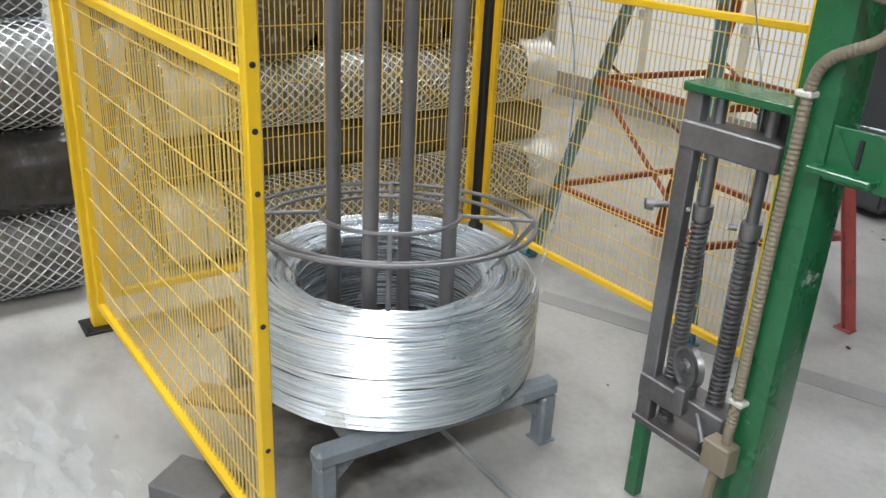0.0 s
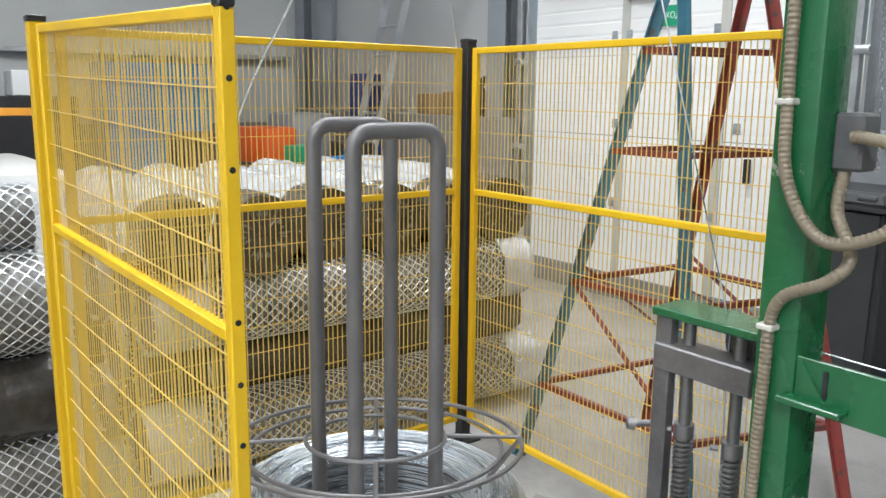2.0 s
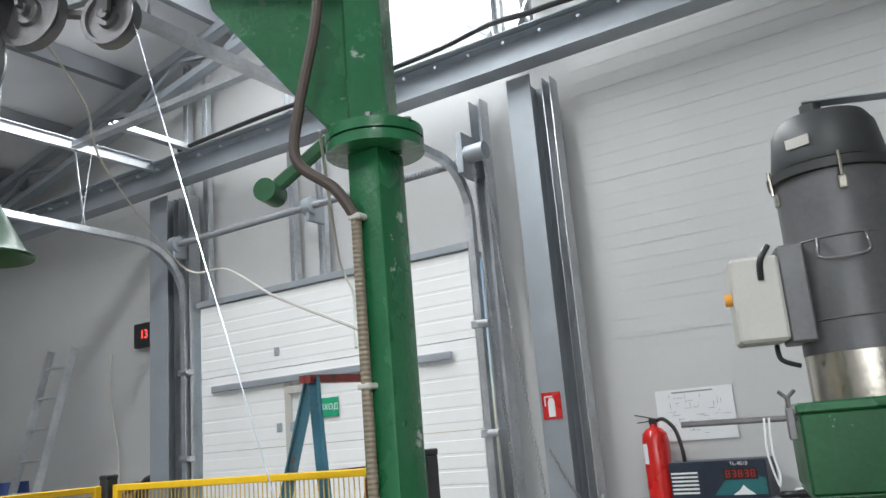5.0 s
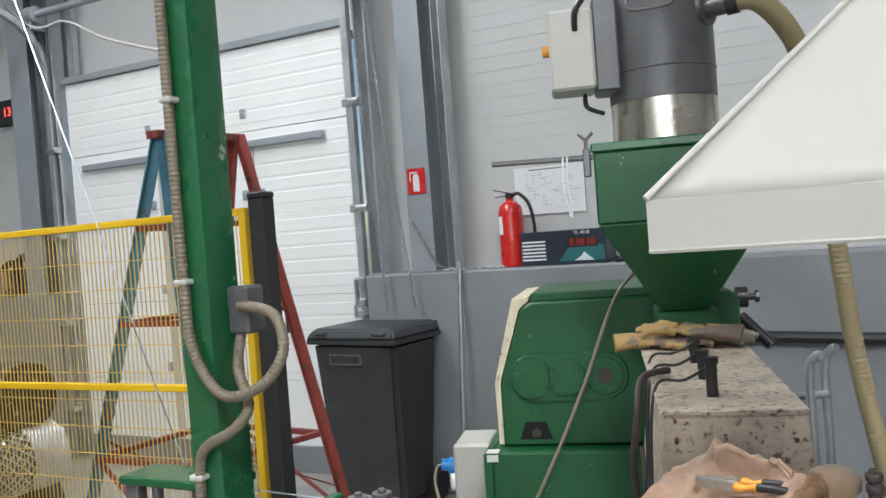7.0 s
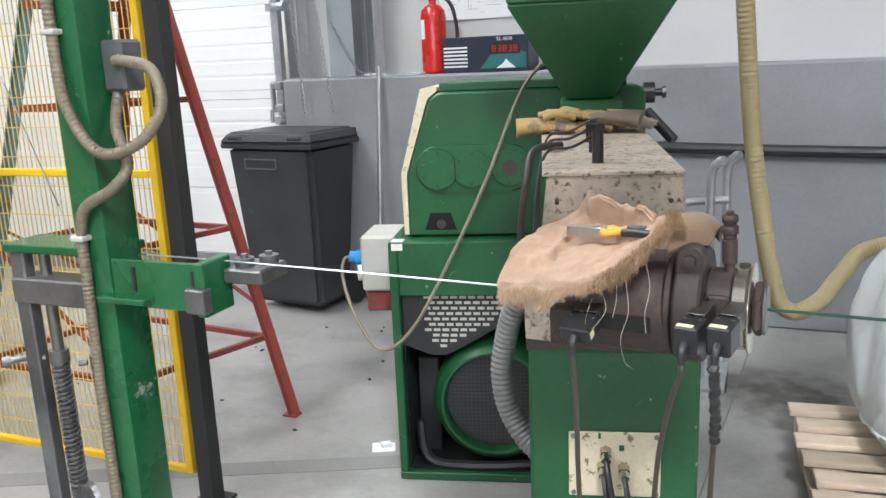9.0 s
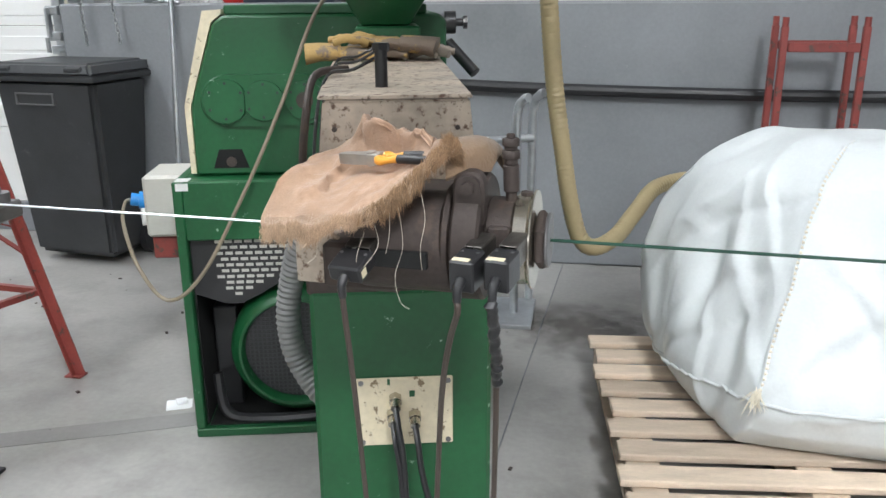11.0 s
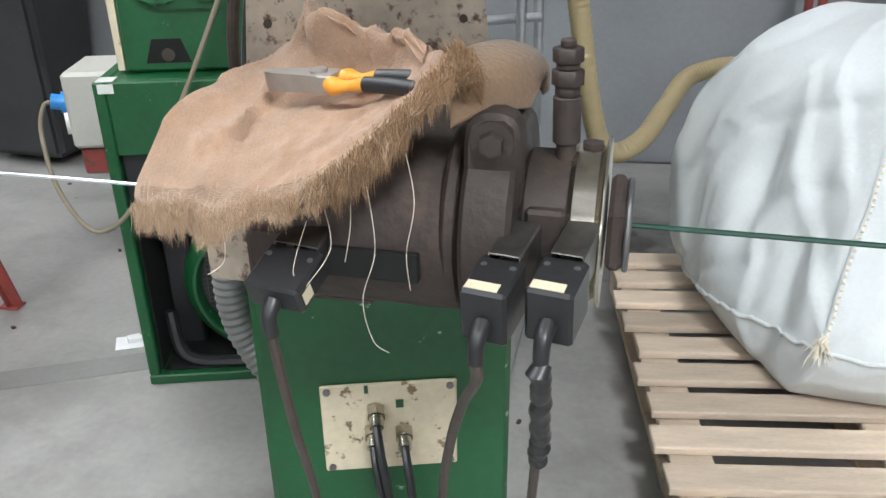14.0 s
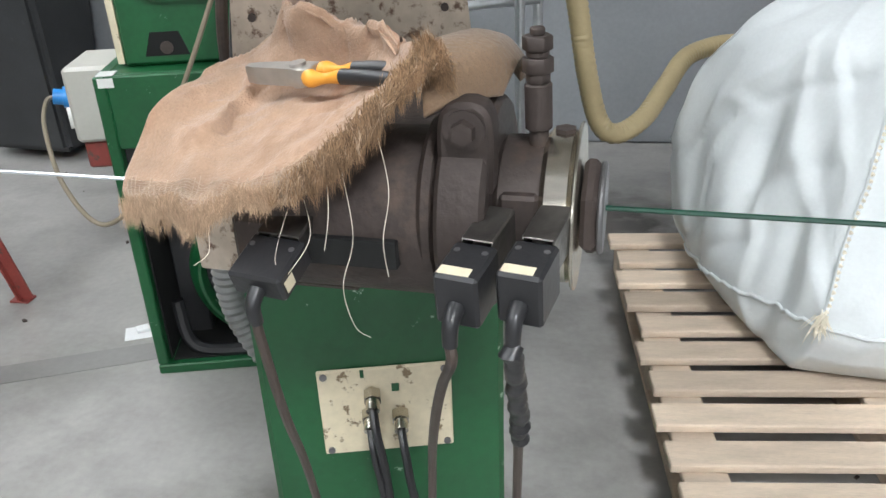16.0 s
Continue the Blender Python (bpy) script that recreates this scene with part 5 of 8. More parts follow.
# power box
bm = nb()
box(bm, -0.70, 1.34, 0.64, -0.56, 1.56, 0.85, 0.01, EX)
pbox = part("power_box", bm, M_LGREY, ext, "pale grey power socket box")
bm = nb()
rod(bm, E(-0.70, 1.44, 0.745), E(-0.74, 1.43, 0.75), 0.03, seg=16)
rod(bm, E(-0.74, 1.43, 0.75), E(-0.765, 1.425, 0.755), 0.022, seg=14)
part("plug", bm, M_BLUE, pbox, "blue power plug")
bm = nb()
rod(bm, E(-0.7, 1.4, 0.7), E(-0.725, 1.39, 0.7), 0.03, seg=16)
part("socket", bm, M_WHITE, pbox)
bm = nb()
box(bm, -0.69, 1.36, 0.56, -0.57, 1.54, 0.638, 0.006, EX)
part("red_socket", bm, M_REDW, pbox, "dull red socket under the box")
# flexible duct and hanging cable
bm = nb()
tube(bm, resample(curve_pts([(0.415, 1.85, 0.97), (0.384, 1.86, 0.915), (0.362, 1.87, 0.844), (0.351, 1.87, 0.775), (0.356, 1.87, 0.706), (0.375, 1.87, 0.652), (0.41, 1.86, 0.608), (0.46, 1.84, 0.58)], 12), 0.0065), 0.0235, 14, rib=0.13)
part("flexible_duct", bm, M_HOSEG, ext, "grey ribbed flexible duct")
bm = nb()
tube(bm, curve_pts([E(0.0, 1.16, 1.46), E(-0.09, 1.12, 1.36), E(-0.2, 1.08, 1.1), E(-0.32, 1.04, 0.85), E(-0.45, 1.0, 0.62), E(-0.56, 1.0, 0.54), E(-0.66, 1.08, 0.62), E(-0.76, 1.3, 0.7), E(-0.78, 1.4, 0.745), E(-0.765, 1.42, 0.755)], 8), 0.0062, 8)
part("mains_cable", bm, M_COND, ext, "tan hanging mains cable")
# hopper and vacuum loader
bm = nb()
box(bm, 0.03, 0.945, 0.94, 0.21, 1.2, 1.332, 0.006, EX)
part("feed_throat", bm, M_GREEND, ext, "green feed throat under the hopper")
hop = thing("feed_hopper", (0.39, 2.64, 1.37), "green sheet-steel feed hopper on the extruder throat", "hopper")
HM = pose(0.385, 2.66, 0, 0, 0, 14)
bm = nb()
frustum(bm, (-0.066, -0.066, 0.066, 0.066, 1.335), (-0.228, -0.215, 0.228, 0.215, 1.6), HM)
bmesh.ops.bevel(bm, geom=list(bm.edges), offset=0.004, segments=1, affect="EDGES")
part("cone", bm, M_GREEND, hop)
bm = nb()
box(bm, -0.228, -0.215, 1.601, 0.228, 0.215, 1.805, 0.006, HM)
part("bin", bm, M_GREEND, hop)
bm = nb()
box(bm, -0.234, -0.221, 1.805, 0.234, 0.221, 1.83, 0.004, HM)
part("rim", bm, M_GREEN, hop)
bm = nb()
rod(bm, HM @ Vector((-0.52, -0.18, 1.8)), HM @ Vector((-0.23, -0.18, 1.795)), 0.008, seg=10)
part("clamp_rod", bm, M_STEEL, hop, "bare steel clamp rod")
for u in (-0.247,):
    bm = nb()
    box(bm, u - 0.01, -0.2, 1.74, u + 0.01, -0.16, 1.82, 0.003, HM)
    rod(bm, HM @ Vector((u, -0.18, 1.820)), HM @ Vector((u, -0.18, 1.850)), 0.006, seg=8)
    rod(bm, HM @ Vector((u - 0.02, -0.18, 1.865)), HM @ Vector((u, -0.18, 1.845)), 0.005, seg=8)
    rod(bm, HM @ Vector((u + 0.02, -0.18, 1.865)), HM @ Vector((u, -0.18, 1.845)), 0.005, seg=8)
    part("wing_clamp", bm, M_STEEL, hop, "steel clamp with a wing screw")
bm = nb()
for du in (0.0, 0.012):
    tube(bm, [HM @ Vector(p) for p in curve_pts([(-0.3 - du, -0.21, 1.8), (-0.305 - du, -0.215, 1.72), (-0.296 - du, -0.21, 1.66), (-0.3, -0.21, 1.63)], 5)], 0.003, 5)
part("string_tag", bm, M_PAPER, hop, "pale string hanging from the clamp")
ld = thing("vacuum_loader", (0.37, 2.68, 1.83), "grey cylindrical vacuum hopper loader with a control box", "vacuum loader")
LM = Matrix.Translation((0.365, 2.68, 0))
for name, prof, mt, lab in (("lower_ring", [(0, 1.832), (0.156, 1.832), (0.156, 1.955), (0.15, 1.955), (0, 1.955)], M_SHINY, "bare stainless lower ring"),
                            ("body", [(0, 1.956), (0.157, 1.956), (0.157, 2.04), (0.16, 2.043), (0.157, 2.046), (0.157, 2.26), (0.16, 2.263), (0.157, 2.266), (0.157, 2.45), (0, 2.45)], M_GREY, ""),
                            ("clamp_band", [(0.15, 2.452), (0.172, 2.452), (0.174, 2.478), (0.15, 2.485)], M_GREYD, "dark clamp band"),
                            ("motor_cap", [(0, 2.486), (0.155, 2.486), (0.158, 2.5), (0.142, 2.6), (0.12, 2.635), (0.06, 2.65), (0, 2.65)], M_GREYD, "dark plastic motor cap")):
    bm = nb()
    lathe(bm, prof, LM, 40)
    bmesh.ops.remove_doubles(bm, verts=bm.verts, dist=1e-5)
    part(name, bm, mt, ld, lab)
bm = nb()
box(bm, -0.33, -0.13, 2.0, -0.2, 0.03, 2.235, 0.008, LM @ pose(0, 0, 0, 0, 0, 18))
cbx = part("control_box", bm, M_LGREY, ld, "dirty white control box")
bm = nb()
box(bm, -0.2, -0.12, 1.99, -0.13, 0.03, 2.26, 0.006, LM @ pose(0, 0, 0, 0, 0, 18))
part("box_bracket", bm, M_GREY, ld)
bm = nb()
rod(bm, LM @ Vector((-0.29, -0.165, 2.13)), LM @ Vector((-0.312, -0.17, 2.13)), 0.018, seg=14)
part("button", bm, M_ORANGE, cbx, "orange rocker button")
bm = nb()
tube(bm, curve_pts([LM @ Vector(p) for p in ((-0.2, -0.2, 2.17), (-0.19, -0.22, 2.22), (-0.17, -0.2, 2.26))], 6), 0.009, 8)
part("box_cable", bm, M_BLACKPL, cbx)
bm = nb()
tube(bm, curve_pts([LM @ Vector(p) for p in ((-0.2, -0.14, 1.99), (-0.19, -0.16, 1.95), (-0.15, -0.13, 1.93))], 6), 0.007, 8)
part("box_cable", bm, M_BLACKPL, cbx)
for a in (-75, -150):
    bm = nb()
    m = LM @ pose(0, 0, 0, 0, 0, a)
    box(bm, 0.157, -0.012, 2.385, 0.17, 0.012, 2.425, 0.004, m)
    rod(bm, m @ Vector((0.172, 0, 2.42)), m @ Vector((0.176, 0, 2.49)), 0.006, seg=8)
    part("toggle_latch", bm, M_SHINY, ld, "steel toggle latch")
bm = nb()
m = LM @ pose(0, 0, 0, 0, 0, -85)
tube(bm, curve_pts([m @ Vector(p) for p in ((0.157, -0.06, 2.26), (0.19, -0.06, 2.24), (0.195, -0.055, 2.2), (0.195, 0.055, 2.2), (0.19, 0.06, 2.24), (0.157, 0.06, 2.26))], 5), 0.005, 8)
part("carry_handle", bm, M_STEEL, ld)
bm = nb()
box(bm, 0.152, -0.035, 2.53, 0.158, 0.035, 2.56, 0.001, LM @ pose(0, 0, 0, 0, 0, -110))
part("label_plate", bm, M_LGREY, ld)
bm = nb()
rod(bm, LM @ Vector((-0.02, 0, 2.65)), LM @ Vector((-0.02, 0, 2.69)), 0.03, seg=16)
part("cap_knob", bm, M_GREYD, ld)
bm = nb()
m = LM @ Matrix.Translation((0.06, 0, 2.683)) @ pose(0, 0, 0, -10, 9, 0)
box(bm, -0.1, -0.02, -0.002, 0.17, 0.02, 0.002, 0.0005, m)
part("lid_sheet", bm, M_STEELG, ld, "loose thin grey sheet lying on top")
bm = nb()
m = LM @ pose(0, 0, 0, 0, 0, -20)
rod(bm, m @ Vector((0.15, 0, 2.2)), m @ Vector((0.165, 0, 2.2)), 0.05, seg=20)
rod(bm, m @ Vector((0.165, 0, 2.2)), m @ Vector((0.23, 0, 2.2)), 0.03, seg=16)
part("inlet", bm, M_STEEL, ld)
hose = thing("suction_hose", (1.0, 3.3, 0), "tan ribbed suction hose hanging from the loader, running behind the bag", "hose")
bm = nb()
hp = [LM @ pose(0, 0, 0, 0, 0, -20) @ Vector((0.22, 0, 2.2)), (0.66, 2.62, 2.19), (0.74, 2.8, 2.08), (0.78, 3.05, 1.85), (0.795, 3.17, 1.6), (0.835, 3.2, 1.15), (0.88, 3.2, 0.86), (0.907, 3.2, 0.71), (0.945, 3.21, 0.578), (1.0, 3.23, 0.537), (1.08, 3.3, 0.565),
      (1.15, 3.44, 0.62), (1.26, 3.66, 0.68), (1.5, 3.82, 0.66), (1.85, 3.86, 0.45), (2.05, 3.84, 0.12), (2.2, 3.82, 0.032)]
tube(bm, resample(curve_pts(hp, 12), 0.009), 0.029, 14, rib=0.1)
part("hose", bm, M_HOSE, hose)
bm = nb()
h0, h1 = Vector(hp[0]), Vector(curve_pts(hp, 12)[6])
rod(bm, h0, h0.lerp(h1, 0.8), 0.036, seg=18)
part("cuff", bm, M_BLACKPL, hose, "black rubber end cuff")
# white extraction hood over the head
hood = thing("extraction_hood", (0.99, 1.51, 1.57), "white sheet fume hood, open below, hanging over the extruder head", "fume hood")
HX0, HX1, HY0, HY1, HZ0, HZ1 = 0.612, 1.37, 1.2, 1.82, 1.567, 1.632
for a in ((HX0, HY0, HX1, HY0 + 0.004), (HX0, HY1 - 0.004, HX1, HY1), (HX0, HY0 + 0.0045, HX0 + 0.004, HY1 - 0.0045), (HX1 - 0.004, HY0 + 0.0045, HX1, HY1 - 0.0045)):
    bm = nb()
    box(bm, a[0], a[1], HZ0, a[2], a[3], HZ1, 0.001)
    part("skirt", bm, M_TARP, hood)
ring_lo = [(HX0, HY0), (HX1, HY0), (HX1, HY1), (HX0, HY1)]
ring_hi = [(0.87, 1.41), (1.11, 1.41), (1.11, 1.61), (0.87, 1.61)]
for k in range(4):
    bm = nb()
    quad = []
    for (x, y), z in ((ring_lo[k], HZ1), (ring_lo[(k + 1) % 4], HZ1), (ring_hi[(k + 1) % 4], 1.895), (ring_hi[k], 1.895)):
        quad.append(bm.verts.new((x, y, z)))
    bm.faces.new(quad)
    bmesh.ops.subdivide_edges(bm, edges=list(bm.edges), cuts=10, use_grid_fill=True)
    mid = Vector((0.99, 1.51, 0))
    for v in bm.verts:
        v.co += (Vector((v.co.x, v.co.y, 0)) - mid) * 0.012 * noise.noise(v.co * 9)
    thicken(part("cone_sheet", bm, M_TARP, hood, smooth=60), 0.003)
for k in (0, 3):
    bm = nb()
    a, b = Vector((*ring_lo[k], HZ1 + 0.002)), Vector((*ring_hi[k], 1.895))
    tube(bm, [a.lerp(b, t / 12) for t in range(13)], 0.005, 8)
    part("edge_fold", bm, M_TARP, hood, "folded seam of the hood sheet")
bm = nb()
tube(bm, [(HX0 + 0.002, HY0 + 0.002, HZ0), (HX1 - 0.002, HY0 + 0.002, HZ0), (HX1 - 0.002, HY1 - 0.002, HZ0), (HX0 + 0.002, HY1 - 0.002, HZ0)], 0.004, 6, closed=True)
part("bottom_hem", bm, M_TARP, hood, "rolled bottom edge")
bm = nb()
rod(bm, (0.99, 1.51, 1.897), (0.99, 1.51, roof_z(0.99) - 0.02), 0.09, seg=28)
part("duct", bm, M_GALV, hood, "galvanised riser duct")


# ---- extruder head ----
AM = Matrix.Translation(on_wire(0.6)) @ Matrix(((WD.x, -WD.y, 0, 0), (WD.y, WD.x, 0, 0), (0, 0, 1, 0), (0, 0, 0, 1)))  # x along the wire


def ring_part(name, x0, x1, r, material, label="", seg=40, flat=None, parent=None):
    bm = nb()
    m = (DRUM if name == "cross_head" else AM) @ pose(0, 0, 0, 0, 90, 0)
    c = min(0.004, (x1 - x0) * 0.3)
    lathe(bm, [(0.004, x0), (r - c, x0), (r, x0 + c), (r, x1 - c), (r - c, x1), (0.004, x1)], m, seg)
    return part(name, bm, material, parent or ext, label)


DRUM = AM @ Matrix.Translation((0, 0, -0.011))
head = ring_part("cross_head", 0.045, 0.185, 0.072, M_RUST, "dark rusty cast extruder head")
ring_part("head_flange", 0.187, 0.226, 0.089, M_RUST, "dark cast flange", parent=head)
ring_part("neck", 0.226, 0.27, 0.057, M_RUST, parent=head)
ring_part("band_heater", 0.262, 0.287, 0.063, M_SHINY, "shiny bent steel heater band", parent=head)
ring_part("band_edge", 0.287, 0.29, 0.069, M_SHINY, parent=head)
ring_part("end_nut", 0.292, 0.305, 0.042, M_RUST, "dark hexagonal end nut", 6, parent=head)
ring_part("end_ring", 0.305, 0.31, 0.038, M_STEEL, parent=head)
bm = nb()
box(bm, -0.02, -0.02, -0.09, 0.1, 0.16, -0.02, 0.006, AM)
box(bm, 0.03, 0.0, -0.07, 0.16, 0.2, 0.035, 0.01, AM)
part("barrel_joint", bm, M_RUST, head)
# raised block; the slot's depth is painted as near-black shade
bm = nb()
box(bm, 0.055, -0.0785, -0.03, 0.155, -0.055, -0.006, 0.001, AM)
part("slot", bm, M_SLOT, head, "dark slot in the head")
bm = nb()
prism(bm, [(0.187, 0.03), (0.229, 0.03), (0.23, 0.08), (0.227, 0.096), (0.218, 0.103), (0.2, 0.103), (0.19, 0.096), (0.187, 0.08)], 0.03, AM @ Matrix.Translation((0, -0.034, 0)) @ pose(0, 0, 0, 90, 0, 0), 0.004)
part("clamp_lug", bm, M_RUST, head, "dark cast clamp lug")
bm = nb()
rod(bm, AM @ Vector((0.209, -0.062, 0.083)), AM @ Vector((0.209, -0.067, 0.083)), 0.0155, seg=24)
part("washer", bm, M_RUST, head)
bm = nb()
rod(bm, AM @ Vector((0.209, -0.067, 0.083)), AM @ Vector((0.209, -0.075, 0.083)), 0.0098, 0.0088, seg=6)
part("clamp_bolt", bm, M_RUST, head, "big greasy clamp bolt")
# groove and worn rim between the drum and its flange
ring_part("drum_groove", 0.1855, 0.1865, 0.0735, M_SLOT, parent=head)
ring_part("drum_rim", 0.170, 0.1845, 0.075, M_RUST, "worn raised rim of the head", parent=head)
bm = nb()
box(bm, 0.232, -0.058, -0.045, 0.262, -0.02, 0.03, 0.003, AM)
part("side_block", bm, M_RUST, head, "greasy square block beside the neck")
# pressure fitting standing up, a stack of nuts and a sleeve
fx, fy = 0.258, -0.008
lean_ = 0.03
for k, (z0, z1, r, sg) in enumerate(((0.03, 0.05, 0.0125, 6), (0.05, 0.068, 0.0078, 14), (0.068, 0.104, 0.0108, 18), (0.104, 0.112, 0.0098, 6), (0.112, 0.124, 0.0125, 6), (0.124, 0.129, 0.009, 14), (0.129, 0.14, 0.012, 6), (0.14, 0.146, 0.006, 10))):
    bm = nb()
    rod(bm, AM @ Vector((fx - lean_ * z0, fy, z0)), AM @ Vector((fx - lean_ * z1, fy, z1)), r, seg=sg)
    bmesh.ops.bevel(bm, geom=list(bm.edges), offset=0.001, segments=1, affect="EDGES")
    part(("base_nut", "stem", "sleeve", "lower_nut", "union_nut", "collar", "cap_nut", "stub")[k], bm, M_RUST, head, "dark iron fitting of the standpipe" if k == 2 else "")
bm = nb()
rod(bm, AM @ Vector((fx, fy, 0.05)), AM @ Vector((fx + 0.022, fy + 0.01, 0.053)), 0.008, seg=6)
rod(bm, AM @ Vector((fx + 0.018, fy + 0.01, 0.045)), AM @ Vector((fx + 0.018, fy + 0.01, 0.066)), 0.009, seg=6)
part("side_fitting", bm, M_RUST, head)
bm = nb()
corner_poly = [(-0.05, -0.07), (0.02, -0.07), (0.02, 0.0), (-0.02, 0.025), (-0.05, 0.01)]
prism(bm, corner_poly, 0.012, AM @ Matrix.Translation((-0.02, 0.012, -0.02)) @ pose(0, 0, 0, 90, 0, 0), 0.002)
part("cover_edge", bm, M_BEIGE, head, "bent beige sheet corner under the cloth")
bm = nb()
box(bm, -0.055, 0.03, -0.085, -0.005, 0.1, -0.02, 0.004, AM)
part("bracket", bm, M_BEIGE, head, "worn beige bracket")


# heater plugs with cables
def heater_plug(top, yaw, w, cable, taped=False, side=False):
    """A black two-pin connector that points towards the aisle and down."""
    deep, tilt = (0.024, 20) if side else (0.042, 6)
    m = Matrix.Translation(top) @ pose(0, 0, 0, 0, 0, yaw) @ pose(0, 0, 0, tilt, 0, 0)
    p = thing("heater_plug", top, "black heater connector with a pale label on a cable", "plug", "heater plugs")
    bm = nb()
    box(bm, -w / 2, -0.047, -deep, w / 2, -0.002, 0.0, 0.0025, m)
    part("body", bm, M_BLACKPL, p)
    bm = nb()
    for u0, u1, z0, z1 in ((-w / 2 + 0.005, w / 2 - 0.004, -0.004, -0.0025), (-w / 2 + 0.005, -w / 2 + 0.0065, -deep + 0.006, -0.004), (w / 2 - 0.0055, w / 2 - 0.004, -deep + 0.006, -0.004)):
        box(bm, u0, -0.004, z0 + 0.006, u1, 0.046, z1 + 0.006, 0.0008, m)
    part("socket_shroud", bm, M_STEELDK, p, "worn metal shroud")
    bm = nb()
    box(bm, -w / 2 + 0.008, -0.004, -deep + 0.008, w / 2 - 0.008, 0.03, -0.008, 0.001, m)
    part("socket", bm, M_LGREY, p, "pale ceramic socket")
    bm = nb()
    if side:
        box(bm, w / 2 + 0.0002, -0.042, -0.018, w / 2 + 0.0007, -0.03, -0.007, 0, m)
    else:
        box(bm, -w / 2 + 0.003, -0.0445, 0.0002, w / 2 - 0.007, -0.035, 0.0007, 0, m)
    part("label", bm, M_CREAM, p, "small cream paper label")
    for s in (-1, 1):
        bm = nb()
        rod(bm, m @ Vector((s * (w / 2 - 0.006), -0.014, 0)), m @ Vector((s * (w / 2 - 0.006), -0.014, 0.0008)), 0.0024, seg=10)
        part("screw", bm, M_STEEL, p)
    a = m @ Vector((0, -0.046, -deep * 0.6))
    b = m @ Vector((0, -0.062, -deep * 0.6 - 0.022))
    bm = nb()
    tube(bm, curve_pts([a, m @ Vector((0, -0.058, -deep * 0.6 - 0.006)), b], 5), lambda t: 0.0068 - 0.0014 * t, 12)
    part("strain_relief", bm, M_BLACKPL, p)
    pts = curve_pts([b, b + Vector((0, 0.002, -0.016)), *[Vector(c) for c in cable]], 8)
    bm = nb()
    tube(bm, pts, 0.0043, 8)
    part("cable", bm, M_CONDB, p, "brown braided cable")
    if taped:
        bm = nb()
        rr = random.Random(2)
        seg = [q + Vector((rr.uniform(-0.002, 0.002), rr.uniform(-0.002, 0.002), 0)) for q in resample(pts, 0.006)[:30]]
        tube(bm, seg, lambda t: 0.0062 + 0.0016 * abs(math.sin(27 * t)) + 0.0008 * math.sin(61 * t), 12)
        part("tape", bm, M_BLACKPL, p, "shiny black insulating tape")
    return p


heater_plug(Vector((0.655, 1.365, 1.088)), -14, 0.048, [(0.644, 1.345, 0.925), (0.63, 1.42, 0.762), (0.625, 1.5, 0.4), (0.63, 1.55, 0.02)], side=True)
heater_plug(Vector((0.817, 1.33, 1.105)), -14, 0.033, [(0.788, 1.315, 0.985), (0.771, 1.36, 0.905), (0.754, 1.42, 0.785), (0.735, 1.47, 0.5), (0.72, 1.5, 0.02)])
heater_plug(Vector((0.86, 1.332, 1.107)), -14, 0.033, [(0.847, 1.32, 0.965), (0.84, 1.4, 0.812), (0.83, 1.46, 0.5), (0.82, 1.5, 0.02)], True)

# ---- insulating cloth ----
cloth = thing("insulating_cloth", (0.62, 1.5, 1.1), "tan felt cloth with frayed edges draped over the extruder head", "cloth")
CTRL = (((0.513, 1.390, 1.099), (0.591, 1.350, 1.114), (0.651, 1.335, 1.130), (0.703, 1.340, 1.157), (0.747, 1.350, 1.196), (0.776, 1.370, 1.224)),
        ((0.498, 1.415, 1.109), (0.587, 1.380, 1.124), (0.651, 1.365, 1.138), (0.702, 1.365, 1.163), (0.742, 1.380, 1.196), (0.771, 1.385, 1.232)),
        ((0.504, 1.440, 1.133), (0.578, 1.440, 1.145), (0.638, 1.430, 1.155), (0.696, 1.420, 1.171), (0.737, 1.410, 1.198), (0.762, 1.400, 1.231)),
        ((0.520, 1.455, 1.160), (0.570, 1.490, 1.156), (0.622, 1.490, 1.166), (0.685, 1.470, 1.178), (0.730, 1.440, 1.199), (0.754, 1.415, 1.224)),
        ((0.534, 1.510, 1.170), (0.580, 1.530, 1.180), (0.627, 1.508, 1.190), (0.677, 1.490, 1.194), (0.719, 1.455, 1.206), (0.749, 1.425, 1.221)),
        ((0.546, 1.560, 1.172), (0.592, 1.560, 1.198), (0.641, 1.500, 1.236), (0.689, 1.485, 1.230), (0.723, 1.455, 1.223), (0.747, 1.430, 1.219)),
        ((0.528, 1.620, 1.147), (0.580, 1.630, 1.168), (0.632, 1.590, 1.204), (0.684, 1.560, 1.200), (0.720, 1.525, 1.196), (0.748, 1.465, 1.204)))


# creases: from, to (x, y), height, width of the gentle and of the steep side
FOLDS = ((0.632, 1.515, 0.592, 1.5, 0.011, 0.018, 0.0025), (0.594, 1.51, 0.577, 1.43, 0.014, 0.024, 0.0025), (0.6, 1.462, 0.73, 1.42, 0.006, 0.003, 0.014),
         (0.53, 1.44, 0.6, 1.38, 0.003, 0.01, 0.01), (0.64, 1.41, 0.69, 1.36, 0.003, 0.008, 0.012), (0.66, 1.49, 0.73, 1.445, 0.008, 0.008, 0.004), (0.51, 1.42, 0.55, 1.5, 0.003, 0.008, 0.004))


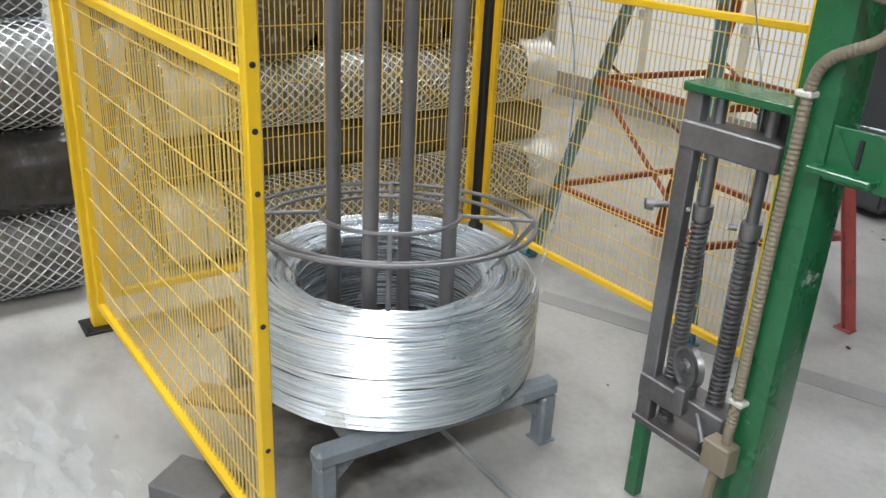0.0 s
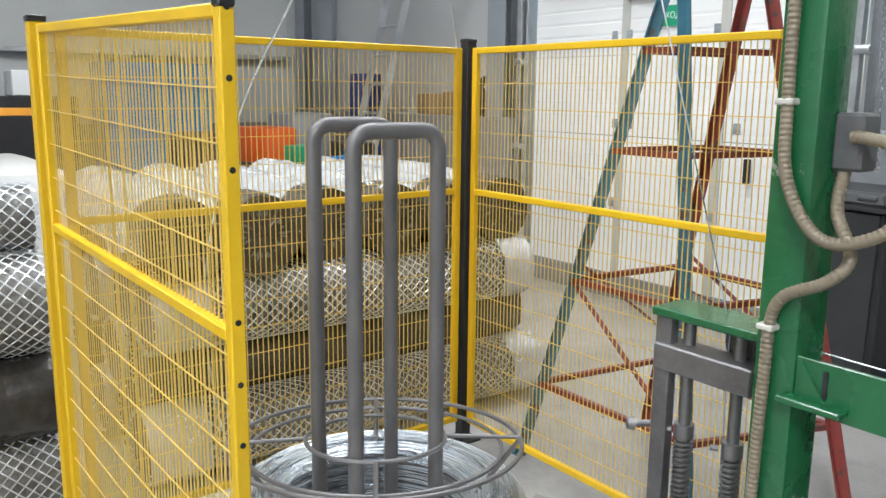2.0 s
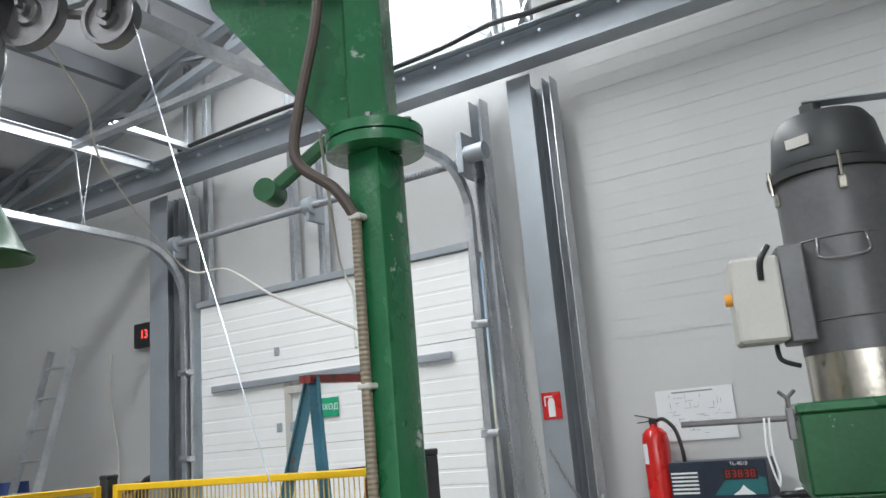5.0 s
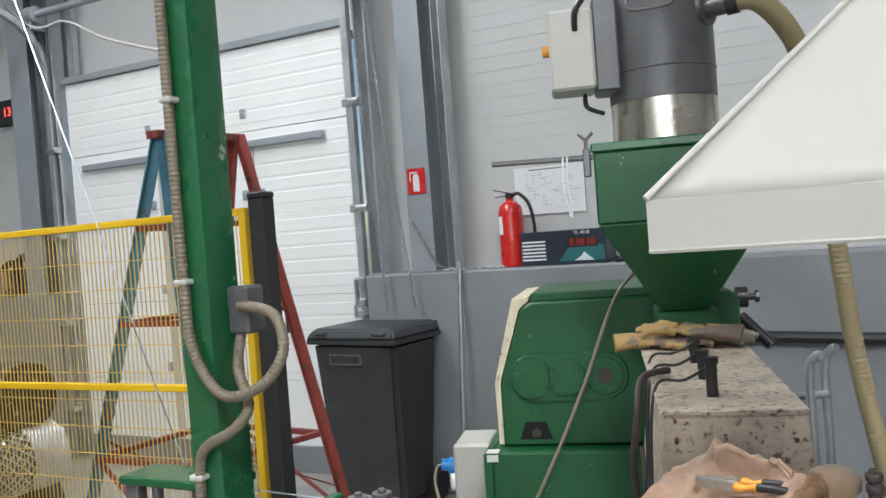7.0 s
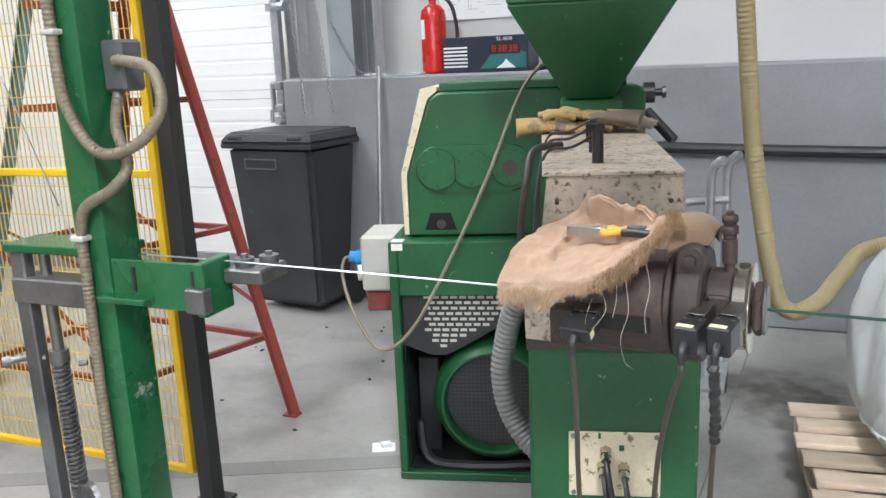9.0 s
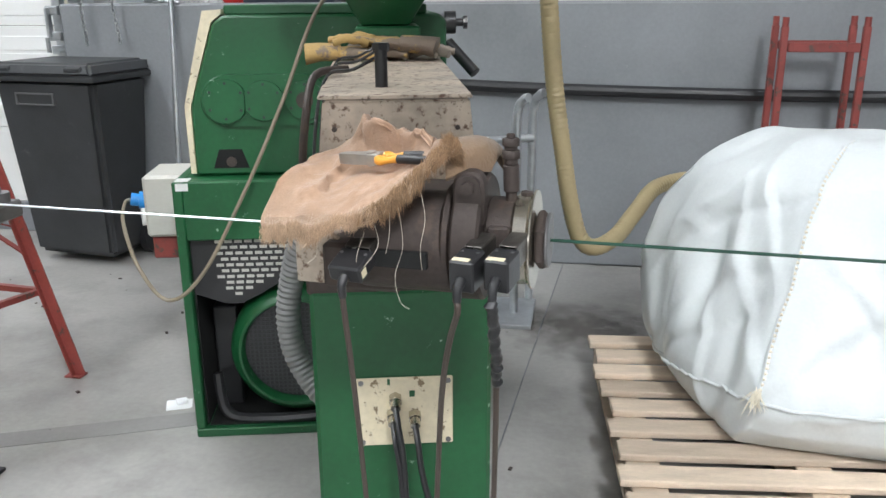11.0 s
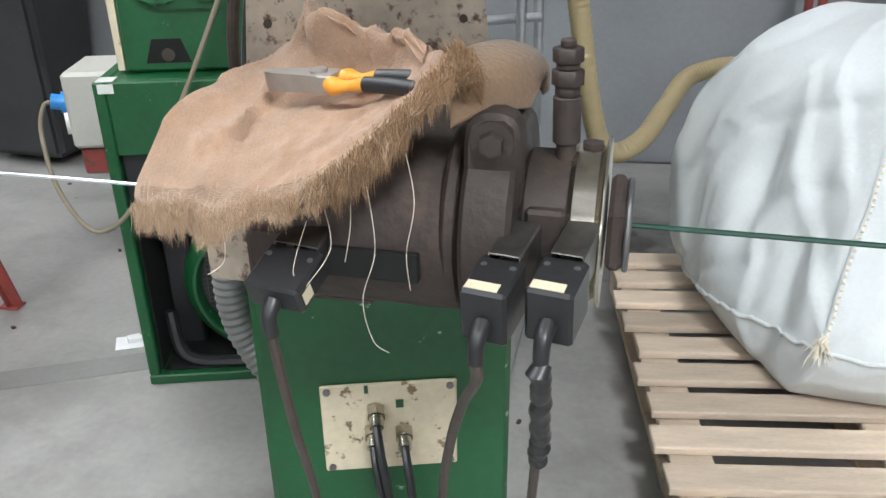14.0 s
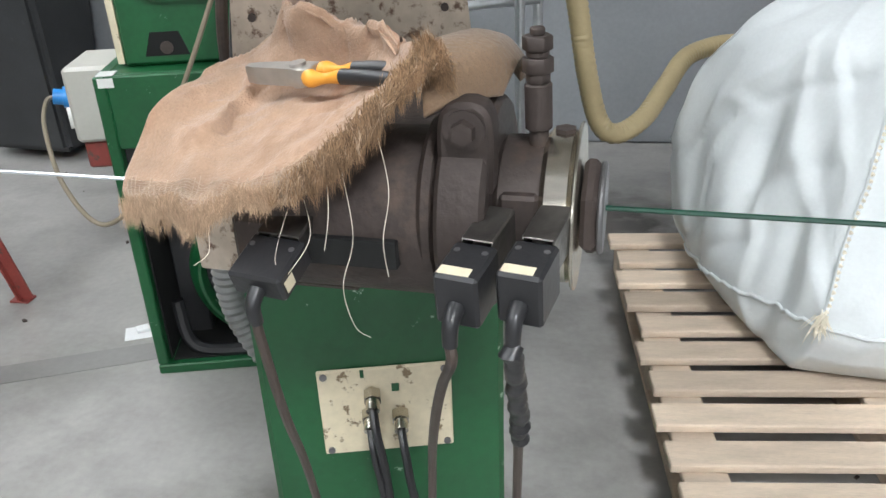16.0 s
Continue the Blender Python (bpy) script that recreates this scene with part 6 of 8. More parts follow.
def drape(ctrl, n, wrinkle, seedv):
    rows = [curve_pts(r, n) for r in ctrl]
    cols = [curve_pts(c, n) for c in zip(*rows)]
    bm = nb()
    g, laid = [], []
    for c in cols:
        line = []
        for p in c:
            q = p.copy()
            w = noise.noise(Vector((p.x * 19 + p.y * 9, p.y * 14, seedv))) * wrinkle * 0.36 + noise.noise(Vector((p.x * 48, p.y * 40, seedv + 3))) * wrinkle * 0.16 + noise.noise(Vector((p.x * 130, p.y * 130, seedv + 5))) * wrinkle * 0.035
            crease = max(0.0, 1 - abs(noise.noise(Vector((p.x * 9 - p.y * 13, p.x * 8 + p.y * 6, seedv + 9)))) * 12)
            w += crease ** 2 * wrinkle * 0.2
            for ax_, ay_, bx_, by_, hh, wa, wb_ in FOLDS:
                dx, dy = bx_ - ax_, by_ - ay_
                f = ((p.x - ax_) * dx + (p.y - ay_) * dy) / (dx * dx + dy * dy)
                if -0.25 < f < 1.25:
                    dist = ((p.x - ax_) * dy - (p.y - ay_) * dx) / math.hypot(dx, dy) + 0.003 * math.sin(9 * f)
                    fade = max(0.0, 1 - (2 * f - 1) ** 4 / 5)
                    w += hh * fade * wrinkle / 0.022 * math.exp(-(dist / (wa if dist > 0 else wb_)) ** 2)
            q.z += w
            q.y += 0.5 * w
            line.append(bm.verts.new(q))
        g.append(line)
        laid.append([v.co.copy() for v in line])
    for i in range(len(g) - 1):
        for k in range(len(g[0]) - 1):
            bm.faces.new((g[i][k], g[i + 1][k], g[i + 1][k + 1], g[i][k + 1]))
    return bm, laid


bm, grid = drape(CTRL, 16, 0.022, 1.0)
front_edge = [c[0].copy() for c in grid]
thicken(part("sheet", bm, M_CLOTH, cloth, smooth=80), 0.007)
FLAP = (((0.772, 1.38, 1.18), (0.79, 1.385, 1.19), (0.812, 1.41, 1.186), (0.826, 1.43, 1.182)),
        ((0.77, 1.395, 1.208), (0.794, 1.41, 1.214), (0.818, 1.43, 1.212), (0.834, 1.445, 1.199)),
        ((0.768, 1.43, 1.222), (0.796, 1.45, 1.226), (0.822, 1.465, 1.22), (0.838, 1.47, 1.204)),
        ((0.775, 1.49, 1.215), (0.8, 1.5, 1.218), (0.824, 1.505, 1.21), (0.838, 1.505, 1.194)),
        ((0.785, 1.54, 1.19), (0.805, 1.545, 1.19), (0.825, 1.54, 1.18), (0.837, 1.535, 1.168)))
bm, _ = drape(FLAP, 7, 0.004, 5.0)
thicken(part("flap", bm, M_FLAP, cloth, "scorched brown flap", smooth=80), 0.007)
rr = random.Random(11)


def strands(bm, pts, count, length, droop, spread, width, out=Vector((0, -1, 0)), lift=0.0):
    """Short tapered fibres along a line."""
    P = resample(pts, 0.004)
    for _ in range(count):
        p = P[rr.randrange(len(P))] + Vector((rr.uniform(-1, 1), rr.uniform(-1, 1), rr.uniform(-1, 1))) * spread
        L = length * rr.uniform(0.4, 1.25)
        d = (out * rr.uniform(0.2, 0.9) + Vector((rr.uniform(-0.7, 0.7), rr.uniform(-0.4, 0.4), lift + rr.uniform(-0.4, 0.2) - droop))).normalized()
        a, b, c = p, p + d * L * 0.5, p + d * L + Vector((0, 0, -droop * 0.3 * L))
        s = d.cross(Vector((0, 0, 1)))
        s = (s.normalized() if s.length > 1e-4 else Vector((1, 0, 0))) * width
        v = [bm.verts.new(q) for q in (a - s, a + s, b + s * 0.8, b - s * 0.8, c)]
        bm.faces.new(v[:4])
        bm.faces.new((v[3], v[2], v[4]))




def tufts(bm, pts, clumps, each, length, droop, out, wild=0.35):
    """Clumps of fine fibres that lean together and part at the tip."""
    P = resample(pts, 0.003)
    for _ in range(clumps):
        c = P[rr.randrange(len(P))] + Vector((rr.uniform(-1, 1), rr.uniform(-1, 1), rr.uniform(-1, 1))) * 0.0035
        d0 = (out * rr.uniform(0.3, 1.0) + Vector((rr.uniform(-wild, wild), rr.uniform(-wild, wild) * 0.6, rr.uniform(-wild, wild) * 0.6 - droop))).normalized()
        L0 = length * rr.uniform(0.45, 1.25)
        tip = c + d0 * L0
        curl = Vector((rr.uniform(-1, 1), rr.uniform(-1, 1), rr.uniform(-1, 1))) * L0 * 0.22
        for _ in range(each):
            a = c + Vector((rr.gauss(0, 1), rr.gauss(0, 1), rr.gauss(0, 1))) * 0.0032
            e = a.lerp(tip, rr.uniform(0.5, 1.1)) + Vector((rr.gauss(0, 1), rr.gauss(0, 1), rr.gauss(0, 1))) * 0.0016
            h = (a + e) / 2 + curl * 0.5
            s = (e - a).cross(Vector((0.3, 1, 0.2))).normalized() * rr.uniform(0.00014, 0.0003)
            v = [bm.verts.new(q) for q in (a - s, a + s, h + s * 0.8, h - s * 0.8, e)]
            bm.faces.new(v[:4])
            bm.faces.new((v[3], v[2], v[4]))


# woven hem: a grid of pale threads just above the frayed edge
bm = nb()
n0 = int(len(grid) * 0.56)
for k in range(2, n0, 1):
    c = [p + Vector((0, -0.0006, 0.0006)) for p in grid[k][:22]]
    tube(bm, c[:rr.randrange(12, 20)], 0.00045, 4)
for j in range(1, 17, 1):
    tube(bm, [grid[k][j] + Vector((0, -0.0007, 0.0006 + 0.0005 * ((k + j) % 2))) for k in range(2, n0)], 0.0004, 4)
part("woven_hem", bm, M_HEM, cloth, "pale open-weave hem", smooth=60)["kind"] = "stuff"
bm = nb()
hem_edge = front_edge[:int(len(front_edge) * 0.62)]
strands(bm, hem_edge, 500, 0.014, 1.1, 0.0025, 0.0002)
for a, b, n, ln in ((0.0, 0.3, 110, 0.019), (0.12, 0.42, 80, 0.022), (0.35, 0.75, 120, 0.013), (0.6, 1.0, 120, 0.011)):
    i0, i1 = int(a * len(hem_edge)), max(int(b * len(hem_edge)), int(a * len(hem_edge)) + 3)
    tufts(bm, hem_edge[i0:i1], n, 26, ln, 1.3, Vector((-0.05, -0.25, 0)))
part("fringe", bm, M_FRINGEL, cloth, "pale frayed hem", smooth=0)["kind"] = "stuff"
# frayed felt edge: a rolled brown core carrying uneven tufts
k0 = int(len(front_edge) * 0.46)
ridge = [q + Vector((0, -0.003, 0.003)) for q in front_edge[k0:]] + curve_pts([front_edge[-1], (0.782, 1.378, 1.226), (0.784, 1.39, 1.216), (0.782, 1.405, 1.2)], 8)
roll = resample(ridge, 0.003)
roll = [p + Vector((0, 0.004, -0.004)) + 0.003 * Vector((noise.noise(p * 60), noise.noise(p * 70 + Vector((3, 0, 0))), noise.noise(p * 66 + Vector((0, 5, 0))))) for p in roll]
bm = nb()
tube(bm, roll, lambda t: 0.0062 + 0.003 * math.sin(23 * t) * math.sin(7 * t + 1), 10)
part("frayed_core", bm, M_FLAP, cloth, "matted brown felt edge", smooth=70)
bm = nb()
nr = len(ridge)
for a, b, n, ln, dr, o in ((0.0, 0.45, 70, 0.02, 1.5, (-0.1, -0.3, 0)), (0.1, 0.4, 60, 0.03, 1.6, (0.0, -0.25, 0)), (0.2, 0.75, 70, 0.013, 0.7, (-0.3, -0.7, 0)),
                           (0.35, 0.6, 40, 0.024, 1.2, (0.1, -0.5, 0)), (0.5, 0.9, 60, 0.013, 0.3, (0.35, -0.6, 0)), (0.62, 0.86, 46, 0.02, -0.8, (-0.3, -0.2, 0.35)),
                           (0.72, 1.0, 70, 0.014, 0.2, (0.1, -0.6, 0.1)), (0.85, 1.0, 40, 0.02, 0.8, (0.4, -0.4, 0))):
    tufts(bm, ridge[int(a * nr):max(int(b * nr), int(a * nr) + 3)], int(n * 1.3), 26, ln * 0.9, dr, Vector(o))
part("frayed_ridge", bm, M_FRINGE, cloth, "thick brown frayed fibres", smooth=0)["kind"] = "stuff"
bm = nb()
tufts(bm, ridge[:int(nr * 0.8)], 60, 12, 0.015, 0.9, Vector((-0.1, -0.6, 0)))
tufts(bm, ridge[int(nr * 0.55):], 30, 8, 0.018, -0.4, Vector((-0.2, -0.3, 0.2)))
part("loose_fibre", bm, M_FRINGEL, cloth, "pale loose fibres in the frayed edge", smooth=0)["kind"] = "stuff"
for a in (((0.715, 1.35, 1.15), (0.722, 1.34, 1.1), (0.712, 1.335, 1.06), (0.718, 1.335, 1.025), (0.73, 1.335, 1.015)),
          ((0.74, 1.36, 1.18), (0.752, 1.34, 1.14), (0.746, 1.336, 1.1), (0.748, 1.336, 1.07)),
          ((0.665, 1.36, 1.11), (0.66, 1.335, 1.08), (0.67, 1.332, 1.065), (0.65, 1.33, 1.055), (0.642, 1.33, 1.053)),
          ((0.68, 1.36, 1.12), (0.69, 1.335, 1.1), (0.67, 1.33, 1.07)),
          ((0.6, 1.355, 1.1), (0.602, 1.345, 1.08), (0.59, 1.34, 1.07)),
          ((0.7, 1.36, 1.15), (0.705, 1.34, 1.12), (0.7, 1.336, 1.09))):
    bm = nb()
    tube(bm, curve_pts(a, 8), 0.0003, 4)
    part("loose_thread", bm, M_CORD, cloth, "loose pale thread")
# pliers on the cloth
pl = thing("pliers", (0.65, 1.49, 1.18), "combination pliers with orange grips lying on the cloth", "pliers")
PM = Matrix.Translation((0.601, 1.478, 1.187)) @ pose(0, 0, 0, 0, -4.5, -20) @ pose(0, 0, 0, 6, 0, 0) @ Matrix.Diagonal((1.03, 0.85, 1.7, 1))
bm = nb()
prism(bm, [(0, -0.005), (0.012, -0.008), (0.045, -0.011), (0.06, -0.013), (0.07, -0.012), (0.07, 0.012), (0.058, 0.013), (0.045, 0.011), (0.012, 0.008), (0, 0.005)], 0.009, PM @ Matrix.Translation((0, 0, -0.0045)), 0.001)
rod(bm, PM @ Vector((0.054, 0, -0.006)), PM @ Vector((0.054, 0, 0.006)), 0.0075, seg=16)
part("jaw_head", bm, M_JAW, pl, "bare steel jaws")
for s in (-1, 1):
    bm = nb()
    tube(bm, curve_pts([PM @ Vector((0.066, s * 0.006, 0)), PM @ Vector((0.073, s * 0.012, 0)), PM @ Vector((0.08, s * 0.0125, 0)), PM @ Vector((0.09, s * 0.0095, 0)), PM @ Vector((0.104, s * 0.0105, 0.001))], 6), lambda t: 0.0058 + 0.0022 * math.sin(7.2 * t - 0.4) * (1 - t * 0.6), 12)
    part("grip", bm, M_ORANGE, pl, "orange plastic grip")
    bm = nb()
    tube(bm, curve_pts([PM @ Vector((0.103, s * 0.0105, 0.001)), PM @ Vector((0.13, s * 0.012, 0.001)), PM @ Vector((0.15, s * 0.012, 0.0))], 5), 0.0066, 12)
    part("grip_end", bm, M_BLACKPL, pl, "black grip end")

# gloves on the barrel cover


def glove(m, material, label):
    g = thing("work_glove", m.translation, label, "glove", "gloves")
    m = m @ Matrix.Diagonal((1.05, 1.15, 0.62, 1))
    bm = nb()
    bmesh.ops.create_uvsphere(bm, u_segments=24, v_segments=14, radius=1, matrix=m @ Matrix.Translation((0, 0, 0.022)) @ Matrix.Diagonal((0.062, 0.05, 0.022, 1)))
    for k, (a, L) in enumerate(((-22, 0.085), (-8, 0.1), (6, 0.098), (20, 0.08))):
        y = -0.032 + 0.021 * k
        d = Vector((math.cos(radians(a)), math.sin(radians(a)), 0))
        s = Vector((0.045, y, 0.02))
        tube(bm, [m @ p for p in curve_pts([s, s + d * L * 0.5 + Vector((0, 0, 0.006)), s + d * L + Vector((0, 0, -0.008))], 5)], lambda t: 0.0125 - 0.004 * t * t, 10)
    tube(bm, [m @ p for p in curve_pts([Vector((0.0, -0.045, 0.018)), Vector((0.03, -0.07, 0.016)), Vector((0.055, -0.075, 0.012))], 5)], 0.012, 10)
    tube(bm, [m @ Vector(p) for p in ((-0.03, 0, 0.024), (-0.08, 0, 0.022), (-0.115, 0, 0.016))], lambda t: 0.046 + 0.006 * t, 18, flat=0.45)
    for v in bm.verts:
        v.co += Vector((0.4, 0.3, 1)) * (0.007 * noise.noise(v.co * 38) + 0.003 * noise.noise(v.co * 110))
    part("shell", bm, material, g, smooth=80)
    return g


glove(EX @ pose(0.03, 0.78, 1.262, 0, 0, 5), M_YGLOVE, "dirty yellow leather work glove lying on the barrel")
glove(EX @ pose(0.14, 0.83, 1.262, 0, 0, -20), M_GGLOVE, "dirty grey work glove lying on the barrel")
glove(EX @ pose(0.12, 0.76, 1.285, 0, -5, 168), M_YGLOVE, "dirty yellow leather work glove lying on the barrel")

# ---- wheeled bin ----
BM = pose(-1.78, 4.415, 0, 0, 0, -7) @ Matrix.Diagonal((1.1, 0.74, 1.05, 1))
wb = thing("wheeled_bin", (-1.78, 4.33, 0), "dark grey plastic wheeled refuse bin with a closed lid", "waste bin")
bm = nb()
frustum(bm, (-0.235, -0.22, 0.235, 0.2, 0.05), (-0.285, -0.31, 0.285, 0.3, 0.97), BM)
bmesh.ops.bevel(bm, geom=list(bm.edges), offset=0.03, segments=3, affect="EDGES")
part("body", bm, M_BIN, wb)
bm = nb()
box(bm, -0.305, -0.335, 0.955, 0.305, 0.31, 0.985, 0.01, BM, 2)
part("rim", bm, M_BIN, wb)
bm = nb()
frustum(bm, (-0.31, -0.36, 0.31, 0.32, 0.986), (-0.27, -0.3, 0.27, 0.3, 1.045), BM)
bmesh.ops.bevel(bm, geom=list(bm.edges), offset=0.015, segments=3, affect="EDGES")
part("lid", bm, M_BIN, wb)
for x in (-0.2, 0.2):
    bm = nb()
    box(bm, x - 0.05, -0.345, 1.0, x + 0.05, -0.29, 1.03, 0.01, BM)
    part("lid_grip", bm, M_BIN, wb)
bm = nb()
tube(bm, [BM @ Vector(p) for p in ((-0.25, 0.33, 1.0), (-0.25, 0.37, 1.02), (0.25, 0.37, 1.02), (0.25, 0.33, 1.0))], 0.013, 10)
part("handle", bm, M_BIN, wb)
for x in (-0.25, 0.25):
    bm = nb()
    rod(bm, BM @ Vector((x - 0.02, 0.22, 0.1)), BM @ Vector((x + 0.02, 0.22, 0.1)), 0.1, seg=24)
    part("wheel", bm, M_BLACKPL, wb)
bm = nb()
for a in ((-0.11, 0.84, -0.1, 0.9), (0.1, 0.84, 0.11, 0.9), (-0.1, 0.892, 0.1, 0.9), (-0.1, 0.84, 0.1, 0.846)):
    box(bm, a[0] - 0.05, -0.312, a[1] + 0.0, a[2] - 0.05, -0.294, a[3], 0, BM)
part("label_frame", bm, M_GREY, wb, "scuffed remains of a sticker")

# ---- things on the plinth ----
fe = thing("fire_extinguisher", (-1.02, 4.83, 1.38), "red powder fire extinguisher standing on the plinth", "fire extinguisher")
bm = nb()
FE = Matrix.Translation((-1.0, 4.83, 1.381))
lathe(bm, [(0, 0), (0.066, 0), (0.075, 0.012), (0.075, 0.33), (0.068, 0.365), (0.045, 0.39), (0.022, 0.4), (0.02, 0.42), (0, 0.42)], FE, 32)
bmesh.ops.remove_doubles(bm, verts=bm.verts, dist=1e-5)
part("cylinder", bm, M_RED, fe)
bm = nb()
box(bm, -0.02, -0.02, 0.415, 0.02, 0.02, 0.45, 0.004, FE)
bar(bm, (0.0, 0, 0.45), (-0.1, -0.01, 0.475), 0.02, 0.006, FE)
bar(bm, (0.0, 0, 0.435), (-0.09, -0.01, 0.43), 0.018, 0.006, FE)
part("valve_lever", bm, M_BLACKPL, fe, "black valve and lever")
bm = nb()
tube(bm, curve_pts([FE @ Vector(p) for p in ((0.02, 0, 0.435), (0.07, -0.02, 0.44), (0.13, -0.03, 0.38), (0.155, -0.03, 0.28), (0.16, -0.03, 0.2))], 8), 0.011, 10)
part("hose", bm, M_BLACKPL, fe, "black discharge hose")
bm = nb()
lathe(bm, [(0.0755, 0.2), (0.0755, 0.31)], FE @ pose(0, 0, 0, 0, 0, 0), 32)
for f in [f for f in bm.faces if not (-0.25 < math.atan2((f.calc_center_median() - FE.translation).x, -(f.calc_center_median() - FE.translation).y) + 0.75 < 0.45)]:
    bm.faces.remove(f)
part("label", bm, M_PAPER, fe, "white label")
ct = thing("carton", (-0.66, 4.83, 1.38), "dark blue tool carton with a teal print lying on the plinth", "carton")
bm = nb()
KM = pose(-0.66, 4.84, 1.381, 0, 0, -4)
box(bm, -0.26, -0.09, 0, 0.27, 0.09, 0.2, 0.003, KM)
part("box", bm, mat("dark_carton", (0.02, 0.03, 0.05), 0.4, 0, 0.2, 8, 0.03), ct)
bm = nb()
for k in range(6):
    box(bm, -0.25, -0.0925, 0.03 + 0.021 * k, -0.1, -0.0905, 0.04 + 0.021 * k, 0, KM)
part("spec_bar", bm, M_PAPER, ct, "pale lines of small print")
bm = nb()
prism(bm, [(-0.02, 0.02), (0.26, 0.02), (0.26, 0.1), (0.1, 0.16)], 0.0015, KM @ Matrix.Translation((0, -0.0905, 0)) @ pose(0, 0, 0, 90, 0, 0))
part("print_band", bm, M_PCB, ct, "teal printed band")
bm = nb()
box(bm, 0.04, -0.0935, 0.098, 0.225, -0.0925, 0.156, 0, KM)
part("display_panel", bm, M_BLACKPL, ct, "dark printed display panel")
bm = nb()
for k in range(5):
    x = 0.055 + 0.033 * k
    for a in ((0, 0.11, 0.004, 0.146), (0.018, 0.11, 0.022, 0.146), (0.004, 0.11, 0.018, 0.114), (0.004, 0.142, 0.018, 0.146), (0.004, 0.126, 0.018, 0.13))[(k % 2):]:
        box(bm, x + a[0], -0.0945, a[1], x + a[2], -0.0936, a[3], 0, KM)
part("display_print", bm, M_RED, ct, "red printed digit strokes")
writing("model_text", "TL-4018", 0.028, KM @ Matrix.Translation((0.13, -0.0945, 0.18)) @ pose(0, 0, 0, 90, 0, 0), M_PAPER, ct)
bm = nb()
prism(bm, [(0.08, 0.02), (0.2, 0.02), (0.16, 0.05), (0.14, 0.07), (0.12, 0.045)], 0.002, KM @ Matrix.Translation((0, -0.093, 0)) @ pose(0, 0, 0, 90, 0, 0))
part("print_mark", bm, M_PAPER, ct)
bm = nb()
box(bm, -0.02, -0.08, 0, 0.14, 0.07, 0.03, 0.006, pose(-0.28, 4.86, 1.381, 0, 0, 10))
solo("paper_pad", bm, M_PAPER, "white paper pad lying on the plinth", "paper pad")
bm = nb()
tube(bm, curve_pts([(-0.35, 4.72, 1.396), (-0.3, 4.69, 1.4), (-0.22, 4.7, 1.4), (-0.14, 4.73, 1.396), (-0.08, 4.72, 1.394)], 6), lambda t: 0.012 + 0.014 * math.sin(3.1 * t) * (0.7 + 0.3 * math.sin(14 * t)), 10)
solo("dark_rag", bm, M_BLACKPL, "crumpled black rag on the plinth edge", "rag")
sg = thing("wall_sign", (-1.57, 4.69, 1.95), "red fire-extinguisher sign on the column", "sign")
bm = nb()
box(bm, -0.062, -0.006, -0.08, 0.062, 0.0, 0.08, 0.001, pose(-1.56, 4.696, 1.955))
part("plate", bm, M_RED, sg)
bm = nb()
SM = pose(-1.56, 4.69, 1.955)
box(bm, -0.022, -0.0018, -0.065, 0.022, -0.0002, 0.025, 0.0005, SM)
prism(bm, [(-0.022, 0.025), (0.022, 0.025), (0.012, 0.045), (-0.012, 0.045)], 0.0014, SM @ pose(0, 0, 0, 90, 0, 0))
box(bm, -0.045, -0.0018, 0.05, 0.01, -0.0002, 0.058, 0, SM)
box(bm, -0.045, -0.0018, 0.0, -0.036, -0.0002, 0.058, 0, SM)
part("pictogram", bm, M_PAPER, sg, "white extinguisher pictogram")
pp = thing("wall_drawing", (-0.8, 4.99, 1.85), "white sheet with a technical drawing on the wall", "paper sheet")
bm = nb()
box(bm, -1.02, 4.989, 1.69, -0.57, 4.993, 1.985, 0)
part("sheet", bm, M_PAPER, pp)
rr2 = random.Random(8)
bm = nb()
for k in range(46):
    x, z = rr2.uniform(-0.97, -0.63), rr2.uniform(1.72, 1.94)
    if rr2.random() < 0.5:
        box(bm, x, 4.987, z, x + rr2.uniform(0.01, 0.06), 4.9885, z + 0.002)
    else:
        box(bm, x, 4.987, z, x + 0.002, 4.9885, z + rr2.uniform(0.01, 0.04))
box(bm, -0.92, 4.987, 1.962, -0.68, 4.9885, 1.97)
part("drawing_lines", bm, M_INK, pp)["kind"] = "stuff"
bm = nb()
rod(bm, (-1.28, 4.64, 1.44), (-1.3, 4.52, 0.0), 0.014, seg=12)
solo("leaning_pipe", bm, M_GALV, "thin grey pipe leaning on the plinth", "pipe")
bm = nb()
rod(bm, (-1.0, 4.5, 0.5), (-0.98, 4.5, 0.0), 0.02, seg=10)
solo("rusty_stake", bm, M_REDW, "short rusty stake standing behind the extruder", "stake")
bm = nb()
tube(bm, curve_pts([(0.2, 4.63, 0.97), (1.0, 4.628, 0.945), (2.2, 4.628, 0.93), (4.0, 4.628, 0.94), (6.9, 4.628, 0.94)], 8), 0.03, 10)
solo("wall_pipe", bm, M_BLACKP, "black insulated pipe along the plinth wall", "pipe")

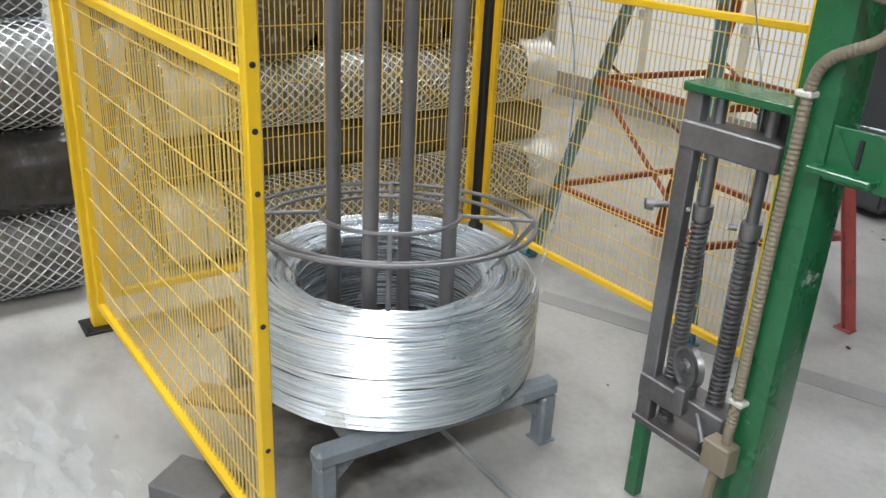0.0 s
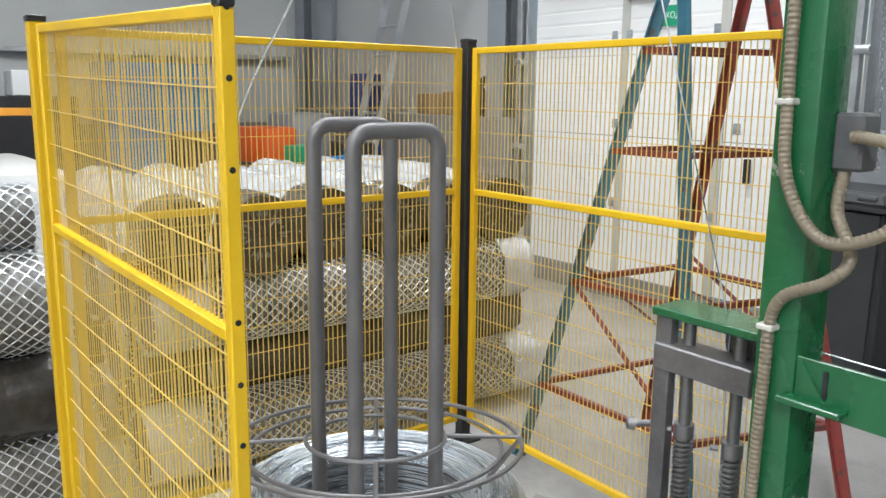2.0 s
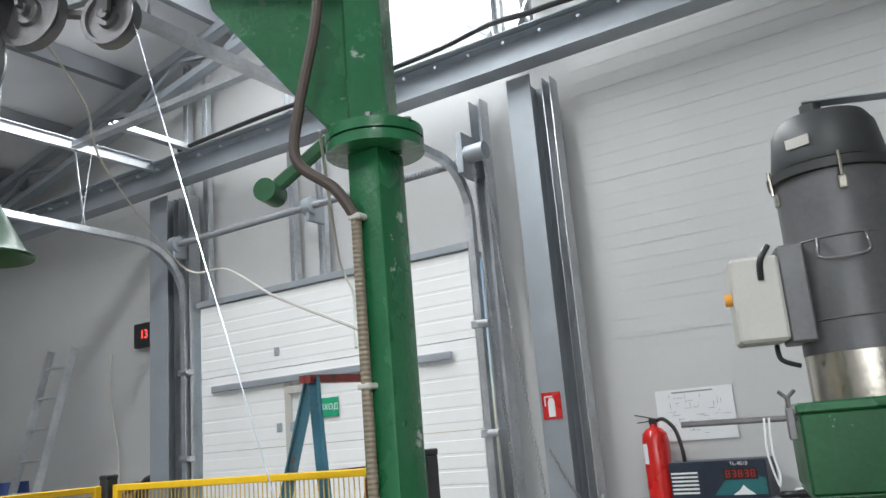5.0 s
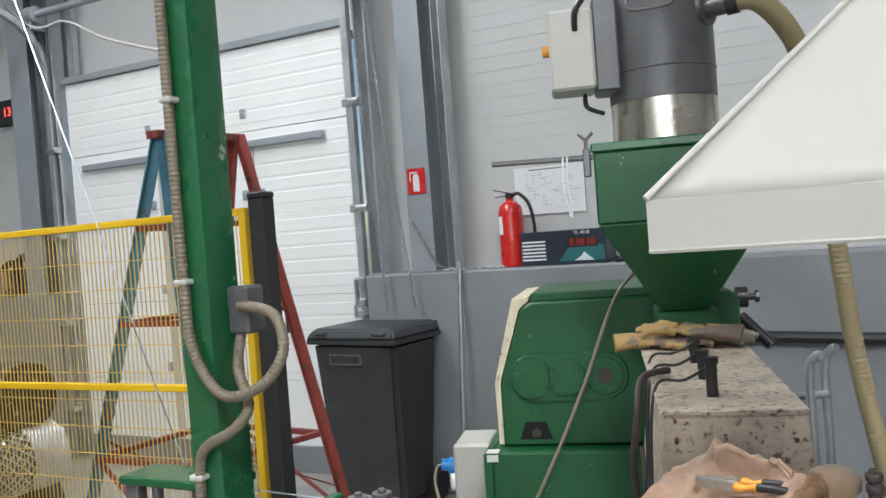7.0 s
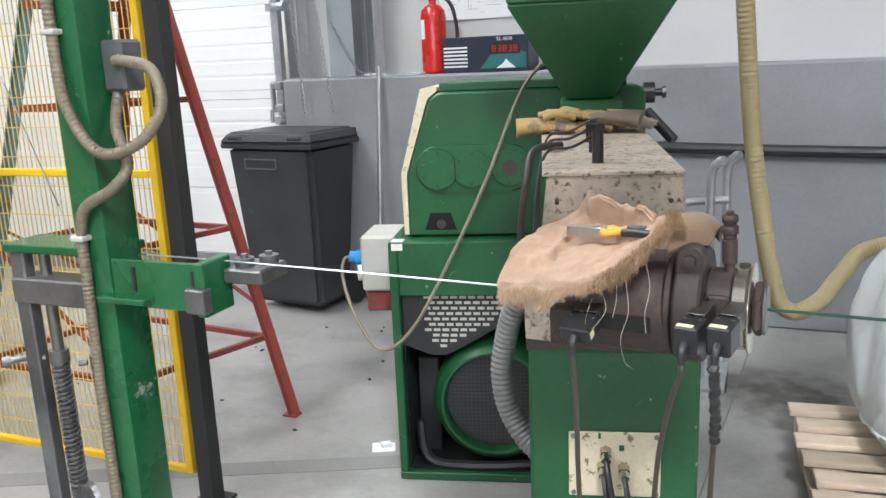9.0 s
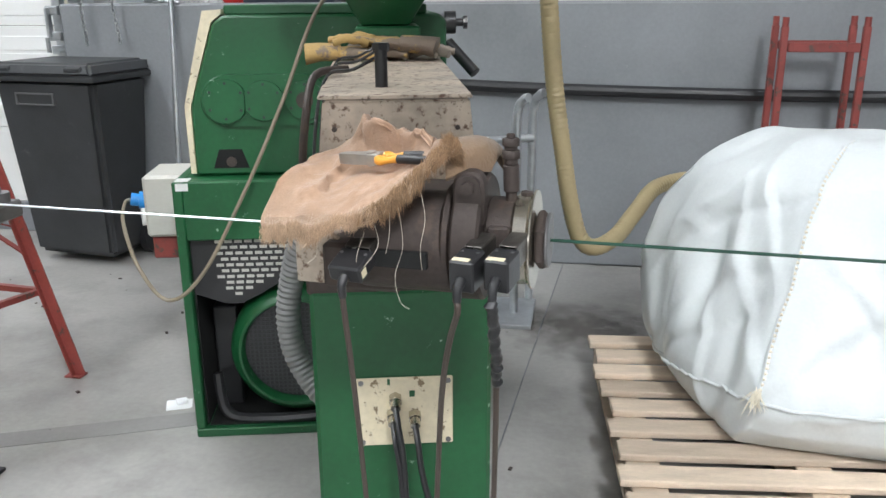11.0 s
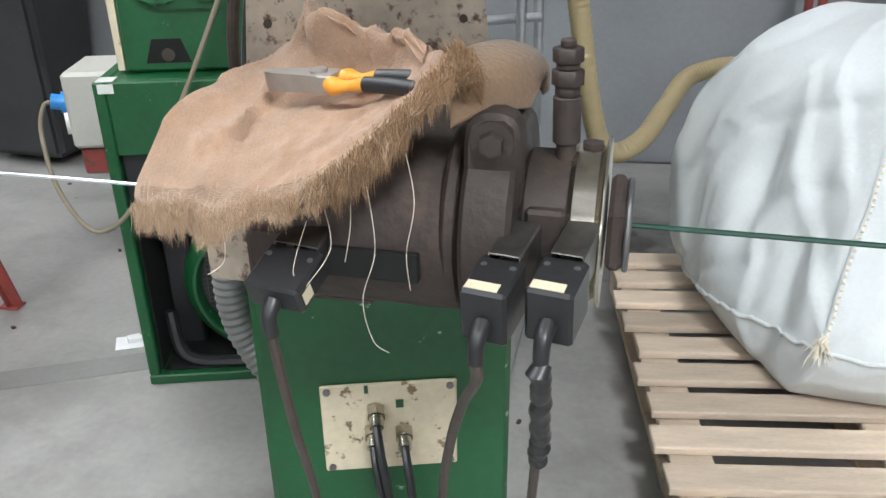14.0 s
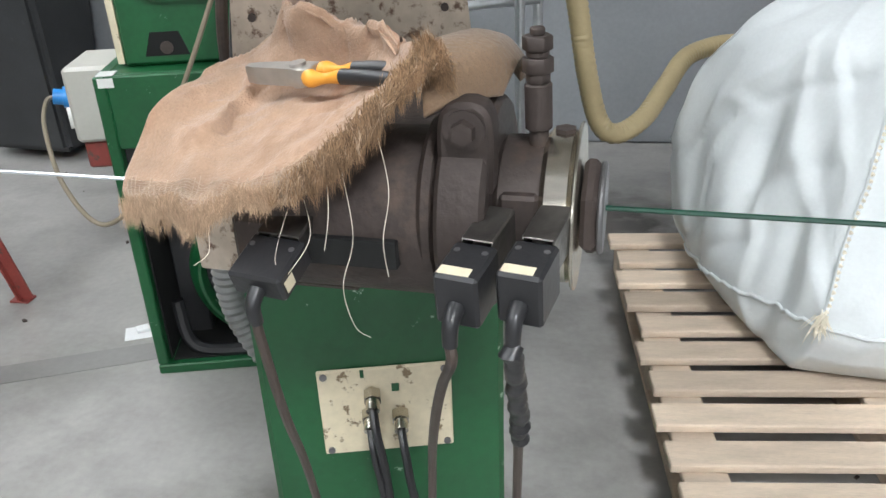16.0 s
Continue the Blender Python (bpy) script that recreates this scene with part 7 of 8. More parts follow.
# ---- hand truck and red stand behind the extruder ----
ht = thing("hand_truck", (0.72, 3.95, 0), "grey tubular hand truck leaning behind the extruder", "hand truck")
for x, y in ((0.715, 4.05), (0.66, 3.86)):
    bm = nb()
    tube(bm, curve_pts([(x, y, 0.02), (x, y, 0.6), (x, y, 0.92), (x + 0.03, y - 0.03, 0.99), (x + 0.05, y - 0.05, 1.0)], 6), 0.019, 12)
    part("upright", bm, M_GALV, ht)
bm = nb()
rod(bm, (0.4, 3.84, 0.8), (0.72, 4.0, 0.8), 0.018, seg=12)
part("cross_tube", bm, M_GALV, ht)
bm = nb()
rod(bm, (0.4, 3.84, 0.3), (0.72, 4.0, 0.3), 0.018, seg=12)
part("cross_tube", bm, M_GALV, ht)
bm = nb()
box(bm, 0.38, 3.7, 0.0, 0.75, 4.05, 0.02, 0.003)
part("toe_plate", bm, M_GALV, ht)
rs = thing("red_stand", (2.0, 4.4, 0), "dark red steel tube stand by the wall", "stand")
for x in (1.8, 2.14):
    for y in (4.3, 4.5):
        bm = nb()
        box(bm, x - 0.015, y - 0.015, 0, x + 0.015, y + 0.015, 1.27, 0.003)
        rod(bm, (x, y, 1.27), (x, y, 1.31), 0.014, seg=10)
        part("post", bm, M_REDW, rs)
for y in (4.3, 4.5):
    bm = nb()
    box(bm, 1.82, y - 0.015, 1.16, 2.12, y + 0.015, 1.2, 0.003)
    part("cross_bar", bm, M_REDW, rs)
for x in (1.8, 2.14):
    bm = nb()
    box(bm, x - 0.015, 4.32, 0.5, x + 0.015, 4.48, 0.54, 0.003)
    part("cross_bar", bm, M_REDW, rs)

# ---- pallet and bag ----
PMX = pose(1.0, 3.36, 0, 0, 0, 5.5)
pal = thing("pallet", (1.6, 2.7, 0), "raw timber pallet with spaced deck boards, worn", "pallet")
slat = box(nb(), 0.0, -0.042, 0.122, 1.1, 0.042, 0.144, 0.003)
slat_me = finish(slat, "deck_board", M_WOOD)
rp = random.Random(3)
for k in range(10):
    ob = new("deck_board", slat_me)
    ob.parent = pal
    ob.matrix_basis = Matrix.Translation((-1.6, -2.7, 0)) @ PMX @ pose(rp.uniform(-0.015, 0.02), -0.05 - 0.132 * k, rp.uniform(-0.001, 0.001), 0, 0, rp.uniform(-0.6, 0.6))
for x in (0.07, 0.55, 1.03):
    bm = nb()
    box(bm, x - 0.05, -1.3, 0.1, x + 0.05, 0.0, 0.121, 0.003, PMX)
    part("stringer_board", bm, M_WOOD, pal)
    bm = nb()
    box(bm, x - 0.05, -1.3, 0.0, x + 0.05, 0.0, 0.02, 0.003, PMX)
    part("bottom_board", bm, M_WOOD, pal)
    for y in (-1.22, -0.65, -0.07):
        bm = nb()
        box(bm, x - 0.05, y - 0.07, 0.02, x + 0.05, y + 0.07, 0.1, 0.003, PMX)
        part("block", bm, M_WOOD, pal)

bag = thing("big_bag", (1.95, 3.0, 0.146), "white woven bulk bag, half slumped, on the pallet", "bulk bag")
# corners round the bag at each height: the stitched corner first, then clockwise
BAG = ((0.147, (1.43, 2.605), (1.30, 3.10), (2.05, 3.33), (2.12, 2.56)),
       (0.175, (1.408, 2.585), (1.245, 3.17), (2.14, 3.40), (2.24, 2.50)),
       (0.24, (1.425, 2.555), (1.195, 3.26), (2.19, 3.46), (2.29, 2.48)),
       (0.33, (1.462, 2.54), (1.185, 3.32), (2.21, 3.49), (2.31, 2.48)),
       (0.50, (1.515, 2.635), (1.195, 3.38), (2.2, 3.5), (2.3, 2.54)),
       (0.69, (1.58, 2.745), (1.235, 3.38), (2.15, 3.49), (2.26, 2.62)),
       (0.84, (1.635, 2.845), (1.33, 3.30), (2.1, 3.46), (2.2, 2.7)),
       (0.93, (1.68, 2.92), (1.47, 3.32), (2.02, 3.4), (2.12, 2.78)),
       (0.975, (1.73, 2.99), (1.62, 3.28), (1.93, 3.32), (2.0, 2.9)),
       (0.985, (1.8, 3.08), (1.78, 3.16), (1.85, 3.17), (1.87, 3.07)))
BAG_C = Vector((1.75, 2.98, 0.0))
NS = 60
levels = curve_pts([(h, c[0][0], c[0][1]) for h, *c in BAG], 9)
corners = [curve_pts([(c[k][0], c[k][1], h) for h, *c in BAG], 9) for k in range(4)]
creases = ((0, 0.02, 0.36, 0.42, 0.78, 0.016, 0.05), (0, 0.28, 0.2, 0.4, 0.5, 0.012, 0.04), (0, 0.75, 0.24, 0.62, 0.62, 0.014, 0.05), (0, 0.08, 0.62, 0.4, 0.93, 0.014, 0.05), (0, 0.85, 0.45, 0.5, 0.84, 0.012, 0.04),
           (0, 0.5, 0.66, 0.72, 0.7, 0.012, 0.03), (3, 0.98, 0.36, 0.6, 0.62, 0.016, 0.05), (3, 0.9, 0.7, 0.5, 0.4, 0.012, 0.05), (3, 0.8, 0.3, 0.4, 0.34, 0.01, 0.04))
dents = ((0, 0.45, 0.55, 0.07, 0.13, 0.06), (0, 0.75, 0.4, 0.09, 0.16, 0.035), (0, 0.22, 0.78, 0.12, 0.1, 0.03), (3, 0.7, 0.55, 0.12, 0.14, 0.04), (0, 0.62, 0.74, 0.1, 0.07, -0.03), (0, 0.2, 0.4, 0.05, 0.2, 0.02))
grid = []
for i in range(len(levels)):
    ring = []
    for side in range(4):
        a, b = corners[side][i], corners[(side + 1) % 4][i]
        for k in range(NS):
            f = k / NS
            p = a.lerp(b, f)
            size = (b - a).length
            round_ = 0.07 if side in (0, 3) else 0.12
            n = Vector((-(b - a).y, (b - a).x, 0)).normalized()
            if n.dot(Vector((p.x - BAG_C.x, p.y - BAG_C.y, 0))) < 0:
                n = -n
            h = p.z
            free = min(1.0, max(0.0, (h - 0.147) / 0.08))
            # the wall bellies out between the corners; the stitched corner stays sharp
            w = round_ * size * math.sin(math.pi * f) ** 0.8 * (0.35 + 0.65 * free) * (1.0 if h < 0.6 else max(0.15, 1 - (h - 0.6) * 2.0))
            q = p * 3.0
            w += free * (0.03 * noise.noise(Vector((q.x * 0.9, q.y * 0.9, q.z * 0.8 + side * 7))) - 0.05 * abs(noise.noise(Vector((q.x * 0.9 + 3, q.y * 0.9, q.z * 0.7)))) + 0.012)
            w += free * 0.007 * (0.3 - abs(noise.noise(Vector((q.x * 3.5 + q.z, q.y * 3.5 - q.z, q.z * 2.2 + 4)))))
            w += free * 0.0015 * noise.noise(Vector((q.x * 11, q.y * 11, q.z * 6)))
            for sd, fc, hc, fw, hw, dep in dents:
                if sd == side:
                    w -= dep * math.exp(-((f - fc) / fw) ** 2 - ((h - hc) / hw) ** 2)
            for sd, f0, h0, f1, h1, dep, wid in creases:
                if sd == side:
                    cx_, cy_ = (f1 - f0) * 0.75, h1 - h0
                    gx_, gy_ = (f - f0) * 0.75, h - h0
                    al = (gx_ * cx_ + gy_ * cy_) / (cx_ * cx_ + cy_ * cy_)
                    if -0.2 < al < 1.2:
                        ds = (gx_ * cy_ - gy_ * cx_) / math.hypot(cx_, cy_) + 0.012 * math.sin(7 * al + f0 * 9)
                        w += dep * max(0.0, 1 - (2 * al - 1) ** 4 / 3.8) * (math.exp(-ds / wid) if ds > 0 else -0.5 * math.exp(ds / wid) + 1.5 * math.exp(ds / 0.008))
            facet = noise.noise(Vector((q.x * 1.0 - q.z * 0.9, q.y * 1.0 + q.z * 0.5, q.z * 0.8 + 20)))
            w -= free * 0.014 * max(0.0, 1 - abs(facet) * 7)
            # gathers that run up from the stitched bottom corner
            near = math.exp(-((f if side == 0 else 1 - f) / 0.25) ** 2) if side in (0, 3) else 0.0
            w += free * near * 0.006 * math.sin(46 * (f if side == 0 else 1 - f) + 9 * h) * math.exp(-((h - 0.36) / 0.16) ** 2)
            up = 0.02 * noise.noise(Vector((q.x * 2, q.y * 2, 9))) if h > 0.9 else 0.0
            ring.append(p + n * w * (1.0 if h < 0.97 else 0.2) + Vector((0, 0, up)))
    grid.append(ring)
NB = 4 * NS
bm = nb()
grid = [[bm.verts.new(p) for p in ring] for ring in grid]
for A, B in zip(grid, grid[1:]):
    for k in range(NB):
        bm.faces.new((A[k], A[(k + 1) % NB], B[(k + 1) % NB], B[k]))
bm.faces.new(grid[0])
bm.faces.new(grid[-1])
seam = [r[0].co.copy() for r in grid]
hem_level = lambda k: 26 if k > 3 * NS else max(12, int(26 - 14 * k / NS)) if k < NS else 12
hem = [grid[hem_level(k)][k].co.copy() for k in list(range(3 * NS + 4, NB)) + list(range(0, NS))]
part("body", bm, M_BAG, bag, smooth=80)
first = next(i for i, p in enumerate(seam) if p.z > 0.32)


def outward(p, d):
    return p + Vector((p.x - BAG_C.x, p.y - BAG_C.y, 0)).normalized() * d


P = resample([outward(p, 0.004) for p in seam[first:-4]], 0.016)
for i, (p, q) in enumerate(zip(P, P[1:])):
    bm = nb()
    tube(bm, [p, (p + q) / 2 + Vector((0.003, -0.003, 0)), q.lerp(p, 0.12)], lambda t: 0.0022 + 0.0032 * math.sin(3.14 * t), 6)
    part("stitch", bm, M_CORD, bag)
bm = nb()
tube(bm, [outward(p, 0.001) for p in seam[first - 2:-4]], 0.006, 8)
part("seam_fold", bm, M_BAG, bag, "folded white corner seam")
bm = nb()
tube(bm, [outward(p, 0.003) for p in hem], 0.0055, 8)
part("hem", bm, M_BAG, bag, "folded bottom hem")
bm = nb()
kp = outward(seam[first], 0.012)
strands(bm, [kp, kp + Vector((0.01, 0, 0.03))], 70, 0.05, 0.4, 0.01, 0.0016, (kp - Vector((BAG_C.x, BAG_C.y, kp.z))).normalized())
part("seam_knot", bm, M_CORD, bag, "knotted seam ends", smooth=0)["kind"] = "stuff"

# litter on the floor
bm = nb()
box(bm, -0.045, -0.035, 0.0, 0.045, 0.035, 0.002, 0.0, pose(-0.455, 2.81, 0.001, 3, 2, 25))
box(bm, -0.02, -0.012, 0.004, 0.02, 0.015, 0.018, 0.002, pose(-0.45, 2.82, 0.0, 8, 4, 40))
solo("litter", bm, M_PAPER, "crumpled scrap of white paper on the floor", "litter")
bm = nb()
rod(bm, (-1.7, 1.27, 0.012), (-0.62, 1.255, 0.012), 0.0075, seg=10)
solo("floor_rod", bm, M_GALV, "thin steel rod lying on the floor", "steel rod")
bm = nb()
rp = random.Random(5)
for k in range(60):
    x, y = rp.uniform(-2.2, 1.6), rp.uniform(0.2, 4.3)
    s = rp.uniform(0.003, 0.011)
    box(bm, -s, -s * 0.6, 0, s, s * 0.6, s * 0.5, 0, pose(x, y, 0.0005, 0, 0, rp.uniform(0, 180)))
solo("grit", bm, M_RUST, "small dark crumbs scattered on the floor", "grit", kind="stuff", smooth=0)


# ---- rolls of chain-link mesh ----
def mesh_roll(a, b, r, seedv, wrap, group, label):
    """A roll of diamond wire mesh from a to b; wrap: spans (0..1) covered in film."""
    A, B = Vector(a), Vector(b)
    d = B - A
    L = d.length
    m = Matrix.Translation(A) @ d.to_track_quat("Z", "Y").to_matrix().to_4x4()
    t = thing("mesh_roll", (A + B) / 2 - Vector((0, 0, r)), label, "wire mesh roll", group)
    rs_ = random.Random(seedv)
    # the core's dark colour paints the shade behind the diamond mesh
    bm = nb()
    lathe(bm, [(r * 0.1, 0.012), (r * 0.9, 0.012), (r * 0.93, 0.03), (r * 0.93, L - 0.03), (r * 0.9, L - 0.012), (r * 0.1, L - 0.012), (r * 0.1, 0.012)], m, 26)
    part("core", bm, M_ROLLC, t, "dense inner wire layers, gap shade in the colour")
    bm = nb()
    cell = 0.046
    nt = max(10, int(2 * math.pi * r / cell))
    nl = max(4, int(L / cell))

    def at(i, k, dr):
        ang = 2 * math.pi * (i / nt)
        rr_ = r * (0.985 + dr + 0.03 * math.sin(2 * ang + seedv))
        return m @ Vector((rr_ * math.cos(ang), rr_ * math.sin(ang), L * k / nl))

    w = 0.0028
    for i in range(nt):
        for k in range(nl):
            for s in (0, 1):
                if s:
                    seg = (at(i + 0.5, k, 0.012), at(i, k + 0.5, -0.004))
                    seg2 = (at(i + 1.0, k + 0.5, 0.012), at(i + 0.5, k + 1.0, -0.004))
                else:
                    seg = (at(i + 0.5, k, 0.012), at(i + 1.0, k + 0.5, -0.004))
                    seg2 = (at(i, k + 0.5, 0.012), at(i + 0.5, k + 1.0, -0.004))
                for g in (seg, seg2):
                    e = (g[1] - g[0]).normalized()
                    n = (g[0] - (m @ Vector((0, 0, L * k / nl)))).normalized()
                    sd = e.cross(n).normalized() * w
                    v = [bm.verts.new(x) for x in (g[0] - sd, g[0] + sd, g[1] + sd, g[1] - sd, (g[0] + g[1]) / 2 + n * w * 1.3)]
                    for f in ((0, 1, 4), (1, 2, 4), (2, 3, 4), (3, 0, 4)):
                        bm.faces.new([v[j] for j in f])
    part("chain_link", bm, M_CHAIN, t, "zinc diamond mesh", smooth=0)["kind"] = "stuff"
    for s0, s1, mt, lab in wrap:
        bm = nb()
        n1, n2 = 64, max(6, int((s1 - s0) * L / 0.02))
        rows = []
        for k in range(n2 + 1):
            z = L * (s0 + (s1 - s0) * k / n2)
            rows.append([bm.verts.new(m @ Vector((rr_ * math.cos(x), rr_ * math.sin(x), z + 0.01 * noise.noise(Vector((x * 2, seedv, 3)))))) for x, rr_ in
                         ((2 * math.pi * j / n1, r * (1.03 + 0.05 * abs(noise.noise(Vector((5 * math.cos(2 * math.pi * j / n1), 5 * math.sin(2 * math.pi * j / n1) + seedv, z * 14)))) + 0.05 * noise.noise(Vector((2.2 * math.cos(2 * math.pi * j / n1), 2.2 * math.sin(2 * math.pi * j / n1) + seedv, z * 9))))) for j in range(n1))])
        for P_, Q_ in zip(rows, rows[1:]):
            for j in range(n1):
                bm.faces.new((P_[j], P_[(j + 1) % n1], Q_[(j + 1) % n1], Q_[j]))
        if s0 <= 0.0:
            c = bm.verts.new(m @ Vector((0, 0, -0.004)))
            inner = [bm.verts.new(m @ Vector((r * 0.55 * math.cos(2 * math.pi * j / n1), r * 0.55 * math.sin(2 * math.pi * j / n1), 0.012 + 0.02 * noise.noise(Vector((j * 0.7, seedv, 1)))))) for j in range(n1)]
            for j in range(n1):
                bm.faces.new((rows[0][j], rows[0][(j + 1) % n1], inner[(j + 1) % n1], inner[j]))
                bm.faces.new((inner[j], inner[(j + 1) % n1], c))
        part("film_wrap", bm, mt, t, lab, smooth=60)
    return t


M_DFILM = mat("smoky_stretch_film", (0.13, 0.115, 0.095), 0.2, 0.15, 0.5, 9, 1.0, 26)
CL, BL, DL = (M_FILM, "clear wrinkled stretch film"), (M_BFILM, "black wrinkled stretch film"), (M_DFILM, "smoky wrinkled stretch film")
rr3 = random.Random(21)
R = 0.155
# stack behind the cage: layers along y and, on top, rolls that point at the cage
for layer in range(3):
    zc = R + 0.002 + layer * 0.268
    for j, x in enumerate((-2.75, -3.08, -3.41)):
        xx = x - 0.16 * (layer % 2)
        y0 = 0.95 + rr3.uniform(-0.05, 0.05)
        y1 = 2.95 + rr3.uniform(-0.1, 0.05)
        dark = (layer + j) % 2 == 1 if j else layer % 2 == 1
        wr = [(0.0, 1.0, *DL)] if dark else [(0.0, 0.1, *CL), (0.88, 1.0, *CL)]
        mesh_roll((xx, y1, zc), (xx, y0, zc), R, layer * 5 + j, wr, "mesh rolls behind the cage",
                  "chain-link mesh roll in smoky film, stacked" if dark else "zinc chain-link mesh roll with clear film ends, stacked")
for j in range(6):
    y = 1.1 + 0.325 * j
    zc = R + 0.002 + 3 * 0.268 + 0.03
    mesh_roll((-2.66 + rr3.uniform(-0.04, 0.04), y, zc), (-4.0, y + rr3.uniform(-0.03, 0.03), zc + 0.03), R, 40 + j, [(0.0, 0.16, *DL), (0.16, 1.0, *CL)],
              "mesh rolls behind the cage", "chain-link mesh roll in silvery film with a dark end")
# stack outside the cage
for k, (dark, x, rad) in enumerate(((False, -2.74, 0.17), (True, -2.78, 0.15), (False, -2.78, 0.19), (False, -2.85, 0.13))):
    zc = (0.172, 0.475, 0.8, 1.1)[k]
    mesh_roll((x + (0.06 if dark else 0), 0.62, zc), (x, -1.2, zc), rad, 60 + k, [(0.0, 1.0, *BL)] if dark else [(0.9, 1.0, *CL)], "mesh rolls beside the cage",
              "roll of zinc chain-link mesh in black film" if dark else "bare roll of bright zinc chain-link mesh")

# ---- far corner of the hall ----
rd = thing("roller_door", (-8.94, 1.4, 1.0), "grey hall door leaf with a bottom rail, half raised over the wall opening", "roller door")
bm = nb()
box(bm, -8.995, -2.6, 1.98, -8.94, 4.55, 4.35, 0.004)
part("leaf", bm, M_PANELG, rd)
bm = nb()
box(bm, -8.94, -2.6, 1.93, -8.88, 4.57, 1.98, 0.006)
part("bottom_rail", bm, M_GALV, rd, "bright galvanised bottom rail")
bm = nb()
box(bm, -8.939, -2.6, 3.35, -8.91, 2.6, 3.39, 0.004)
part("stiffener", bm, M_LGREY, rd)
bm = nb()
tube(bm, curve_pts([(-8.86, -2.0, 4.28), (-8.86, 0.5, 4.22), (-8.86, 2.0, 4.16), (-8.86, 2.9, 4.2), (-8.86, 3.7, 4.17), (-8.86, 4.4, 4.02), (-8.86, 4.56, 3.6)], 8), 0.028, 8)
solo("wall_cable", bm, M_BLACKPL, "thick black cable run along the end wall", "cable")
cabt = thing("locker", (-8.35, 2.75, 0), "bright blue steel locker by the end wall", "locker")
bm = nb()
box(bm, -8.7, 2.2, 0.02, -8.2, 3.3, 1.84, 0.008)
part("body", bm, M_BLUE, cabt)
for y in (2.21, 2.755):
    bm = nb()
    box(bm, -8.199, y + 0.005, 0.1, -8.185, y + 0.53, 1.8, 0.004)
    part("door", bm, M_BLUE, cabt)
bm = nb()
box(bm, -8.66, 2.25, 0.0, -8.24, 3.25, 0.02)
part("plinth", bm, M_BLACKP, cabt)
bm = nb()
box(bm, -8.6, 2.4, 1.842, -8.3, 2.9, 1.88, 0.006)
solo("folder", bm, M_CARD, "dark folder lying on the locker", "folder")
sh2 = thing("work_table", (-6.3, 3.6, 0), "dark cluttered work table in the hall corner", "work table")
bm = nb()
box(bm, -7.0, 3.3, 0.88, -5.2, 4.1, 0.93, 0.005)
part("table_top", bm, M_DKWOOD, sh2)
for x in (-6.93, -5.27):
    for y in (3.37, 4.03):
        bm = nb()
        box(bm, x - 0.03, y - 0.03, 0, x + 0.03, y + 0.03, 0.88, 0.004)
        part("leg", bm, M_STEELG, sh2)
rt2 = random.Random(17)


def parcel(name, x, y, z, sx, sy, sz, material, label, cat, rot=0):
    bm = nb()
    box(bm, -sx / 2, -sy / 2, 0, sx / 2, sy / 2, sz, min(sx, sy, sz) * 0.12, pose(x, y, z, 0, 0, rot), 2)
    return solo(name, bm, material, label, cat)


parcel("orange_crate", -6.6, 3.2, 0.93, 0.5, 0.35, 0.32, M_ORANGEP, "orange plastic crate on the work table", "crate", 10)
parcel("cardboard_box", -5.75, 4.82, 1.362, 0.34, 0.26, 0.22, M_CARD, "brown cardboard box on the plinth", "box", 6)
parcel("cardboard_box", -6.2, 4.8, 1.362, 0.26, 0.26, 0.2, M_CARD, "brown cardboard box on the plinth", "box", -8)
parcel("blue_carton", -5.6, 3.6, 0.932, 0.42, 0.3, 0.1, M_BLUE, "blue flat carton on the work table", "box", 20)
parcel("dark_toolbox", -6.0, 3.75, 0.932, 0.5, 0.3, 0.2, M_BLACKPL, "dark toolbox on the work table", "toolbox", -15)
parcel("green_crate", -6.3, 3.4, 0.932, 0.3, 0.25, 0.16, M_SIGNG, "small green crate on the work table", "crate", 5)
parcel("wooden_box", -7.6, 3.2, 0.0, 1.1, 0.8, 1.15, M_DKWOOD, "dark wooden box in the hall corner", "box", 3)
parcel("grey_box", -7.5, 4.0, 0.0, 0.6, 0.5, 1.35, M_STEELG, "grey steel cabinet in the hall corner", "cabinet", 0)
bm = nb()
tube(bm, curve_pts([(-5.35 + 0.17 * math.cos(t), 4.78, 1.53 + 0.16 * math.sin(t)) for t in (2 * math.pi * k / 12 for k in range(12))], 3, True), 0.035, 10, closed=True)
solo("coiled_hose", bm, M_BLACKPL, "coiled black hose on the plinth", "hose coil")
bm = nb()
tube(bm, curve_pts([(-5.5 + 0.14 * math.cos(t), 4.74, 1.51 + 0.13 * math.sin(t)) for t in (2 * math.pi * k / 12 for k in range(12))], 3, True), 0.03, 10, closed=True)
solo("coiled_hose", bm, M_RUST, "coiled brown hose on the plinth", "hose coil")
bm = nb()
rod(bm, (-7.0, 4.5, 0.9), (-7.0, 4.5, 1.75), 0.22, 0.16, seg=18)
solo("blue_drum", bm, mat("dark_blue_plastic", (0.02, 0.05, 0.2), 0.4), "dark blue covered drum in the corner", "drum")
bm = nb()
box(bm, -7.35, 4.2, 0.0, -6.65, 4.65, 0.9, 0.01)
solo("drum_stand", bm, M_STEELG, "grey steel bench under the blue drum", "bench")
ws = parcel("pallet_load", -5.6, 0.55, 0.0, 1.6, 1.3, 1.1, M_WHITE, "stack of white sheets on the floor", "sheet stack", 0)
orr = thing("orange_rack", (-6.6, 0.6, 0), "orange steel rack beside the sheet stack", "rack")
for y in (0.1, 1.35):
    bm = nb()
    box(bm, -6.63, y - 0.025, 0, -6.57, y + 0.025, 1.42, 0.004)
    part("post", bm, M_ORANGE, orr)
bm = nb()
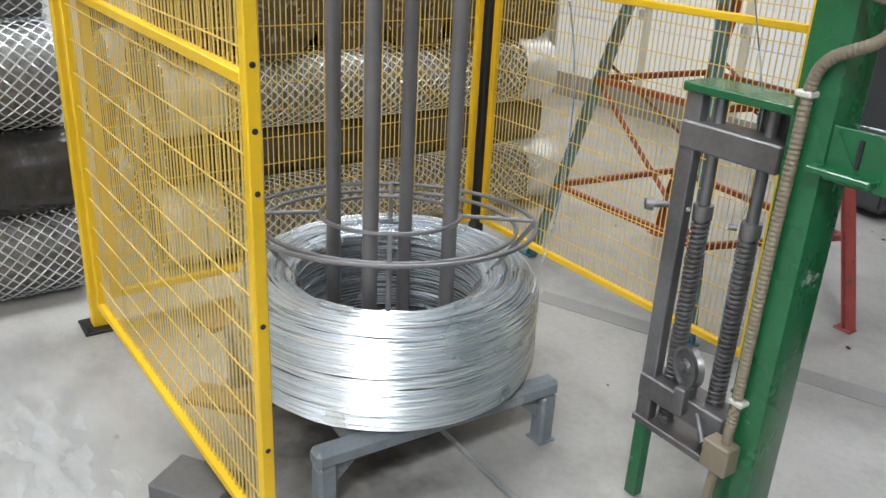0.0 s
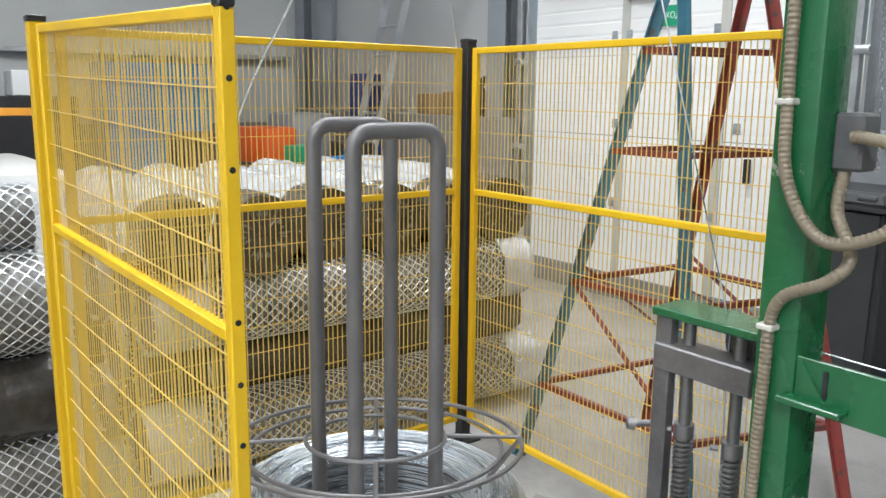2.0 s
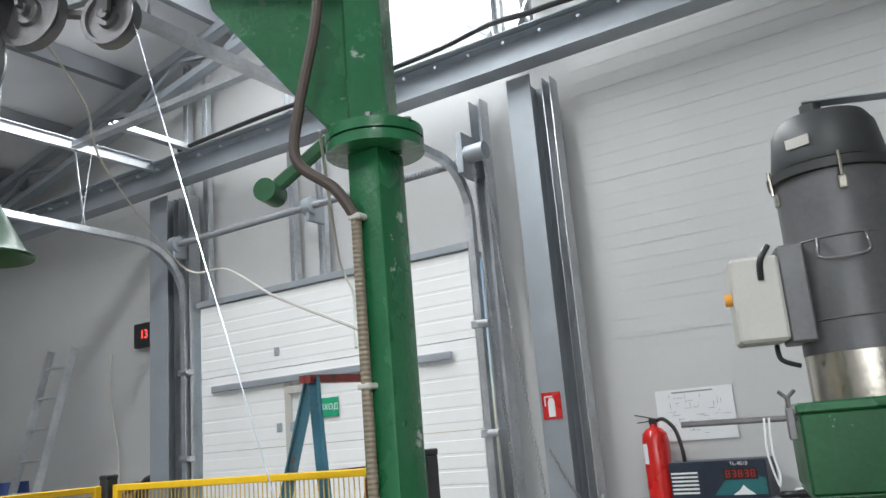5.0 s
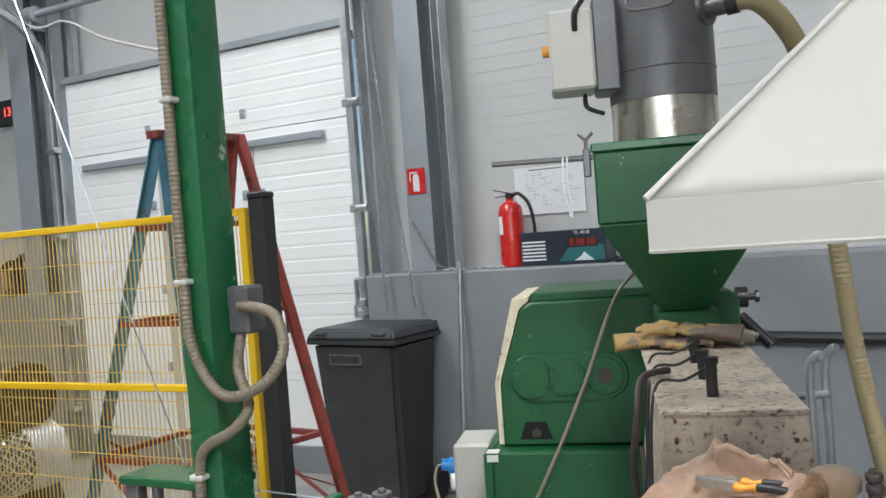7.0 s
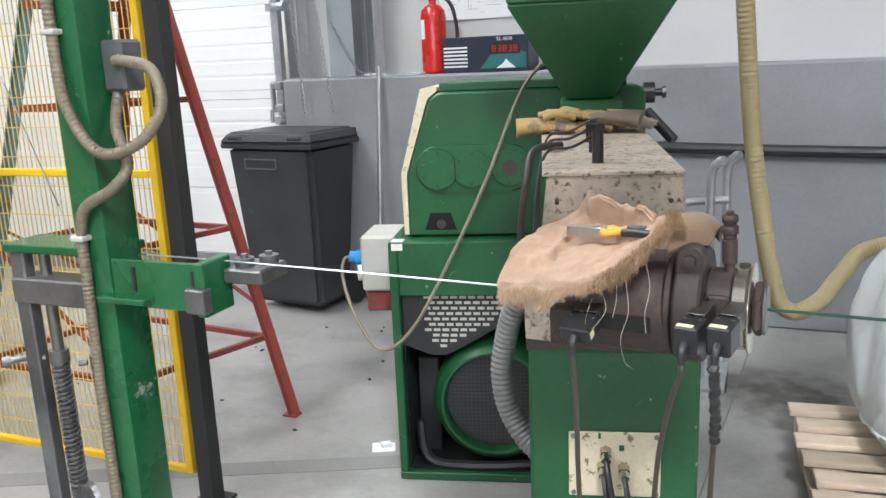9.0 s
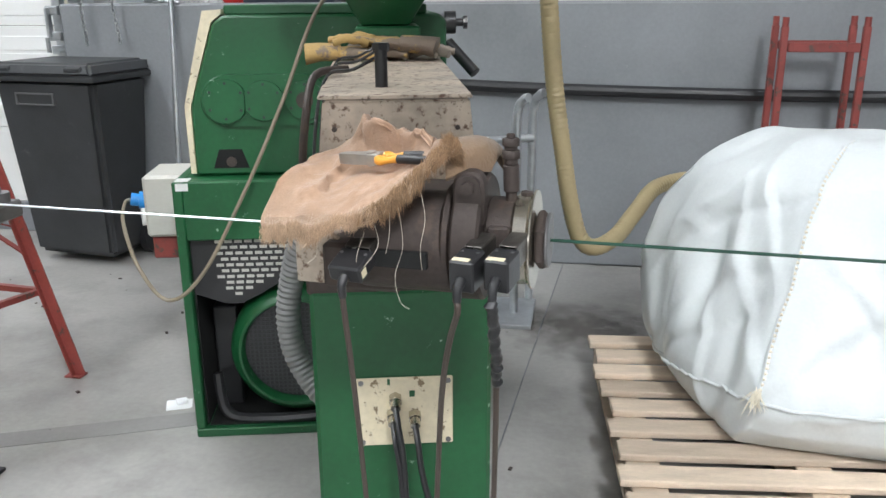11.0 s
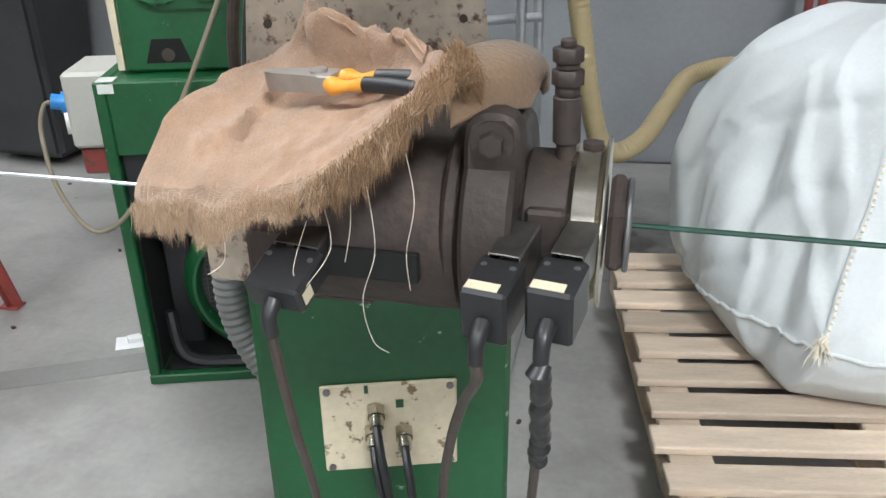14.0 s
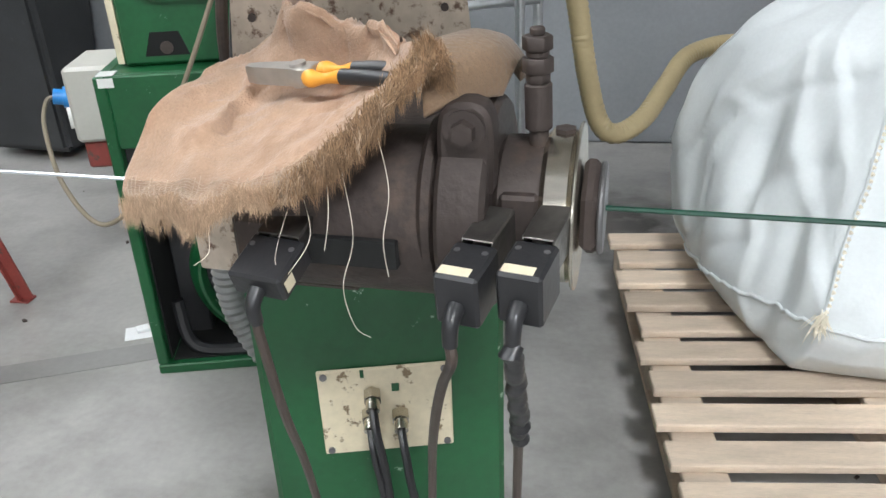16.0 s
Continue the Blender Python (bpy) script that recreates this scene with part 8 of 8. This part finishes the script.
box(bm, -6.63, 0.125, 1.36, -6.57, 1.325, 1.42, 0.004)
part("cross_bar", bm, M_ORANGE, orr)
bm = nb()
box(bm, -8.0, -0.9, 0.0, -7.4, 1.8, 1.5, 0.01)
solo("dark_shelf", bm, M_BLACKP, "dark shelf unit by the end wall", "shelf")
bm = nb()
for k, (y, h) in enumerate(((0.2, 0.32), (0.42, 0.26), (0.62, 0.36), (0.95, 0.3), (1.3, 0.22))):
    box(bm, -7.9, y, 1.502, -7.5, y + 0.17, 1.502 + h, 0.01)
solo("white_packs", bm, M_PAPER, "white paper packs on the dark shelf", "paper packs", kind="stuff")
# ladder against the wall
ld2 = thing("ladder", (-6.4, 4.3, 0), "aluminium ladder leaning against the wall", "ladder")
L0, L1 = Vector((-6.75, 3.95, 0.0)), Vector((-6.6, 4.62, 2.9))
LW = Vector((0.36, 0, 0))
for s in (0, 1):
    bm = nb()
    bar(bm, L0 + LW * s, L1 + LW * s, 0.03, 0.065)
    part("stile", bm, M_GALV, ld2)
for k in range(1, 11):
    p = L0 + (L1 - L0) * (k / 10.6)
    bm = nb()
    rod(bm, p, p + LW, 0.014, seg=10)
    part("rung", bm, M_GALV, ld2)
bm = nb()
tube(bm, curve_pts([(-6.2, 4.97, 2.85), (-6.1, 4.9, 2.4), (-5.98, 4.9, 1.9), (-5.95, 4.88, 1.4)], 8), 0.009, 6)
solo("wall_lead", bm, M_LGREY, "thin pale lead hanging on the wall", "cable")
clk = thing("led_clock", (-5.67, 4.97, 2.95), "black wall clock with red light digits", "clock")
bm = nb()
box(bm, -5.82, 4.94, 2.85, -5.52, 4.995, 3.07, 0.006)
part("case", bm, M_BLACKPL, clk)
writing("digits", "13", 0.11, Matrix.Translation((-5.67, 4.938, 2.96)) @ pose(0, 0, 0, 90, 0, 0), M_REDLED, clk)
es = thing("exit_sign", (-3.45, 4.84, 2.1), "green exit sign on the gate", "sign")
bm = nb()
box(bm, -3.56, 4.838, 2.04, -3.34, 4.844, 2.18, 0.001)
part("plate", bm, M_SIGNG, es)
writing("exit_text", "ИЗХОД", 0.062, Matrix.Translation((-3.45, 4.8375, 2.11)) @ pose(0, 0, 0, 90, 0, 0), M_PAPER, es)
# loose cable sagging from the roof to the tower
bm = nb()
tube(bm, curve_pts([(-1.4, 1.3, 3.04), (-1.75, 1.7, 3.02), (-2.06, 2.0, 2.94), (-2.34, 2.6, 2.68), (-1.9, 2.45, 2.57), (-1.2, 2.0, 2.3), (-0.58, 1.6, 2.09), (-0.46, 1.5, 2.05)], 10), 0.0045, 6)
solo("slack_cable", bm, M_LGREY, "thin pale slack cable hanging from the roof to the tower", "cable")
bm = nb()
tube(bm, curve_pts([(-0.5, 1.44, 2.5), (-0.72, 1.75, 2.3), (-0.68, 1.75, 2.2), (-0.6, 1.65, 2.1), (-0.48, 1.5, 2.02)], 10), 0.0035, 6)
solo("slack_lead", bm, M_LGREY, "thin pale lead hanging beside the tower head", "cable")
bm = nb()
box(bm, -0.1, -0.07, 0, 0.1, 0.07, 0.05, 0.006, pose(-1.3, 0.58, 0.0, 0, 0, 35))
solo("floor_box", bm, M_GREY, "flat grey box lying on the floor by the cage", "box")
bm = nb()
box(bm, -0.09, -0.12, 0, 0.09, 0.12, 0.02, 0.002, pose(-2.2, 1.0, 0.0, 0, 0, 12))
solo("flattened_carton", bm, M_CARD, "flattened brown carton on the cage floor", "cardboard")
bm = nb()
box(bm, -0.05, -0.13, 0, 0.05, 0.13, 0.02, 0.002, pose(-1.65, 0.8, 0.0, 0, 0, -50))
solo("flattened_carton", bm, M_CARD, "flattened brown carton on the cage floor", "cardboard")

# pay-off wire, whirling round the guide from the coil up into the funnel
whirl = thing("whirling_wire", (CX, CY, 0.47), "bright wire whirling from the coil up into the funnel", "wire")
bm = nb()
tube(bm, curve_pts([(CX + 0.41, CY, 0.47), (CX + 0.45, CY + 0.05, 0.75), (CX + 0.44, CY + 0.08, 1.1), (CX + 0.33, CY + 0.08, 1.5), (CX + 0.19, CY + 0.06, 1.78), (CX + 0.07, CY + 0.03, 2.05), (CX, CY + 0.02, 2.3), (CX - 0.03, CY + 0.03, 2.6)], 10), 0.0025, 6)
part("strand", bm, M_ZINC, whirl)


def motions():
    """The wire goes round with the pay-off; its turns are known where it crosses the view."""
    known = [(0.0, -1060), (2.5, 60), (2.7, 110), (3.0, 180), (3.2, 300), (3.35, 360), (3.5, 430), (3.7, 530), (3.8, 555), (4.0, 605), (4.2, 650), (4.4, 705), (4.6, 745), (5.2, 1000), (16.0, 6184)]
    rows = []
    for k in range(161):
        t = k / 10
        i = max(j for j in range(len(known) - 1) if known[j][0] <= t + 1e-9)
        (t0, a0), (t1, a1) = known[i], known[i + 1]
        rows.append((t, pose(CX, CY, 0.47, 0, 0, 58.5 - (a0 + (a1 - a0) * (t - t0) / (t1 - t0)))))
    walk(whirl, rows)


motions()
